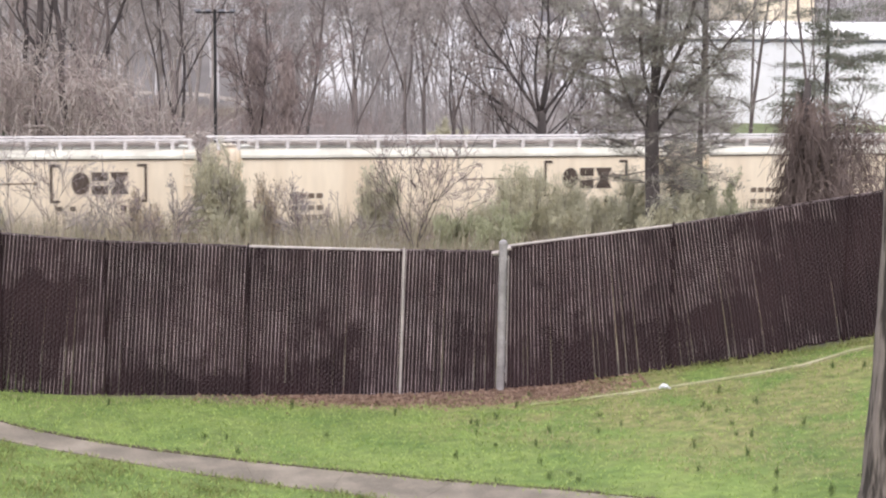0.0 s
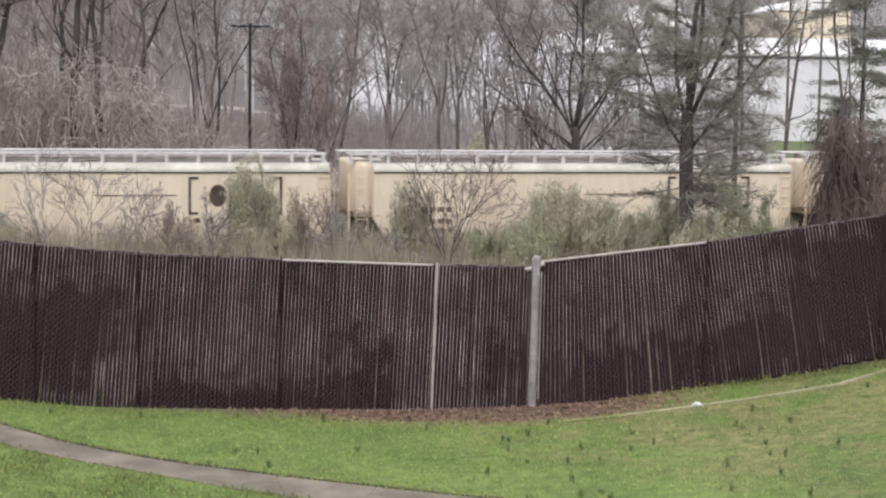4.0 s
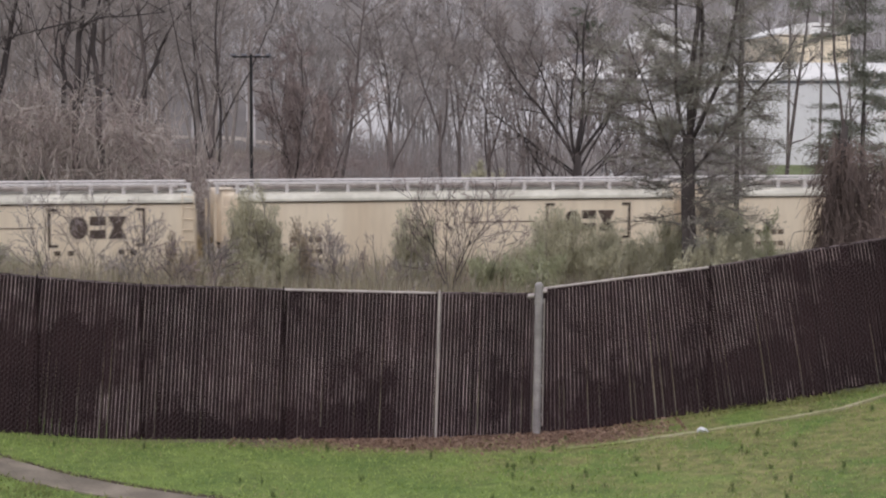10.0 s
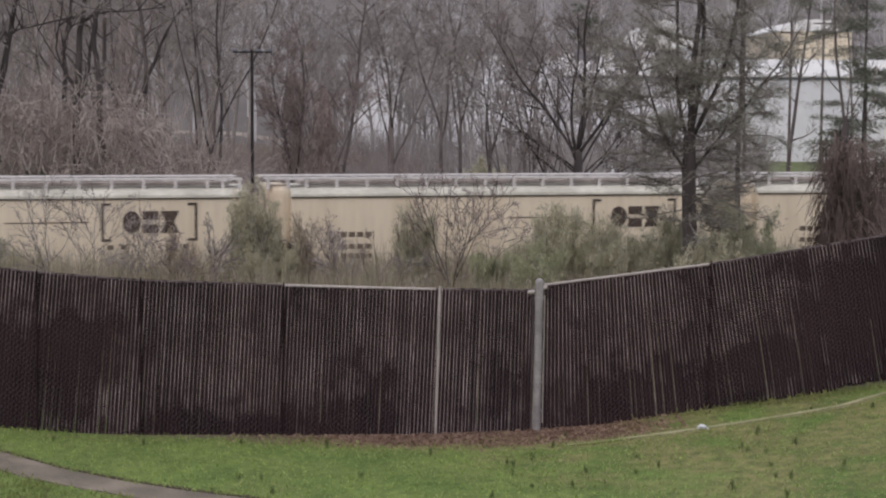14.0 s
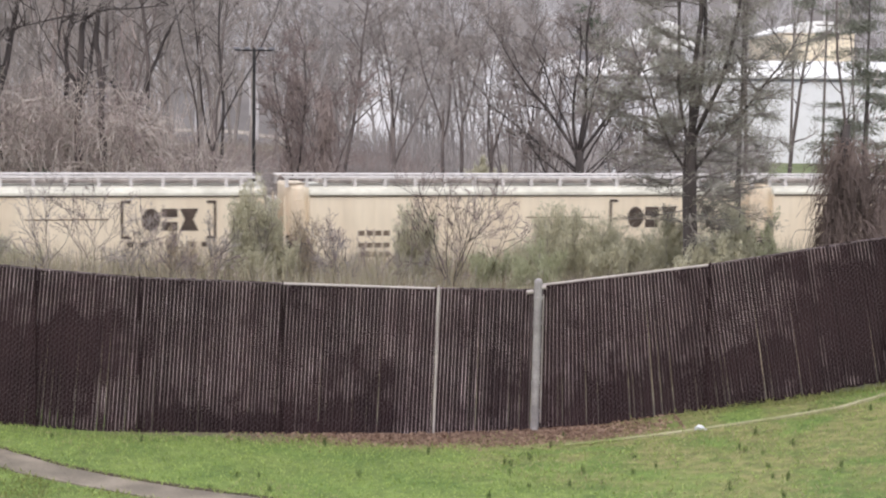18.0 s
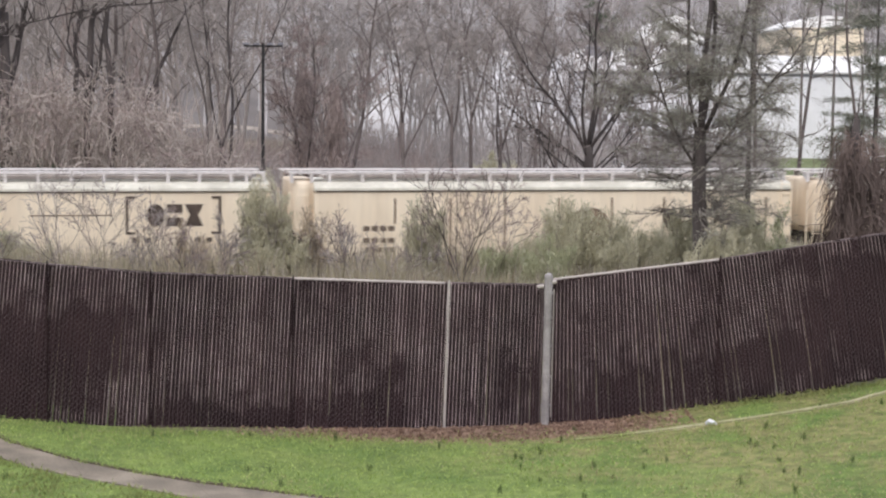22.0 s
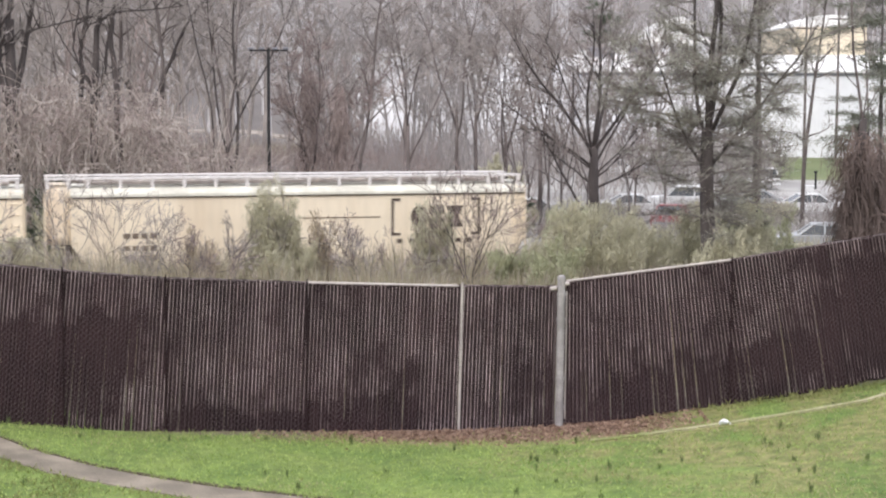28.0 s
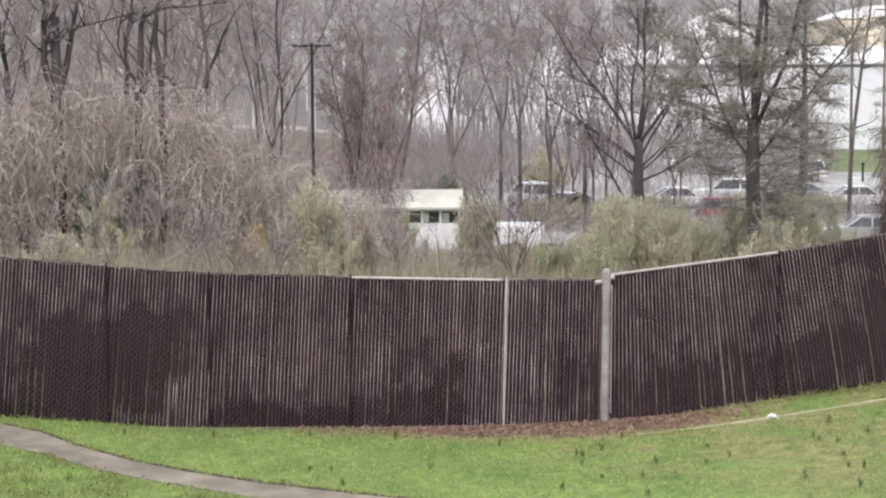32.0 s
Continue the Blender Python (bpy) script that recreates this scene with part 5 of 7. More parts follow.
def spreading_tree():
    """The wide leafless tree beyond the railway: short trunk, a fan of upright limbs, low sweeping side limbs."""
    rng = random.Random(71)
    x, y = 7.25, 92.0
    z = ground_z(x, y) - 0.1
    tree = thing("bare_tree", pose(x, y, z), "wide leafless tree with many upright limbs", "tree", "bare trees beyond the railway")
    limb, twigs = Mesher(), Mesher()
    fork = 1.3 - z
    limb.tube([Vector((0, 0, 0)), Vector((0.05, 0, fork * 0.35)), Vector((-0.03, 0, fork * 0.7)), Vector((0.04, 0, fork))], [0.38, 0.3, 0.27, 0.2], 10)
    fan = [(0.98, 0.03, 8.5, 0.13), (0.95, 0.55, 7.5, 0.1), (0.97, 0.25, 7.5, 0.085), (0.92, -0.18, 8.0, 0.1), (0.9, -0.62, 8.5, 0.11), (0.84, -0.42, 7.5, 0.08), (0.8, 0.8, 6.5, 0.075), (0.78, -0.95, 6.5, 0.075)]
    low = [(0.56, 1.6, 4.2, 0.08), (0.66, 1.2, 4.0, 0.065), (0.16, -0.72, 7.0, 0.09), (0.6, -1.3, 4.0, 0.06), (0.75, -1.1, 4.5, 0.06), (0.72, 1.2, 4.4, 0.06)]
    for at, side, length, r in fan + low:
        d = Vector((side, rng.uniform(-0.4, 0.4), 1.0)).normalized()
        spec = [(9, 0.14, 13, 0.42, 42, 0.22 if abs(side) > 1.0 else 0.06), (5, 0.2, 6, 0.5, 38, 0.2), (3, 0.26, 5, 0.55, 36, 0.15), (2, 0.35, 0, 0.5, 35, 0.1)]
        branching(limb, twigs, rng, Vector((0, 0, fork * at)), d, length, r, 0, spec, fine=0.011)
    part("trunk", limb, DARK_BARK, tree, "dark ridged trunk and limbs", smooth=True)
    part("crown", twigs, DARK_TWIG, tree, "fine dark bare twigs")
    return tree


# Shrubs in front of the railway, on the low ground behind the fence.
shrub(-4.98, 45.0, 5.4, 1.3, 11, 15000, label="tall feathery grey-green shrub, dense and rounded", stems=30, low=0.2, even=0.86, size=0.8)
shrub(-4.7, 44.8, 4.1, 2.3, 44, 15000, stems=28, low=0.15, even=0.75, size=0.8)
shrub(-4.35, 44.2, 3.1, 2.0, 12, 8000, stems=18, even=0.7, size=0.8)
shrub(-0.78, 45.0, 5.4, 1.0, 13, 4200, label="open grey-green shrub with arching bare stems", stems=16, low=0.3, even=0.7, size=0.9)
shrub(-1.1, 46.5, 3.3, 1.2, 31, 2600, stems=12)
bare_tree(0.2, 44.8, 5.6, 3.4, 931, stems=6, fork=0.3, spring=0.7, detail=0.6, thick=0.008, limb_size=0.5, bark=DARK_BARK, twig=RED_TWIG, label="arching bare dark stems in a green shrub", group="bare saplings")
shrub(2.0, 44.0, 4.5, 2.4, 14, 14000, SHRUB_BRIGHT, "fresh green feathery shrub beside the railway", stems=16, low=0.3)
shrub(3.4, 46.0, 4.95, 2.9, 15, 16000, stems=28, even=0.75, size=0.9)
shrub(4.7, 45.0, 4.5, 2.5, 16, 16000, stems=28, even=0.75, size=0.9)
shrub(6.5, 41.6, 4.4, 2.6, 38, 14000, label="pale grey-green shrub before the pine's trunk", stems=26, even=0.72, size=0.9)
shrub(5.9, 46.4, 4.2, 2.4, 50, 10000, label="pale grey-green shrub behind the pine", stems=24, even=0.75, size=0.9)
shrub(7.2, 46.0, 5.3, 2.6, 17, 14000, label="pale grey-green shrub behind the pine", stems=18)
shrub(8.2, 47.5, 5.0, 2.4, 18, 12350, SHRUB_BRIGHT, "pale green shrub beside the pine", stems=18)
shrub(9.6, 49.0, 3.9, 2.6, 19, 6500, stems=18)
shrub(-12.6, 47.0, 4.2, 2.6, 20, 8740, label="low grey-green shrub among dry weeds", stems=15)
shrub(-10.8, 45.0, 3.2, 2.4, 21, 4940, stems=14)
shrub(0.9, 42.0, 3.0, 1.6, 22, 4180, SHRUB_BRIGHT, "low green shrub in dry weeds", stems=12)
shrub(-2.6, 43.0, 2.5, 2.0, 23, 2850, stems=14)
shrub(-3.7, 45.2, 4.7, 1.2, 39, 900, DRY, "thin shrub with dry tan leaves beside the railway", stems=12, low=0.55, even=0.6)
shrub(-7.1, 45.0, 4.4, 1.2, 40, 900, DRY, "thin shrub with dry tan leaves beside the railway", stems=10, low=0.55, even=0.6)
# Bare saplings between shrubs and train.
for k, (sx, sy, sh) in enumerate(((-10.0, 44.0, 5.4), (-9.6, 46.0, 5.0), (-7.3, 44.5, 4.5), (-6.6, 43.0, 4.2), (-8.1, 45.0, 3.8), (-2.4, 45.0, 4.4), (-1.9, 44.0, 4.3), (0.6, 44.5, 4.9), (-11.8, 44.0, 4.0), (-13.8, 46.0, 5.2), (-5.9, 44.6, 4.4), (-3.3, 45.6, 4.0))):
    bare_tree(sx, sy, sh, sh * 0.5, 900 + k, stems=3, fork=0.12, detail=0.6, thick=0.005, twig=RED_TWIG if k % 2 else TWIG, label="slender leafless sapling in dry weeds", group="bare saplings")


def weed_place(rng):
    x, y = rng.uniform(-16, 13), rng.uniform(37, 52)
    return Vector((x, y, ground_z(x, y))), Vector((rng.uniform(-0.3, 0.3), rng.uniform(-0.3, 0.3), 1))


strands("dry_brush", "grey-brown dead weeds and brambles below the railway", "brush", 41, 2600, weed_place, PALE_TWIG, seg=5, step=0.42, radius=(0.004, 0.009), up=True)
scatter_on("weeds", "mixed dry and green weeds below the railway", "weeds", 42, 30000, (-17, 14, 36, 53), (0.5, 2.0), WEED, 0.022, 0.25)
scatter_on("dry_weeds", "tan dry grass stalks below the railway", "weeds", 43, 14000, (-17, 14, 36, 53), (0.6, 2.1), DRY, 0.014, 0.25)

# The pine before the railway and the vine heap beside it.
open_pine()
pine(8.12, 47.0, 13.0, 15, 1, 1.25, 6000, "slim dark pine with short ragged boughs", low=0.22, whorls=42, dead=0.25, fork=0.5, stout=0.5)


def heap_place(rng):
    if rng.random() < 0.5:  # close round the leaning snag
        z = rng.uniform(-1.6, 3.3)
        x = 9.38 + 0.09 * (z + 1) + rng.gauss(0, 0.2)
        y = 41.3 + rng.gauss(0, 0.25)
        return Vector((x, y, z)), Vector((rng.uniform(-0.4, 0.4), rng.uniform(-0.4, 0.4), rng.uniform(-1.0, 0.4)))
    a = rng.uniform(0, math.tau)
    r = math.sqrt(rng.random())
    x = 10.7 + 1.25 * r * math.cos(a)
    y = 41.7 + 1.1 * r * math.sin(a)
    z = rng.uniform(-1.8, 3.3 * (1 - 0.25 * r * r))
    return Vector((x, y, z)), Vector((rng.uniform(-0.7, 0.7), rng.uniform(-0.7, 0.7), rng.uniform(-0.7, 0.6)))


strands("vine_heap", "brown tangle of dead vines over a leaning snag", "vines", 51, 3200, heap_place, HEAP, seg=6, step=0.22, droop=1.3, radius=(0.006, 0.016))
bare_tree(9.2, 41.3, 8.4, 1.6, 61, stems=2, lean=0.1, fork=0.85, bark=DARK_BARK, twig=HEAP, label="dark leaning snag under dead vines", detail=0.5, thick=0.021, group="snags")
bare_tree(10.6, 42.0, 7.6, 2.4, 62, stems=3, lean=-0.04, fork=0.5, bark=DARK_BARK, twig=HEAP, label="dark snag under dead vines", detail=0.5, thick=0.016, vines=120, group="snags")
bare_tree(11.3, 47.0, 13.0, 2.6, 63, stems=1, detail=0.5, twig=PALE_TWIG, thick=0.006, label="slim leafless tree beside the pine", group="snags")

# Trees behind the railway.
spreading_tree()
bare_tree(-3.0, 98.0, 14.0, 6.5, 72, stems=3, fork=0.45, detail=0.9)
bare_tree(-0.2, 104.0, 16.5, 5.5, 73, stems=2, fork=0.45, thick=0.0075)
bare_tree(1.0, 106.0, 17.0, 5.0, 74, stems=3, fork=0.4, thick=0.0075)
bare_tree(2.7, 100.0, 14.5, 6.0, 75, stems=3, fork=0.4)
bare_tree(4.6, 97.0, 13.0, 5.0, 76, stems=2, fork=0.45)
bare_tree(-6.2, 96.0, 14.5, 5.0, 77, stems=1)
bare_tree(-7.6, 86.0, 10.9, 4.2, 78, stems=3, fork=0.3, twig=RED_TWIG, bark=DARK_BARK, vines=240, label="leafless tree wrapped in reddish vines", thick=0.014)
bare_tree(-5.9, 84.0, 10.0, 3.6, 79, stems=2, fork=0.3, twig=RED_TWIG, vines=260, label="small leafless tree hung with reddish vines")
bare_tree(-11.3, 79.0, 16.5, 2.6, 80, stems=2, fork=0.24, bark=DARK_BARK, thick=0.008, label="slim twin-stemmed leafless tree")
bare_tree(-10.6, 80.0, 17.0, 2.6, 81, stems=2, fork=0.26, bark=DARK_BARK, thick=0.009, label="slim twin-stemmed leafless tree")
bare_tree(-14.2, 80.0, 17.0, 5.0, 82, stems=1)


def crooked_tree():
    """Two dark bent trunks joined by a bough near the top, with long level limbs and slim side stems."""
    bx, by = -15.4, 73.5
    z0 = ground_z(bx, by) - 0.1
    tree = thing("bare_tree", pose(bx, by, z0), "dark leafless tree with two bent trunks and level boughs", "tree", "bare trees beyond the railway")
    rng = random.Random(83)
    limb, twigs = Mesher(), Mesher()

    def wood(spots, r0, r1, sides=8, twiggy=3):
        pts = []
        for k in range(len(spots) - 1):
            for f in (0, 0.34, 0.67):
                x, z = (spots[k][c] * (1 - f) + spots[k + 1][c] * f for c in (0, 1))
                pts.append(Vector((x - bx + rng.uniform(-0.025, 0.025), rng.uniform(-0.03, 0.03), z - z0)))
        pts.append(Vector((spots[-1][0] - bx, 0, spots[-1][1] - z0)))
        n = len(pts) - 1
        limb.tube(pts, [r0 + (r1 - r0) * k / n for k in range(n + 1)], sides)
        spec = [(5, 0.25, 6, 0.5, 42, 0.2), (4, 0.3, 5, 0.5, 40, 0.2), (3, 0.3, 0, 0.5, 38, 0.15)]
        for k in range(twiggy):
            p = pts[rng.randrange(n // 2, n + 1)]
            d = Vector((rng.uniform(-1, 1), rng.uniform(-0.7, 0.7), rng.uniform(0.1, 1))).normalized()
            branching(limb, twigs, rng, p, d, rng.uniform(1.2, 2.6), 0.03, 0, spec, fine=0.009)

    wood([(-15.65, -4.0), (-15.95, 0.5), (-15.86, 4.29), (-15.74, 5.75), (-15.72, 6.84), (-15.56, 7.45), (-15.48, 8.7), (-15.7, 11.0), (-15.2, 13.5)], 0.19, 0.05, 10, 9)
    wood([(-15.2, -4.0), (-14.7, 0.5), (-14.94, 3.1), (-14.88, 4.29), (-14.99, 5.4), (-15.11, 6.35), (-15.04, 7.3), (-15.12, 7.58), (-15.5, 7.3)], 0.17, 0.07, 10, 2)
    wood([(-15.12, 7.55), (-14.5, 7.7), (-13.8, 7.7), (-12.0, 7.9)], 0.055, 0.02, 6, 6)
    wood([(-15.08, 7.5), (-14.8, 8.4), (-15.0, 10.0), (-14.3, 12.5)], 0.075, 0.03, 7, 7)
    wood([(-15.62, 7.5), (-16.6, 7.32), (-17.5, 7.1), (-18.5, 6.85)], 0.05, 0.022, 6, 5)
    wood([(-15.9, 4.3), (-16.4, 5.1), (-16.76, 6.1), (-16.6, 7.05), (-16.4, 8.4), (-16.7, 10.5)], 0.06, 0.025, 6, 5)
    wood([(-15.93, 4.5), (-16.45, 5.3), (-16.42, 6.2), (-16.1, 7.05), (-16.1, 8.4), (-15.8, 10.0)], 0.045, 0.02, 6, 5)
    wood([(-16.62, 5.5), (-17.2, 6.4), (-17.6, 7.1), (-18.0, 8.6)], 0.04, 0.015, 6, 4)
    part("trunk", limb, DARK_BARK, tree, "dark wet trunks and boughs", smooth=True)
    part("crown", twigs, TWIG, tree, "fine bare twigs")


crooked_tree()
bare_tree(-19.6, 74.0, 18.0, 4.2, 85, stems=3, fork=0.62, bark=DARK_BARK, thick=0.016, limb_size=0.6, crook=0.24, label="thick dark leafless tree clad in ivy")
bare_tree(-21.6, 76.0, 15.0, 5.0, 86, stems=2, fork=0.4)
bare_tree(-23.5, 78.0, 17.0, 6.0, 87, stems=2, fork=0.4)
bare_tree(-17.6, 84.0, 18.0, 6.0, 88, stems=1)
bare_tree(-13.0, 95.0, 18.0, 6.5, 89, stems=2, fork=0.4)
bare_tree(-19.0, 100.0, 19.0, 7.0, 90, stems=2, fork=0.4)
bare_tree(-24.0, 105.0, 19.0, 7.0, 91, stems=2, fork=0.4)
bare_tree(17.0, 97.0, 15.5, 3.2, 93, stems=1, crook=0.05, detail=0.7, label="slim grey leafless tree behind the pine")
bare_tree(20.0, 99.0, 15.5, 3.2, 94, stems=1, crook=0.05, detail=0.7, label="slim grey leafless tree behind the pine")
bare_tree(26.6, 110.0, 16.0, 2.6, 96, stems=1, crook=0.05, detail=0.6, thick=0.006, twig=PALE_TWIG, label="slim pale leafless tree beside the evergreen")
bare_tree(-9.0, 120.0, 16.0, 6.0, 98, stems=2, fork=0.4)
bare_tree(-4.0, 125.0, 16.0, 6.0, 99, stems=2, fork=0.4)
for k, (tx, ty, th, tw) in enumerate(((12.6, 104.0, 11.0, 5.0), (15.6, 109.0, 11.0, 5.0), (3.4, 99.0, 11.5, 4.5), (5.4, 103.0, 12.0, 5.0), (6.6, 110.0, 12.0, 5.0), (9.6, 118.0, 11.0, 6.0), (4.4, 108.0, 10.0, 5.5), (8.0, 106.0, 9.5, 6.0), (9.8, 98.0, 8.5, 5.0), (11.2, 108.0, 10.0, 5.5))):
    bare_tree(tx, ty, th, tw, 960 + k, stems=3, fork=0.3, detail=0.6, thick=0.007, limb_size=0.55, twig=DARK_TWIG)
pine(23.7, 96.0, 14.5, 6, 1, 4.0, 16000, "grey-green evergreen with layered level boughs", low=0.25, whorls=44, dead=0.0, tuft=2.2, mat=GREY_EVERGREEN)
pine(22.3, 258.0, 18.8, 9, 1, 4.0, 9000, "dark conifer rising behind the white halls", low=0.3, whorls=70, dead=0.0, tuft=4.0, mat=EVERGREEN)
far_woods()
mid_woods()
understorey()


def bank_place(rng):
    """The vine-draped thicket on the far side of the railway."""
    x = rng.uniform(-27, -8.2)
    y = rng.uniform(70.5, 78)
    top = 3.6 + 2.6 * noise.noise((x * 0.42, y * 0.3, 0)) - 3.4 * smooth01((x + 13.4) / 2.6) - 2.0 * smooth01((-20.8 - x) / 3)
    z = -4.3 + (top + 4.3) * rng.random() ** 0.6
    return Vector((x, y, z)), Vector((rng.uniform(-0.6, 0.6), rng.uniform(-0.5, 0.5), rng.uniform(-0.9, 1.1)))


strands("vine_thicket", "pale grey-brown thicket of dead vines along the railway", "thicket", 52, 4600, bank_place, PALE_TWIG, seg=6, step=0.36, droop=0.45, radius=(0.01, 0.024))
strands("brown_thicket", "brown understorey of dead vines along the railway", "thicket", 53, 3400, bank_place, RED_TWIG, seg=6, step=0.36, droop=0.45, radius=(0.01, 0.024))


# Dark trunks standing in the thicket.
for k, (tx, ty, th, tw) in enumerate(((-21.2, 79.2, 15.5, 2.6), (-18.2, 79.6, 16.0, 2.8), (-14.9, 79.4, 14.0, 2.4), (-22.9, 79.8, 16.5, 2.8))):
    bare_tree(tx, ty, th, tw, 940 + k, stems=2, fork=0.5, lean=(-0.06, 0.1, 0.05, -0.08, 0.04)[k], bark=DARK_BARK, twig=TWIG, thick=0.011, limb_size=0.65, detail=0.6, crook=0.26, label="dark crooked leafless tree in the vine thicket", vines=50)


def riser_place(rng):
    x, y = rng.uniform(-26, -9), rng.uniform(70.5, 79)
    return Vector((x, y, rng.uniform(-4, 1.5) - 2.5 * smooth01((x + 13) / 3))), Vector((rng.uniform(-0.25, 0.25), rng.uniform(-0.2, 0.2), 1.3))


strands("thicket_stems", "pale upright stems rising from the vine thicket", "thicket", 56, 520, riser_place, PALE_TWIG, seg=8, step=0.6, radius=(0.015, 0.035), up=True)


def edge_place(rng):
    x, y = rng.uniform(-12, -5), rng.uniform(70, 84)
    z = ground_z(x, y)
    return Vector((x, y, z + rng.uniform(0, 1.4) * 1.8)), Vector((rng.uniform(-0.6, 0.6), rng.uniform(-0.5, 0.5), 1))


strands("edge_brush", "brown brush along the far side of the railway", "brush", 54, 1000, edge_place, TWIG, seg=6, step=0.4, droop=0.4, radius=(0.008, 0.018))
def verge_place(rng):
    x, y = rng.uniform(-5, 15), rng.uniform(70, 83)
    return Vector((x, y, ground_z(x, y))), Vector((rng.uniform(-0.6, 0.6), rng.uniform(-0.5, 0.5), 1))


strands("verge_brush", "short brown brush on the railway verge", "brush", 66, 1500, verge_place, TWIG, seg=5, step=0.17, droop=0.3, radius=(0.008, 0.016))


def lot_place(rng):
    x, y = rng.uniform(-5, 25), rng.uniform(88, 111)
    return Vector((x, y, ground_z(x, y))), Vector((rng.uniform(-0.6, 0.6), rng.uniform(-0.5, 0.5), 1))


strands("lot_brush", "low brown brush along the edge of the car park", "brush", 57, 2600, lot_place, MID_TWIG, seg=6, step=0.34, radius=(0.01, 0.022), up=True)


def thicket_place(rng):
    """Brown saplings between the office and the warehouse."""
    x, y = rng.uniform(-24, -2), rng.uniform(104, 150)
    return Vector((x, y, ground_z(x, y))), Vector((rng.uniform(-0.35, 0.35), rng.uniform(-0.3, 0.3), 1))


strands("sapling_thicket", "thin brown saplings and dead stems behind the office", "brush", 61, 2600, thicket_place, RED_TWIG, seg=9, step=0.5, droop=0.25, radius=(0.012, 0.03), up=True)
strands("low_thicket", "tangled brown brush behind the office", "brush", 62, 1800, thicket_place, TWIG, seg=7, step=0.42, droop=0.5, radius=(0.012, 0.026), up=True)
shrub(-3.2, 92.0, 3.6, 2.8, 56, 4500, GREY_EVERGREEN, "dark grey-green shrub behind the office roof", group="shrubs beyond the railway", size=1.6, even=0.7)
shrub(-5.0, 81.6, 2.1, 1.7, 51, 2600, SHRUB_BRIGHT, "fresh green shrub before the office windows", group="shrubs beyond the railway", size=1.5)
shrub(4.2, 104.0, 1.3, 3.2, 52, 4500, EVERGREEN, "low dark evergreen shrub beside the parked cars", group="shrubs beyond the railway", size=1.6, even=0.7)
shrub(9.6, 105.0, 1.2, 3.4, 53, 4500, label="low grey-green shrub beside the parked cars", group="shrubs beyond the railway", size=1.6, even=0.7)
shrub(14.4, 103.0, 1.3, 3.4, 54, 4500, label="low grey-green shrub beside the parked cars", group="shrubs beyond the railway", size=1.6, even=0.7)
shrub(20.4, 108.0, 1.0, 2.4, 55, 4500, label="low grey-green shrub beside the parked cars", group="shrubs beyond the railway", size=1.6, even=0.7)
shrub(-1.5, 88.0, 1.3, 3.2, 46, 5000, label="low grey-green shrub behind the trailer", group="shrubs beyond the railway", size=1.6, even=0.7)
shrub(2.6, 96.0, 1.6, 3.6, 47, 6000, label="low grey-green shrub at the edge of the car park", group="shrubs beyond the railway", size=1.6, even=0.7)
shrub(7.0, 98.0, 1.5, 3.6, 48, 6000, label="low grey-green shrub at the edge of the car park", group="shrubs beyond the railway", size=1.6, even=0.7)
shrub(18.2, 101.0, 1.5, 3.6, 49, 6000, label="low grey-green shrub at the edge of the car park", group="shrubs beyond the railway", size=1.6, even=0.7)
shrub(9.0, 90.0, 1.5, 2.8, 36, 6000, label="pale grey-green shrub at the edge of the car park", group="shrubs beyond the railway", size=1.6, even=0.7)
shrub(15.0, 93.0, 1.3, 3.6, 37, 8000, label="pale grey-green shrub at the edge of the car park", group="shrubs beyond the railway", size=1.6, even=0.7)
shrub(-9.1, 72.5, 3.0, 3.2, 24, 9500, label="grey-green shrub across the railway", group="shrubs beyond the railway", size=1.5)
shrub(0.35, 78.0, 0.75, 1.1, 25, 2500, EVERGREEN, "small dark bush before the trailer", group="shrubs beyond the railway", size=1.2)
shrub(-10.4, 69.6, 3.0, 1.0, 45, 700, RUSSET, "small shrub holding orange dry leaves", group="shrubs beyond the railway", size=1.6, low=0.45, stems=9)
shrub(-16.9, 71.5, 4.4, 3.0, 27, 6500, EVERGREEN, "dark evergreen shrub in the vine thicket", group="shrubs beyond the railway", size=1.6)
shrub(-16.8, 70.5, 3.6, 3.2, 28, 7600, SHRUB, "yellow-green shrub at the thicket's foot", group="shrubs beyond the railway", size=1.5)
shrub(5.2, 82.0, 2.4, 3.0, 29, 8550, SHRUB_BRIGHT, "bright green shrub before the car park", group="shrubs beyond the railway", size=1.5)
shrub(2.9, 121.0, 3.6, 3.4, 30, 6000, SHRUB, "tall olive shrub before the car park", group="shrubs beyond the railway", size=1.7)
shrub(8.0, 78.0, 1.6, 3.4, 32, 8550, group="shrubs beyond the railway", size=1.5)
shrub(12.6, 80.0, 1.3, 3.4, 33, 8550, group="shrubs beyond the railway", size=1.5)
shrub(14.0, 82.0, 1.8, 2.4, 34, 8550, SHRUB_BRIGHT, group="shrubs beyond the railway", size=1.5)
shrub(24.5, 88.0, 1.0, 3.6, 35, 7600, group="shrubs beyond the railway", size=1.5)

# The lawn's grass.
PATH_KEEP = [(-9.2, 19.9), (-7.6, 19.72), (-6.0, 19.42), (-5.35, 19.03), (-4.75, 18.4), (-4.0, 17.9), (-3.3, 17.54), (-2.5, 17.2), (-1.6, 16.85), (-0.7, 16.5), (0.28, 16.1), (1.3, 15.55), (2.3, 14.8)]


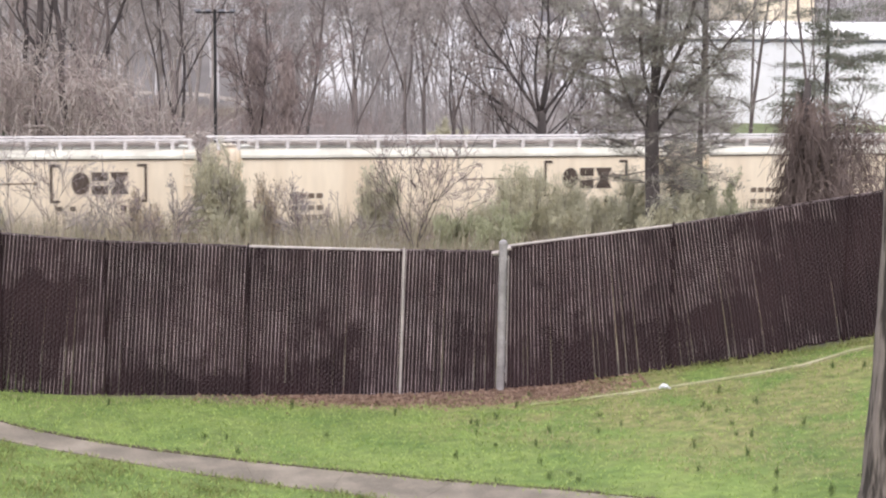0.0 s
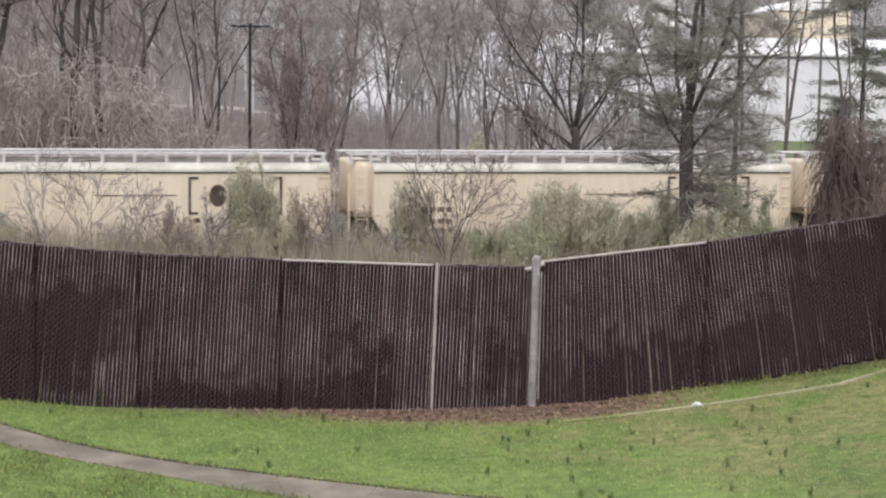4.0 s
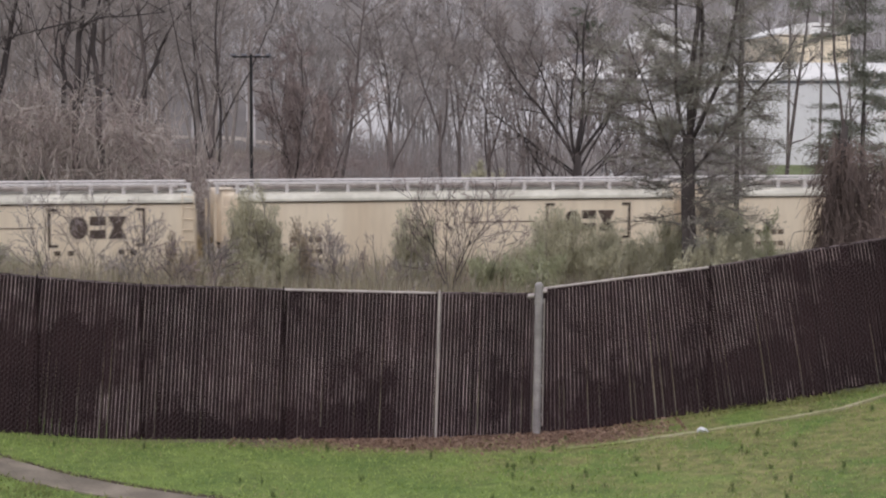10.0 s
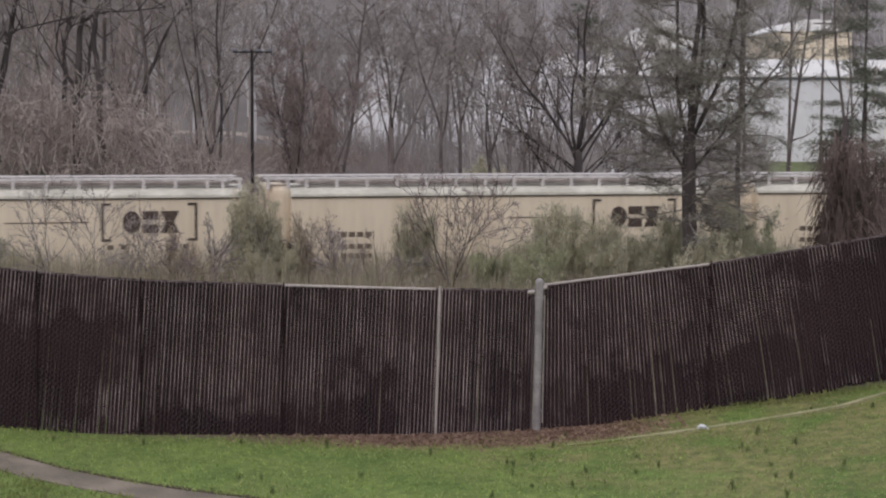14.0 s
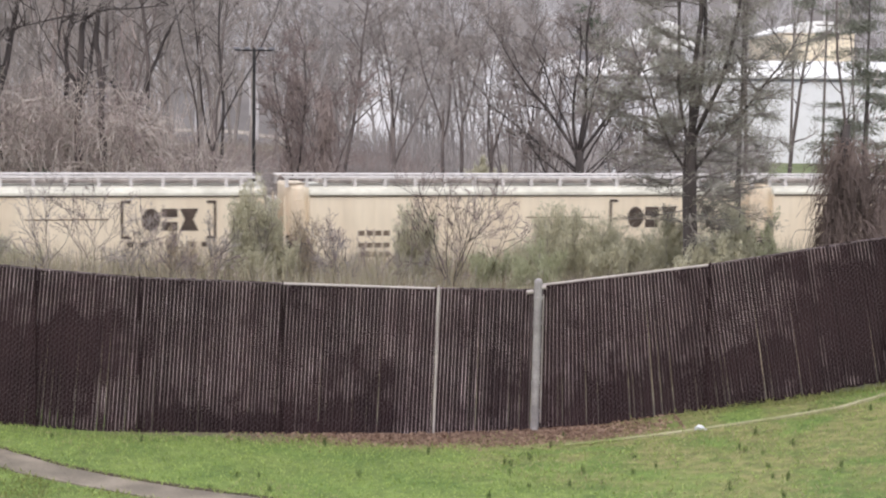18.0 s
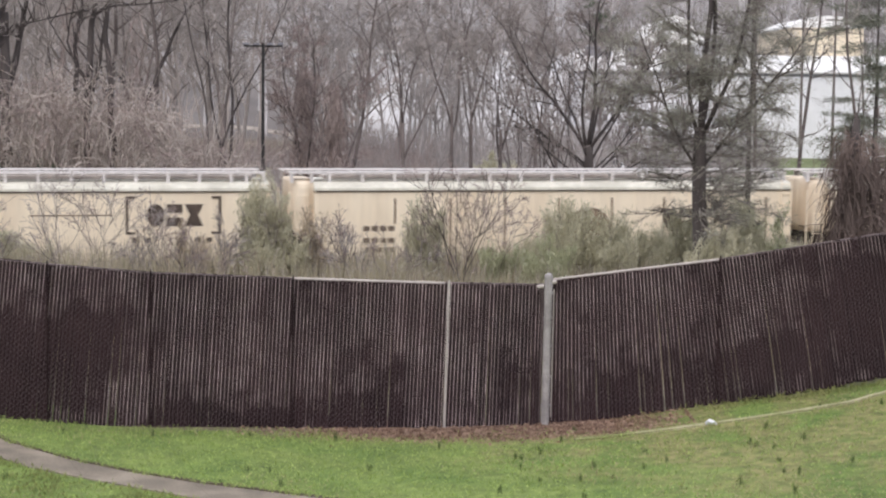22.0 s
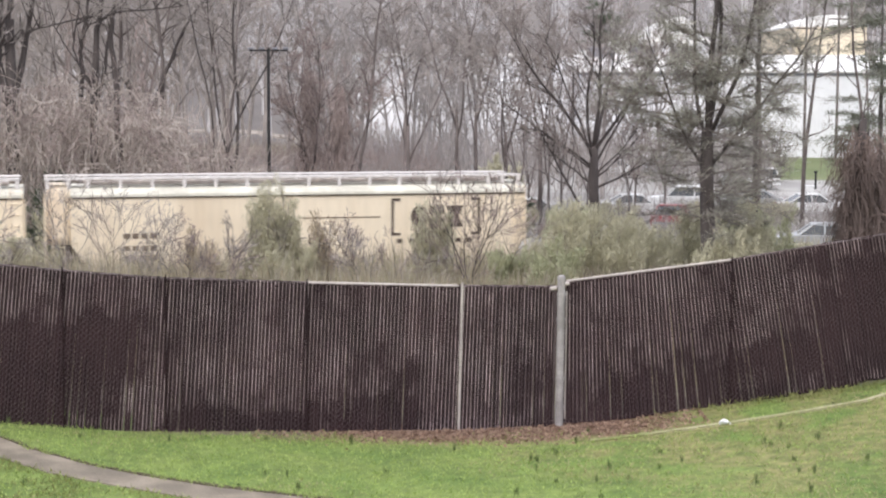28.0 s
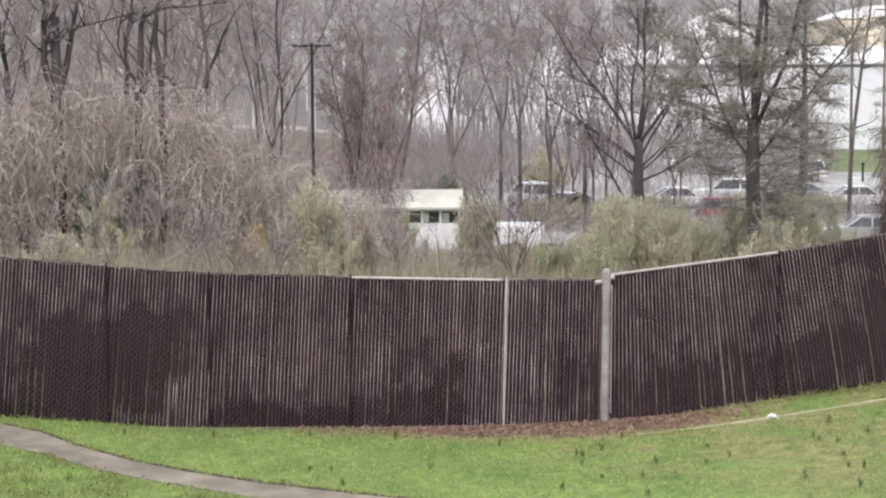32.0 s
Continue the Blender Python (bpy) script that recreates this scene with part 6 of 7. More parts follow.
def off_path(x, y, g):
    px = np.array([p[0] for p in PATH_KEEP])
    py = np.array([p[1] for p in PATH_KEEP])
    mid = np.interp(x, px, py)
    half = np.interp(x, [-9, -6, -5, -3, 3], [0.5, 0.56, 0.5, 0.38, 0.44])
    return (np.abs(y - mid) > half + g.uniform(-0.13, 0.06, len(x))) | (x > 2.4)


def lawn_edge(x, y, g):
    bare = (y > 20.75 + 0.3 * np.sin(x * 2.1) + g.normal(0, 0.12, len(x))) & (x > -3.0) & (x < 3.2)
    bare |= (y > 20.62 + 0.1 * np.sin(x * 3.1) + g.normal(0, 0.07, len(x))) & (x > -4.4) & (x <= -1.8) & (g.random(len(x)) < 0.8)
    bare |= (y > 20.2 + 0.16 * np.sin(x * 4.7) + g.normal(0, 0.1, len(x))) & (x > -1.0) & (x < 1.9) & (g.random(len(x)) < 0.75)
    return off_path(x, y, g) & ~bare


def dry_spots(x, y, g):
    v = np.sin(x * 1.3 + 0.7) * np.sin(y * 2.1 + x * 0.4) + g.normal(0, 0.35, len(x))
    return lawn_edge(x, y, g) & (((x + 0.9 * (y - 18.5) > 0.8) & (x > 0.4) & (v > 0.0)) | ((np.abs(y - 20.35) < 0.3) & (x > -2.2) & (x < 2.0)) | ((np.abs(y - 18.5) < 0.5) & (np.abs(x - 2.6) < 1.3) & (v > -0.2)) | ((np.abs(y - 20.2 - 0.15 * np.sin(x * 2)) < 0.2) & (x > -5.5) & (x <= -1.8) & (v > 0.05)) | ((x <= 0.6) & (v > 0.95)))


scatter_on("grass", "short green spring lawn", "grass", 61, 80000, (-8.5, 9.5, 13.8, 21.35), (0.025, 0.07), BLADE, 0.007, 1.1, lambda x, y, g: lawn_edge(x, y, g) & (g.random(len(x)) < np.interp(x, [0.3, 2.5], [1.0, 0.5])))
scatter_on("dry_grass", "straw-coloured patches in the lawn", "grass", 62, 38000, (-8.5, 9.5, 15.0, 21.2), (0.03, 0.08), STRAW, 0.006, 1.2, dry_spots)
def edge_grass(x, y, g):
    px = np.array([-9.2, -7.6, -6.1, -5.55, -5.0, -4.2, -3.5, -2.7, -1.68, -0.62, 0.46, 1.55, 2.6])
    py = np.array([20.35, 20.2, 19.95, 19.6, 18.98, 18.33, 17.92, 17.58, 17.26, 16.9, 16.48, 15.98, 15.2])
    off = y - np.interp(x, px, py)
    return (off > -0.09 * np.abs(np.sin(x * 9.0) * np.sin(x * 3.7 + 1))) & (off < 0.07)


scatter_on("edge_grass", "longer grass hanging over the walk's edge", "grass", 67, 70000, (-7.0, 2.4, 15.0, 20.3), (0.03, 0.09), BLADE, 0.006, 0.8, edge_grass)


def near_side(x, y, g):
    px = np.array([p[0] for p in PATH_KEEP])
    py = np.array([p[1] for p in PATH_KEEP])
    lump = np.sin(x * 5.3 + 2 * np.sin(y * 3.1)) * np.sin(y * 6.1 + x)
    return (y < np.interp(x, px, py) - 0.36) & (lump + g.normal(0, 0.4, len(x)) > 0.1)


scatter_on("coarse_grass", "coarse olive grass on the near side of the walk", "grass", 68, 34000, (-6.6, 1.6, 14.6, 19.3), (0.03, 0.1), ROUGH_BLADE, 0.007, 0.7, near_side)


def onion_tufts():
    """Dark upright clumps of wild onion standing out of the lawn."""
    g = np.random.default_rng(63)
    x, y = g.uniform(-7, 8, 520), g.uniform(14.5, 20.9, 520)
    keep = lawn_edge(x, y, g) & (g.random(520) < np.where(x > 0.5, 0.3, 0.12))
    x, y = x[keep], y[keep]
    per = 16
    x = np.repeat(x, per) + g.normal(0, 0.014, len(x) * per)
    y = np.repeat(y, per) + g.normal(0, 0.014, len(y) * per)
    n = len(x)
    h = np.repeat(g.uniform(0.05, 0.15, n // per), per) * g.uniform(0.6, 1.1, n)
    z = np.array([ground_z(a, b) for a, b in zip(x, y)])
    c = np.stack([x, y, z + h * 0.5], 1)
    along = np.stack([g.normal(0, 0.16, n), g.normal(0, 0.16, n), np.ones(n)], 1) * (h * 0.5)[:, None]
    a = g.uniform(0, math.tau, n)
    across = np.stack([np.cos(a), np.sin(a), np.zeros(n)], 1) * 0.004
    tagged(new("onion_tufts", quads("onion_tufts", c, along, across, TUFT)), "dark green upright tufts of wild onion in the lawn", "grass", kind="stuff")


onion_tufts()
scatter_on("fence_weeds", "green weeds along the fence foot", "weeds", 64, 2200, (2.2, 9.5, 21.2, 21.55), (0.03, 0.11), ROUGH_BLADE, 0.009, 0.7, lambda x, y, g: g.random(len(x)) < (x - 2.2) / 2.4)


def litter_leaves():
    g = np.random.default_rng(65)
    n = 7000
    x = np.clip(g.normal(0.3, 1.15, n), -2.6, 3.0)
    y = np.minimum(20.98 + 0.02 * x + g.normal(0, 0.3, n), 21.3 + 0.1 * np.clip(x, -2, 2))
    z = np.array([ground_z(a, b) for a, b in zip(x, y)]) + g.uniform(0.004, 0.025, n)
    c = np.stack([x, y, z], 1)
    along = g.normal(0, 1, (n, 3)) * np.array([1, 1, 0.45])
    along /= np.linalg.norm(along, axis=1)[:, None]
    across = np.cross(along, g.normal(0, 1, (n, 3)))
    across /= np.linalg.norm(across, axis=1)[:, None]
    s = g.uniform(0.015, 0.04, n)[:, None]
    tagged(new("leaf_litter", quads("leaf_litter", c, along * s, across * s * 0.6, LEAF_LITTER)), "reddish brown fallen leaves along the fence foot", "leaves", kind="stuff")


litter_leaves()


def near_tree():
    """The furrowed trunk that stands close by at the edge of the lawn."""
    rng = random.Random(3)
    tree = thing("tree", pose(4.22, 14.6, ground_z(4.22, 14.6) - 0.05), "rough furrowed grey-brown tree trunk on the lawn", "tree")
    mb = Mesher()
    pts = [Vector((0.0, 0, 0)), Vector((0.01, 0, 0.25)), Vector((0.02, 0, 0.7)), Vector((0.05, 0, 1.4)), Vector((0.08, 0, 2.4)), Vector((0.1, 0.05, 4.0)), Vector((0.2, 0.1, 6.0)), Vector((0.1, 0.1, 8.0))]
    line, rads = [], []
    for k in range(len(pts) - 1):
        n = 16 if pts[k].z < 2.6 else 6
        for q in range(n):
            line.append(pts[k].lerp(pts[k + 1], q / n))
            rads.append((0.21, 0.175, 0.16, 0.15, 0.14, 0.13, 0.1, 0.05)[k] * (1 - q / n) + (0.21, 0.175, 0.16, 0.15, 0.14, 0.13, 0.1, 0.05)[k + 1] * q / n)
    sides = 64
    mb.tube(line, rads, sides)
    for k in range(len(line) * sides):
        x, y, z = mb.v[k]
        c = line[k // sides]
        a = math.atan2(y - c.y, x - c.x)
        ridge = noise.noise((math.cos(a) * 5.5, math.sin(a) * 5.5, z * 1.6)) + 0.5 * noise.noise((math.cos(a) * 13, math.sin(a) * 13, z * 4.0))
        d = 1 + 0.13 * max(ridge, -0.55)
        mb.v[k] = (c.x + (x - c.x) * d, c.y + (y - c.y) * d, z)
    part("trunk", mb, NEAR_BARK, tree, smooth=True)
    limb, tw = Mesher(), Mesher()
    for k in range(7):
        a = rng.uniform(0, math.tau)
        branching(limb, tw, rng, Vector((0.15, 0.08, rng.uniform(4.8, 7.6))), Vector((math.cos(a), math.sin(a), 0.9)).normalized(), 2.2, 0.05, 1, [None, (5, 0.13, 6, 0.5, 36, 0.3), (4, 0.2, 5, 0.55, 36, 0.3), (3, 0.28, 0, 0.5, 35, 0.25)])
    part("branches", tw if tw.v else limb, TWIG, tree, "bare upper branches")
    if limb.v and tw.v:
        part("limbs", limb, BARK, tree)


near_tree()


# ---- buildings, pole and vehicles beyond the railway ----
def build_block(name, x0, x1, y0, y1, z0, z1, wall, label, band=None, roof_rise=0.0, roof_mat=None, ribs=0.0, flat=0.12, roof_axis="x"):
    """A large shed: walls with upright cladding ribs, a coloured band, a low roof with overhang."""
    b = thing(name, Matrix.Identity(4), label, "building")
    mb = Mesher()
    mb.box(x0, x1, y0, y1, z0, z1)
    part("wall", mb, wall, b)
    if ribs:
        n = int((x1 - x0) / ribs)
        mb = Mesher()
        for k in range(n + 1):
            x = x0 + (x1 - x0) * k / n
            mb.box(x - 0.06, x + 0.06, y0 - 0.07, y0 - 0.004, z0, z1 - 0.05)
        rib = part("cladding_ribs", mb, wall, b)
        rib["kind"] = "stuff"
    if band:
        mb = Mesher()
        mb.box(x0, x1, y0 - 0.11, y0 - 0.075, band[0], band[1])
        part("band", mb, GREY_BAND, b, "grey band along the wall")
    mb = Mesher()
    if roof_rise:
        if roof_axis == "x":
            m = (x0 + x1) / 2
            mb.extrude([(x0 - 0.4, z1), (x1 + 0.4, z1), (x1 + 0.4, z1 + 0.25), (m + (x1 - x0) * flat, z1 + roof_rise * 0.93), (m, z1 + roof_rise), (m - (x1 - x0) * flat, z1 + roof_rise * 0.93), (x0 - 0.4, z1 + 0.25)], y0 - 0.4, y1, "y")
        else:
            m = (y0 + y1) / 2
            mb.extrude([(y0 - 0.4, z1), (y1 + 0.4, z1), (y1 + 0.4, z1 + 0.15), (m, z1 + roof_rise), (y0 - 0.4, z1 + 0.15)], x0 - 0.3, x1 + 0.3, "x")
    else:
        mb.box(x0 - 0.2, x1 + 0.2, y0 - 0.2, y1, z1, z1 + 0.35)
    part("roof", mb, roof_mat or WHITE_ROOF, b)
    return b


def buildings():
    build_block("warehouse", 13.6, 92, 190, 240, -4.2, 6.45, WHITE_WALL, "long white metal warehouse with a grey eave band", (6.1, 6.4), ribs=1.2, roof_rise=2.5, roof_axis="y")
    for x in (16.6, 21.6, 26.8):
        unit = thing("roof_unit", pose(x + 1, 211.5, 8.45), "dark rooftop ventilation unit on the warehouse", "ventilation unit", "rooftop units")
        mb = Mesher()
        mb.soft_box(-1.6, 1.6, -1, 1, 0, 1.3, 0.08)
        part("casing", mb, GREY_BAND, unit)
        mb = Mesher()
        mb.soft_box(-0.9, 0.9, -0.7, 0.7, 1.3, 1.6, 0.05)
        part("cowl", mb, COAMING, unit)
    build_block("warehouse", -12.6, 13.2, 201, 240, -3.5, 8.4, WHITE_WALL, "white metal warehouse half hidden by bare trees", None, ribs=1.2)
    build_block("arched_hall", 26.8, 35.2, 242, 275, 0, 11.0, WHITE_WALL, "white hall with a rounded roof", None, roof_rise=4.0, ribs=0)
    build_block("low_hall", 17.5, 28, 241, 255, 0, 9.6, WHITE_WALL, "white hall with a shallow rounded roof", None, roof_rise=2.0)
    build_block("tan_building", 47.6, 57.6, 242, 270, 0, 13.5, TAN_WALL, "tan metal building with a white gabled roof", None, roof_rise=1.7, flat=0.2)
    build_block("far_house", -58.2, -54.6, 330, 338, 6.5, 12.8, WHITE_WALL, "pale house glimpsed through bare trees", None, roof_rise=1.2)


buildings()


def far_road():
    """A pale gravel road winding out of the lot and along the foot of the hill."""
    line = [(-95, 266), (-60, 263), (-33, 258), (-21, 242), (-13, 208), (-8, 186), (-1, 178), (6, 174)]
    mb = Mesher()
    for k in range(len(line) - 1):
        for i in range(8):
            f = i / 8
            x, y = line[k][0] * (1 - f) + line[k + 1][0] * f, line[k][1] * (1 - f) + line[k + 1][1] * f
            dx, dy = line[k + 1][0] - line[k][0], line[k + 1][1] - line[k][1]
            d = math.hypot(dx, dy)
            for side in (-1.5, 1.5):
                px, py = x - dy / d * side, y + dx / d * side
                mb.v.append((px, py, ground_z(px, py) + 0.15))
                mb.v.append((px - dy / d * side * 0.2, py + dx / d * side * 0.2, ground_z(px, py) - 0.6))
    for k in range(len(mb.v) // 4 - 1):
        a, b2 = 4 * k, 4 * k + 4
        mb.face((a, b2, b2 + 2, a + 2))
        mb.face((a + 1, b2 + 1, b2, a))
        mb.face((a + 2, b2 + 2, b2 + 3, a + 3))
    tagged(new("road", mb.mesh("road", PALE_GRAVEL)), "pale gravel road along the foot of the hill", "road", kind="structure")


far_road()


def lot_posts():
    """A dark marker post on the grass and a white utility box at the edge of the lot."""
    post = thing("marker_post", pose(29.6, 141.0, ground_z(29.6, 141)), "slim dark marker post standing on the grass", "post")
    mb = Mesher()
    mb.rod((0, 0, -0.2), (0, 0, 1.35), 0.09, 8)
    part("shaft", mb, RUBBER, post)
    mb = Mesher()
    mb.soft_box(-0.13, 0.13, -0.1, 0.1, 1.35, 1.5, 0.02)
    part("cap", mb, RUBBER, post)
    box = thing("utility_box", pose(26.5, 129.0, ground_z(26.5, 129)), "white utility box at the edge of the car park", "utility box")
    mb = Mesher()
    mb.soft_box(-0.4, 0.4, -0.3, 0.3, 0, 1.0, 0.03)
    part("cabinet", mb, WHITE, box)
    mb = Mesher()
    mb.soft_box(-0.44, 0.44, -0.34, 0.34, 1.0, 1.08, 0.02)
    part("lid", mb, WHITE, box)


lot_posts()


def build_shed():
    """A low white modular office: pale sheet roof, a strip of windows in its shade, white lower wall."""
    x0, x1, deep = -5.9, 1.6, 3.4
    g0 = ground_z(-3.8, 84) - 0.1
    shed = thing("modular_office", pose(-3.8, 84.0, g0), "low white modular office with a pale metal roof", "portable building")
    sill, head = -2.52 - g0, -1.95 - g0
    mb = Mesher()
    mb.box(x0, x1, 0, deep, 0, sill)
    part("lower_wall", mb, WHITE, shed)
    mb = Mesher()
    mb.box(x0, x1, 0, deep, head, head + 0.14)
    part("upper_wall", mb, WHITE, shed)
    mb = Mesher()
    mb.box(x0 + 0.05, x1 - 0.05, 0.06, deep - 0.05, sill, head)
    part("window_strip", mb, GREEN_GLASS, shed, "green-tinted window strip")
    for k in range(0, 14, 2):
        mb = Mesher()
        x = x0 + (x1 - x0) * k / 14
        mb.soft_box(x + 0.2, x + 0.52 + 0.06 * (k % 3), 0.045, 0.058, sill + 0.02, head - 0.06, 0.003)
        part("blind", mb, BLIND, shed, "pale green window blind")
    for k in range(9):
        mb = Mesher()
        x = x0 + (x1 - x0 - 0.12) * k / 8
        mb.box(x, x + 0.12, 0.0, 0.05, sill + 0.002, head - 0.002)
        part("mullion", mb, WHITE, shed)
    eave = head + 0.14
    mb = Mesher()
    mb.extrude([(-0.45, eave), (deep + 0.45, eave), (deep + 0.45, eave + 0.1), (1.7, eave + 0.85), (-0.45, eave + 0.1)], x0 - 0.25, x1 + 0.1, "x")
    roof = part("roof", mb, CREAM_ROOF, shed)
    mb = Mesher()
    n = int((x1 - x0) / 0.6)
    for k in range(n + 1):
        x = x0 - 0.2 + (x1 - x0 + 0.22) * k / n
        mb.extrude([(-0.45, eave + 0.104), (1.7, eave + 0.854), (1.7, eave + 0.884), (-0.45, eave + 0.134)], x, x + 0.04, "x")
    part("roof_seams", mb, CREAM_ROOF, roof)


build_shed()


def build_trailer():
    """A white cargo trailer on two wheels, parked beside the office."""
    x, y = 0.56, 81.6
    z = ground_z(x, y)
    t = thing("cargo_trailer", pose(x, y, z), "small white cargo trailer beside the office", "trailer")
    mb = Mesher()
    mb.soft_box(-1.36, 1.36, 0, 1.7, 0.28, -2.42 - z, 0.08)
    part("box_body", mb, WHITE, t)
    for bx in (-1.25, 0.0, 1.21):
        mb = Mesher()
        mb.box(bx, bx + 0.05, -0.025, -0.003, 0.36, -2.5 - z)
        part("trim_strip", mb, GREY_BAND, t)
    mb = Mesher()
    mb.rod((1.3, 0.8, 0.4), (2.3, 0.8, 0.4), 0.05, 8)
    part("tow_bar", mb, UNDER, t)
    for yy in (-0.12, 1.82):
        mb = Mesher()
        mb.rod((0, yy - 0.08, 0.33), (0, yy + 0.08, 0.33), 0.33, 16)
        part("wheel", mb, RUBBER, t)


build_trailer()


def build_pole():
    z = ground_z(-8.59, 76)
    p = thing("floodlight_pole", pose(-8.59, 76, z), "tall dark floodlight pole with a cross arm", "lamp post")
    h = 6.19 - z
    mb = Mesher()
    mb.tube([Vector((0, 0, 0)), Vector((0, 0, h * 0.5)), Vector((0, 0, h))], [0.085, 0.075, 0.065], 10)
    part("mast", mb, POLE, p)
    mb = Mesher()
    mb.soft_box(-0.85, 0.85, -0.04, 0.04, h - 0.16, h - 0.09, 0.015)
    part("cross_arm", mb, POLE, p)
    for x in (-0.78, -0.3, 0.3, 0.78):
        mb = Mesher()
        mb.soft_box(x - 0.13, x + 0.13, -0.12, 0.09, h - 0.088, h + 0.01, 0.02)
        part("lamp_head", mb, GREY_BAND, p)


build_pole()


def utility_pole(x, y, top):
    z = ground_z(x, y)
    p = thing("utility_pole", pose(x, y, z), "thin grey utility pole with a cross arm", "utility pole")
    mb = Mesher()
    mb.tube([Vector((0, 0, 0)), Vector((0, 0, top - z))], [0.16, 0.11], 8)
    part("mast", mb, BARK, p)
    mb = Mesher()
    mb.soft_box(-1.1, 1.1, -0.06, 0.06, top - z - 1.3, top - z - 1.15, 0.02)
    part("cross_arm", mb, BARK, p)


utility_pole(41.0, 185.0, 13.4)
utility_pole(36.5, 180.0, 12.2)

SHAPES = {
    # outlines from the side: x along the car, z up; body and glasshouse
    "sedan": ([(-2.25, 0.35), (2.25, 0.35), (2.3, 0.6), (2.2, 0.78), (1.1, 0.92), (-1.45, 0.95), (-2.2, 0.92), (-2.3, 0.6)], [(1.05, 0.9), (0.35, 1.4), (-0.9, 1.42), (-1.7, 0.94)], 0.9, 0.33),
    "suv": ([(-2.3, 0.42), (2.3, 0.42), (2.36, 0.75), (2.25, 1.0), (1.15, 1.1), (-2.2, 1.12), (-2.36, 0.8)], [(1.1, 1.08), (0.5, 1.68), (-2.0, 1.72), (-2.22, 1.1)], 0.95, 0.37),
    "van": ([(-2.8, 0.4), (2.7, 0.4), (2.78, 0.8), (2.6, 1.15), (1.9, 1.3), (-2.78, 1.32), (-2.85, 0.8)], [(1.88, 1.28), (1.2, 2.15), (-2.6, 2.2), (-2.78, 1.3)], 1.0, 0.37),
}


def vehicle(kind, x, y, turn, paint, label, lift=0.0):
    body_line, cabin, half, wr = SHAPES[kind]
    z = ground_z(x, y)
    v = thing("car" if kind != "van" else "van", pose(x, y, z + lift, 0, 0, turn), label, "car" if kind != "van" else "van", "parked vehicles")
    mb = Mesher()
    n = len(body_line)
    for w, s in ((-half, 0.92), (-half * 0.97, 1.0), (half * 0.97, 1.0), (half, 0.92)):
        cz = 0.65
        for px, pz in body_line:
            mb.v.append((px * (0.985 if s < 1 else 1), w, cz + (pz - cz) * s))
    for r in range(3):
        for k in range(n):
            j = (k + 1) % n
            mb.face((r * n + k, r * n + j, (r + 1) * n + j, (r + 1) * n + k))
    mb.face(tuple(range(n))[::-1])
    mb.face(tuple(3 * n + k for k in range(n)))
    part("body", mb, paint, v)
    inset = half - 0.2
    mb = Mesher()
    m = len(cabin)
    for w, top in ((-1, 0), (1, 0)):
        for k, (px, pz) in enumerate(cabin):
            mb.v.append((px, w * (half - (0.05 if k in (0, m - 1) else 0.2)), pz))
    for k in range(m):
        j = (k + 1) % m
        mb.face((k, j, m + j, m + k))
    mb.face(tuple(range(m))[::-1])
    mb.face(tuple(m + k for k in range(m)))
    part("glasshouse", mb, GLASS, v, "dark tinted windows")
    mb = Mesher()
    (ax, az), (bx, bz) = cabin[1], cabin[2]
    mb.soft_box(bx - 0.05, ax + 0.05, -inset - 0.02, inset + 0.02, min(az, bz) - 0.02, max(az, bz) + 0.05, 0.03)
    part("roof_panel", mb, paint, v)
    if kind == "van":
        for w in (-1, 1):
            mb = Mesher()
            mb.extrude([(w * (half - 0.045), 1.3), (w * (half - 0.19), 2.17), (w * (half - 0.24), 2.17), (w * (half - 0.1), 1.3)], -2.7, 0.7, "x")
            part("cargo_side", mb, paint, v, "blank cargo side panel")
    for k, (px, pz) in enumerate(((cabin[0][0], cabin[0][1]), (cabin[3][0], cabin[3][1]))):
        top = cabin[1] if k == 0 else cabin[2]
        for w in (-1, 1):
            mb = Mesher()
            mb.rod((px, w * (half - 0.05), pz), (top[0], w * (half - 0.19), top[1]), 0.045, 6)
            part("pillar", mb, paint, v)
    for w in (-1, 1):
        mb = Mesher()
        mx = (cabin[1][0] + cabin[2][0]) / 2
        mb.rod((mx, w * (half - 0.04), cabin[0][1]), (mx, w * (half - 0.18), cabin[1][1]), 0.05, 6)
        part("pillar", mb, paint, v)
        for px in (1.4, -1.4):
            mb = Mesher()
            mb.tube([Vector((px, w * (half - 0.2), wr)), Vector((px, w * (half - 0.02), wr)), Vector((px, w * (half + 0.01), wr))], [wr, wr, wr * 0.92], 16)
            wheel = part("wheel", mb, RUBBER, v)
            mb = Mesher()
            mb.rod((px, w * (half + 0.005), wr), (px, w * (half + 0.02), wr), wr * 0.6, 12)
            part("rim", mb, SILVER, wheel)
        mb = Mesher()
        xe = body_line[2][0]
        mb.soft_box(xe - 0.2, xe + 0.015, w * half * 0.72 - 0.16, w * half * 0.72 + 0.16, 0.66, 0.8, 0.02)
        part("headlight", mb, WHITE, v)
        mb = Mesher()
        mb.soft_box(-xe - 0.012, -xe + 0.15, w * half * 0.75 - 0.12, w * half * 0.75 + 0.12, 0.72, 0.88, 0.02)
        part("tail_light", mb, RED, v)
    for xe in (1, -1):
        mb = Mesher()
        e = body_line[1][0] + 0.05
        mb.soft_box(min(xe * (e - 0.2), xe * (e + 0.06)), max(xe * (e - 0.2), xe * (e + 0.06)), -half * 0.9, half * 0.9, 0.38, 0.56, 0.03)
        part("bumper", mb, GREY_BAND if paint is RED else paint, v)
    return v


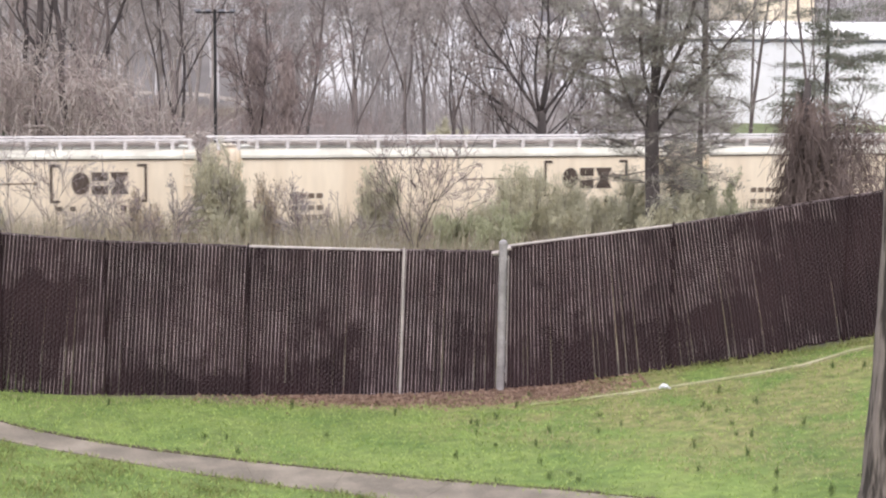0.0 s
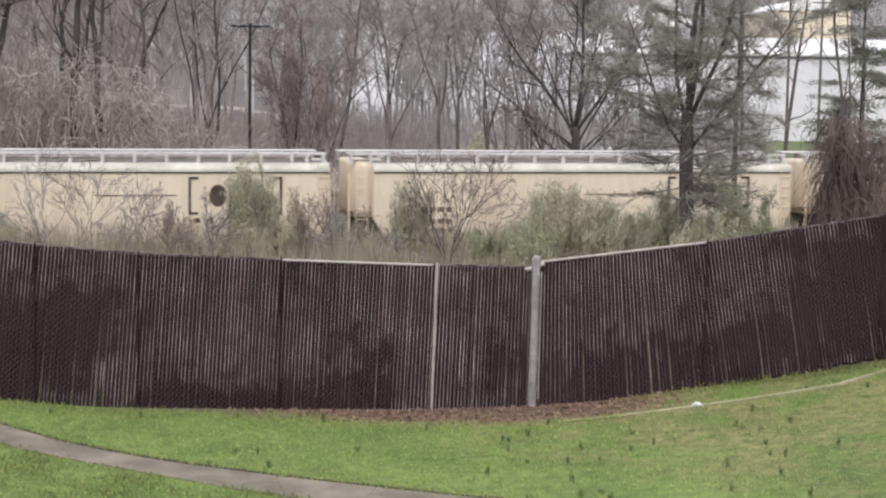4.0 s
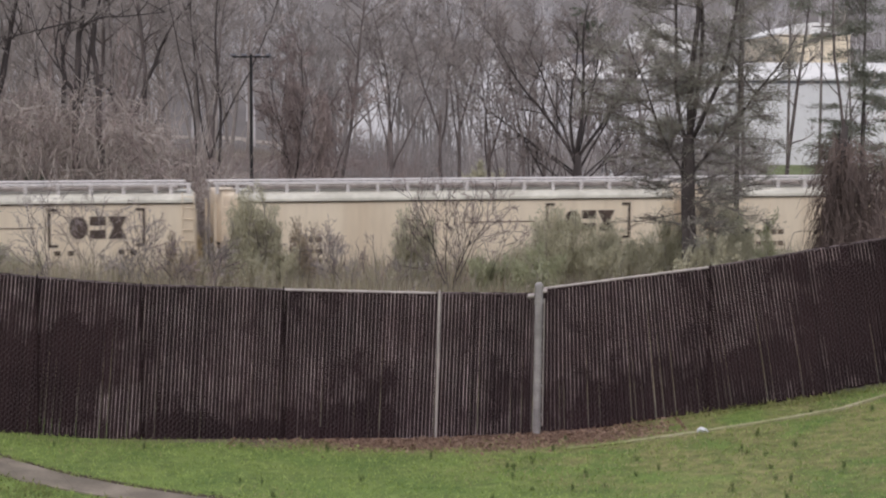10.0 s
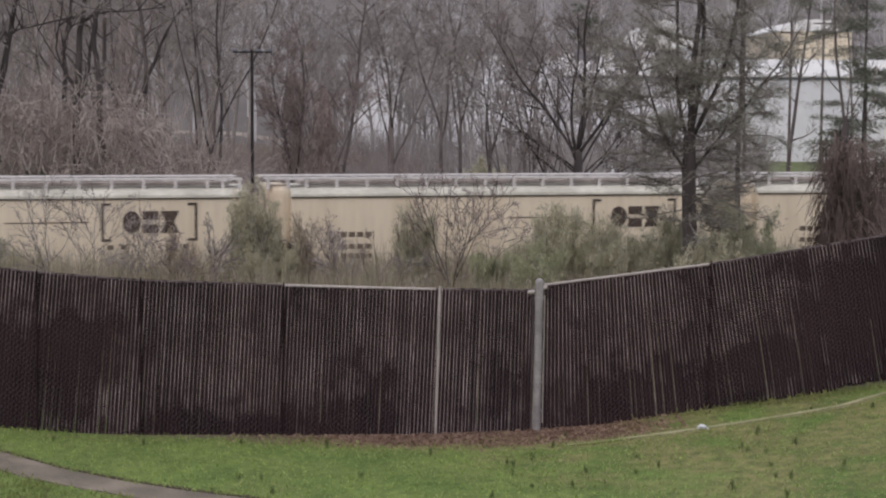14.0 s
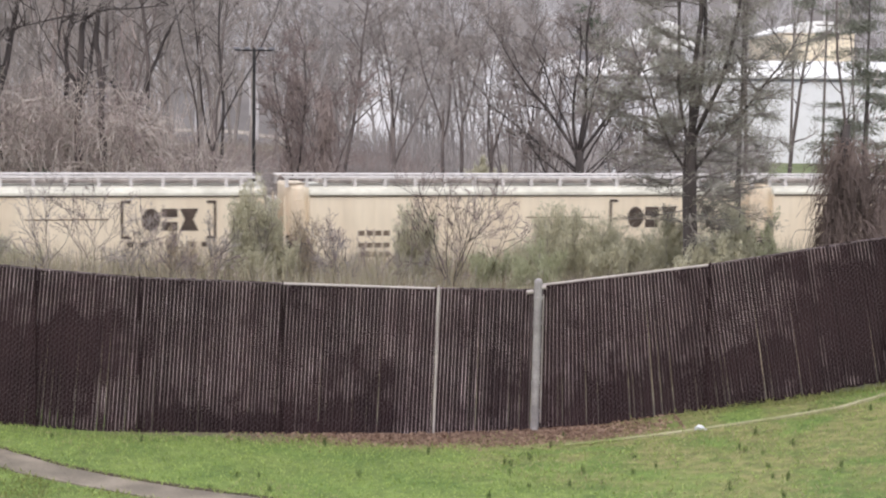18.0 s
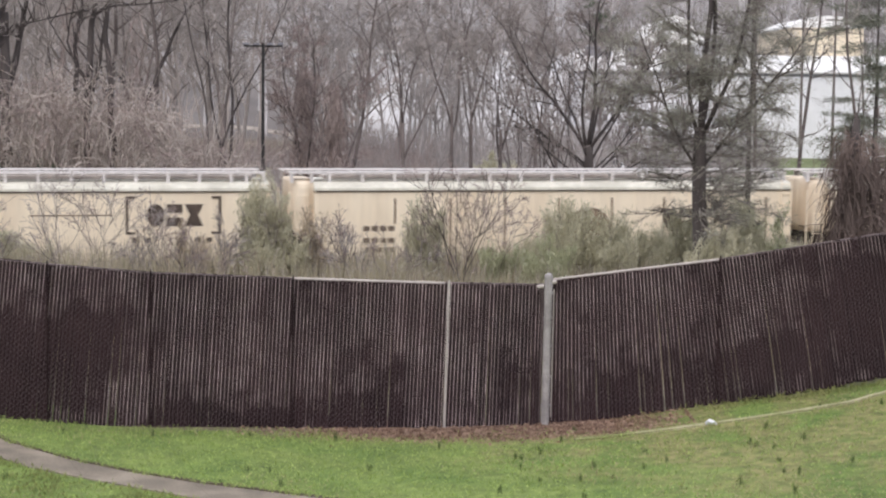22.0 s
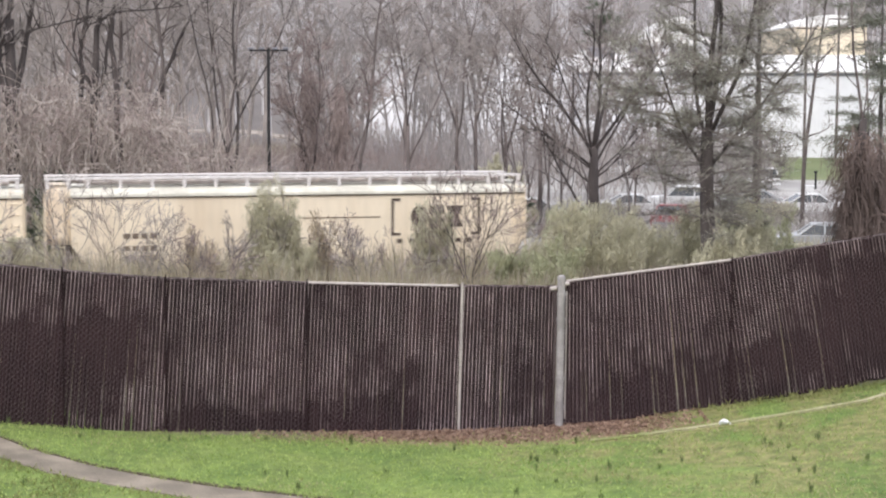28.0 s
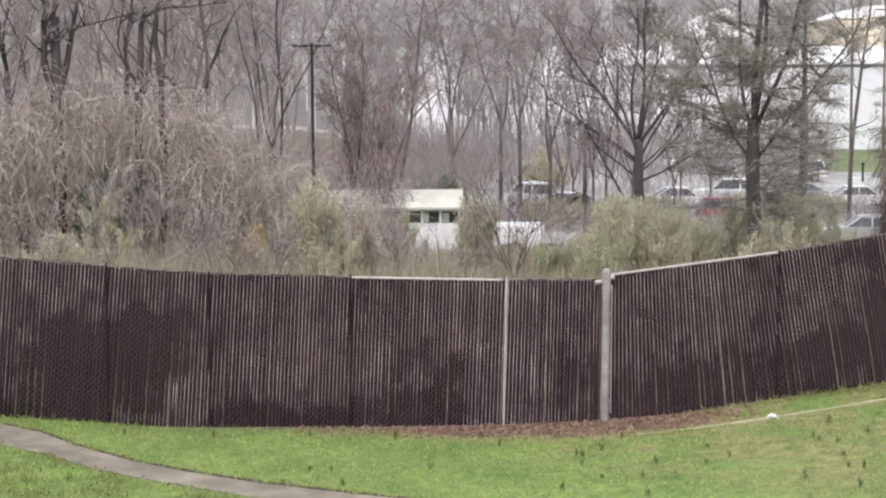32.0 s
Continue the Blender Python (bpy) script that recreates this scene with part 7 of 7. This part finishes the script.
vehicle("sedan", 18.1, 85.5, 172, SILVER, "silver sedan parked beyond the railway")
vehicle("sedan", 23.2, 111.5, 5, WHITE, "white sedan parked in the lot")
vehicle("suv", 24.0, 140.0, 175, WHITE, "white sport utility car parked at the back of the lot")
vehicle("sedan", 4.5, 108.5, 35, WHITE, "white sedan parked at an angle")
vehicle("suv", 1.8, 112.0, 112, WHITE, "white sport utility car with dark windscreen parked at an angle")
vehicle("sedan", 12.6, 100.0, 72, RED, "dark red car parked among shrubs")
vehicle("sedan", 11.6, 112.0, 4, WHITE, "white sedan parked behind shrubs")
vehicle("suv", 15.0, 114.0, 175, WHITE, "white sport utility car parked behind shrubs")
vehicle("sedan", 20.3, 118.0, 172, SILVER, "silver sedan parked behind the pine")
for k in range(2):
    vehicle("sedan", 14.5 + 4.4 * k, 156.0 + 0.6 * k, 8, (WHITE, SILVER)[k % 2], "pale car in a far row of the lot")


def small_litter():
    """A scrap of white litter in the grass by the edging."""
    x, y = 3.16, 20.34
    mb = Mesher()
    rng = random.Random(4)
    mb.tube([Vector((-0.06, 0, 0.03)), Vector((-0.02, 0.01, 0.05)), Vector((0.03, 0, 0.045)), Vector((0.07, 0.01, 0.02))], [0.015, 0.033, 0.03, 0.01], 8)
    for k in range(len(mb.v)):
        a = mb.v[k]
        mb.v[k] = tuple(c + rng.uniform(-0.008, 0.008) for c in a)
    solid("litter", mb, LITTER, "crumpled white litter on the lawn", "litter", m=pose(x, y, ground_z(x, y)))


small_litter()


def grime_board():
    """A long dark board added in place of grime on the slats' foot, low at one end, pale dots along its top."""
    board = thing("board", pose(-2.0, 21.06, ground_z(-2.0, 21.0) - 0.03, -5, 0, 1.5), "dark board standing in for grime at the fence foot", "board")
    mb = Mesher()
    mb.extrude([(-0.72, 0.0), (0.85, 0.0), (0.83, 0.09), (0.55, 0.16), (0.18, 0.245), (-0.1, 0.262), (-0.5, 0.27), (-0.66, 0.235)], -0.01, 0.01, "y")
    part("plank", mb, GRIME_DARK, board)
    rng = random.Random(77)
    for k in range(11):
        x = -0.52 + 0.06 * k + rng.uniform(-0.015, 0.015)
        mb = Mesher()
        mb.soft_box(x, x + 0.014, -0.013, 0.005, 0.262, 0.276 + rng.uniform(0, 0.012), 0.002)
        part("edge_dot", mb, BARK, board, "pale dot on the top edge")


grime_board()


# ---- what moves ----
def motions():
    for k, car in enumerate(TRAIN):
        walk(car, [(t, car_pose(k, gone)) for t, gone in ROLLED])


motions()
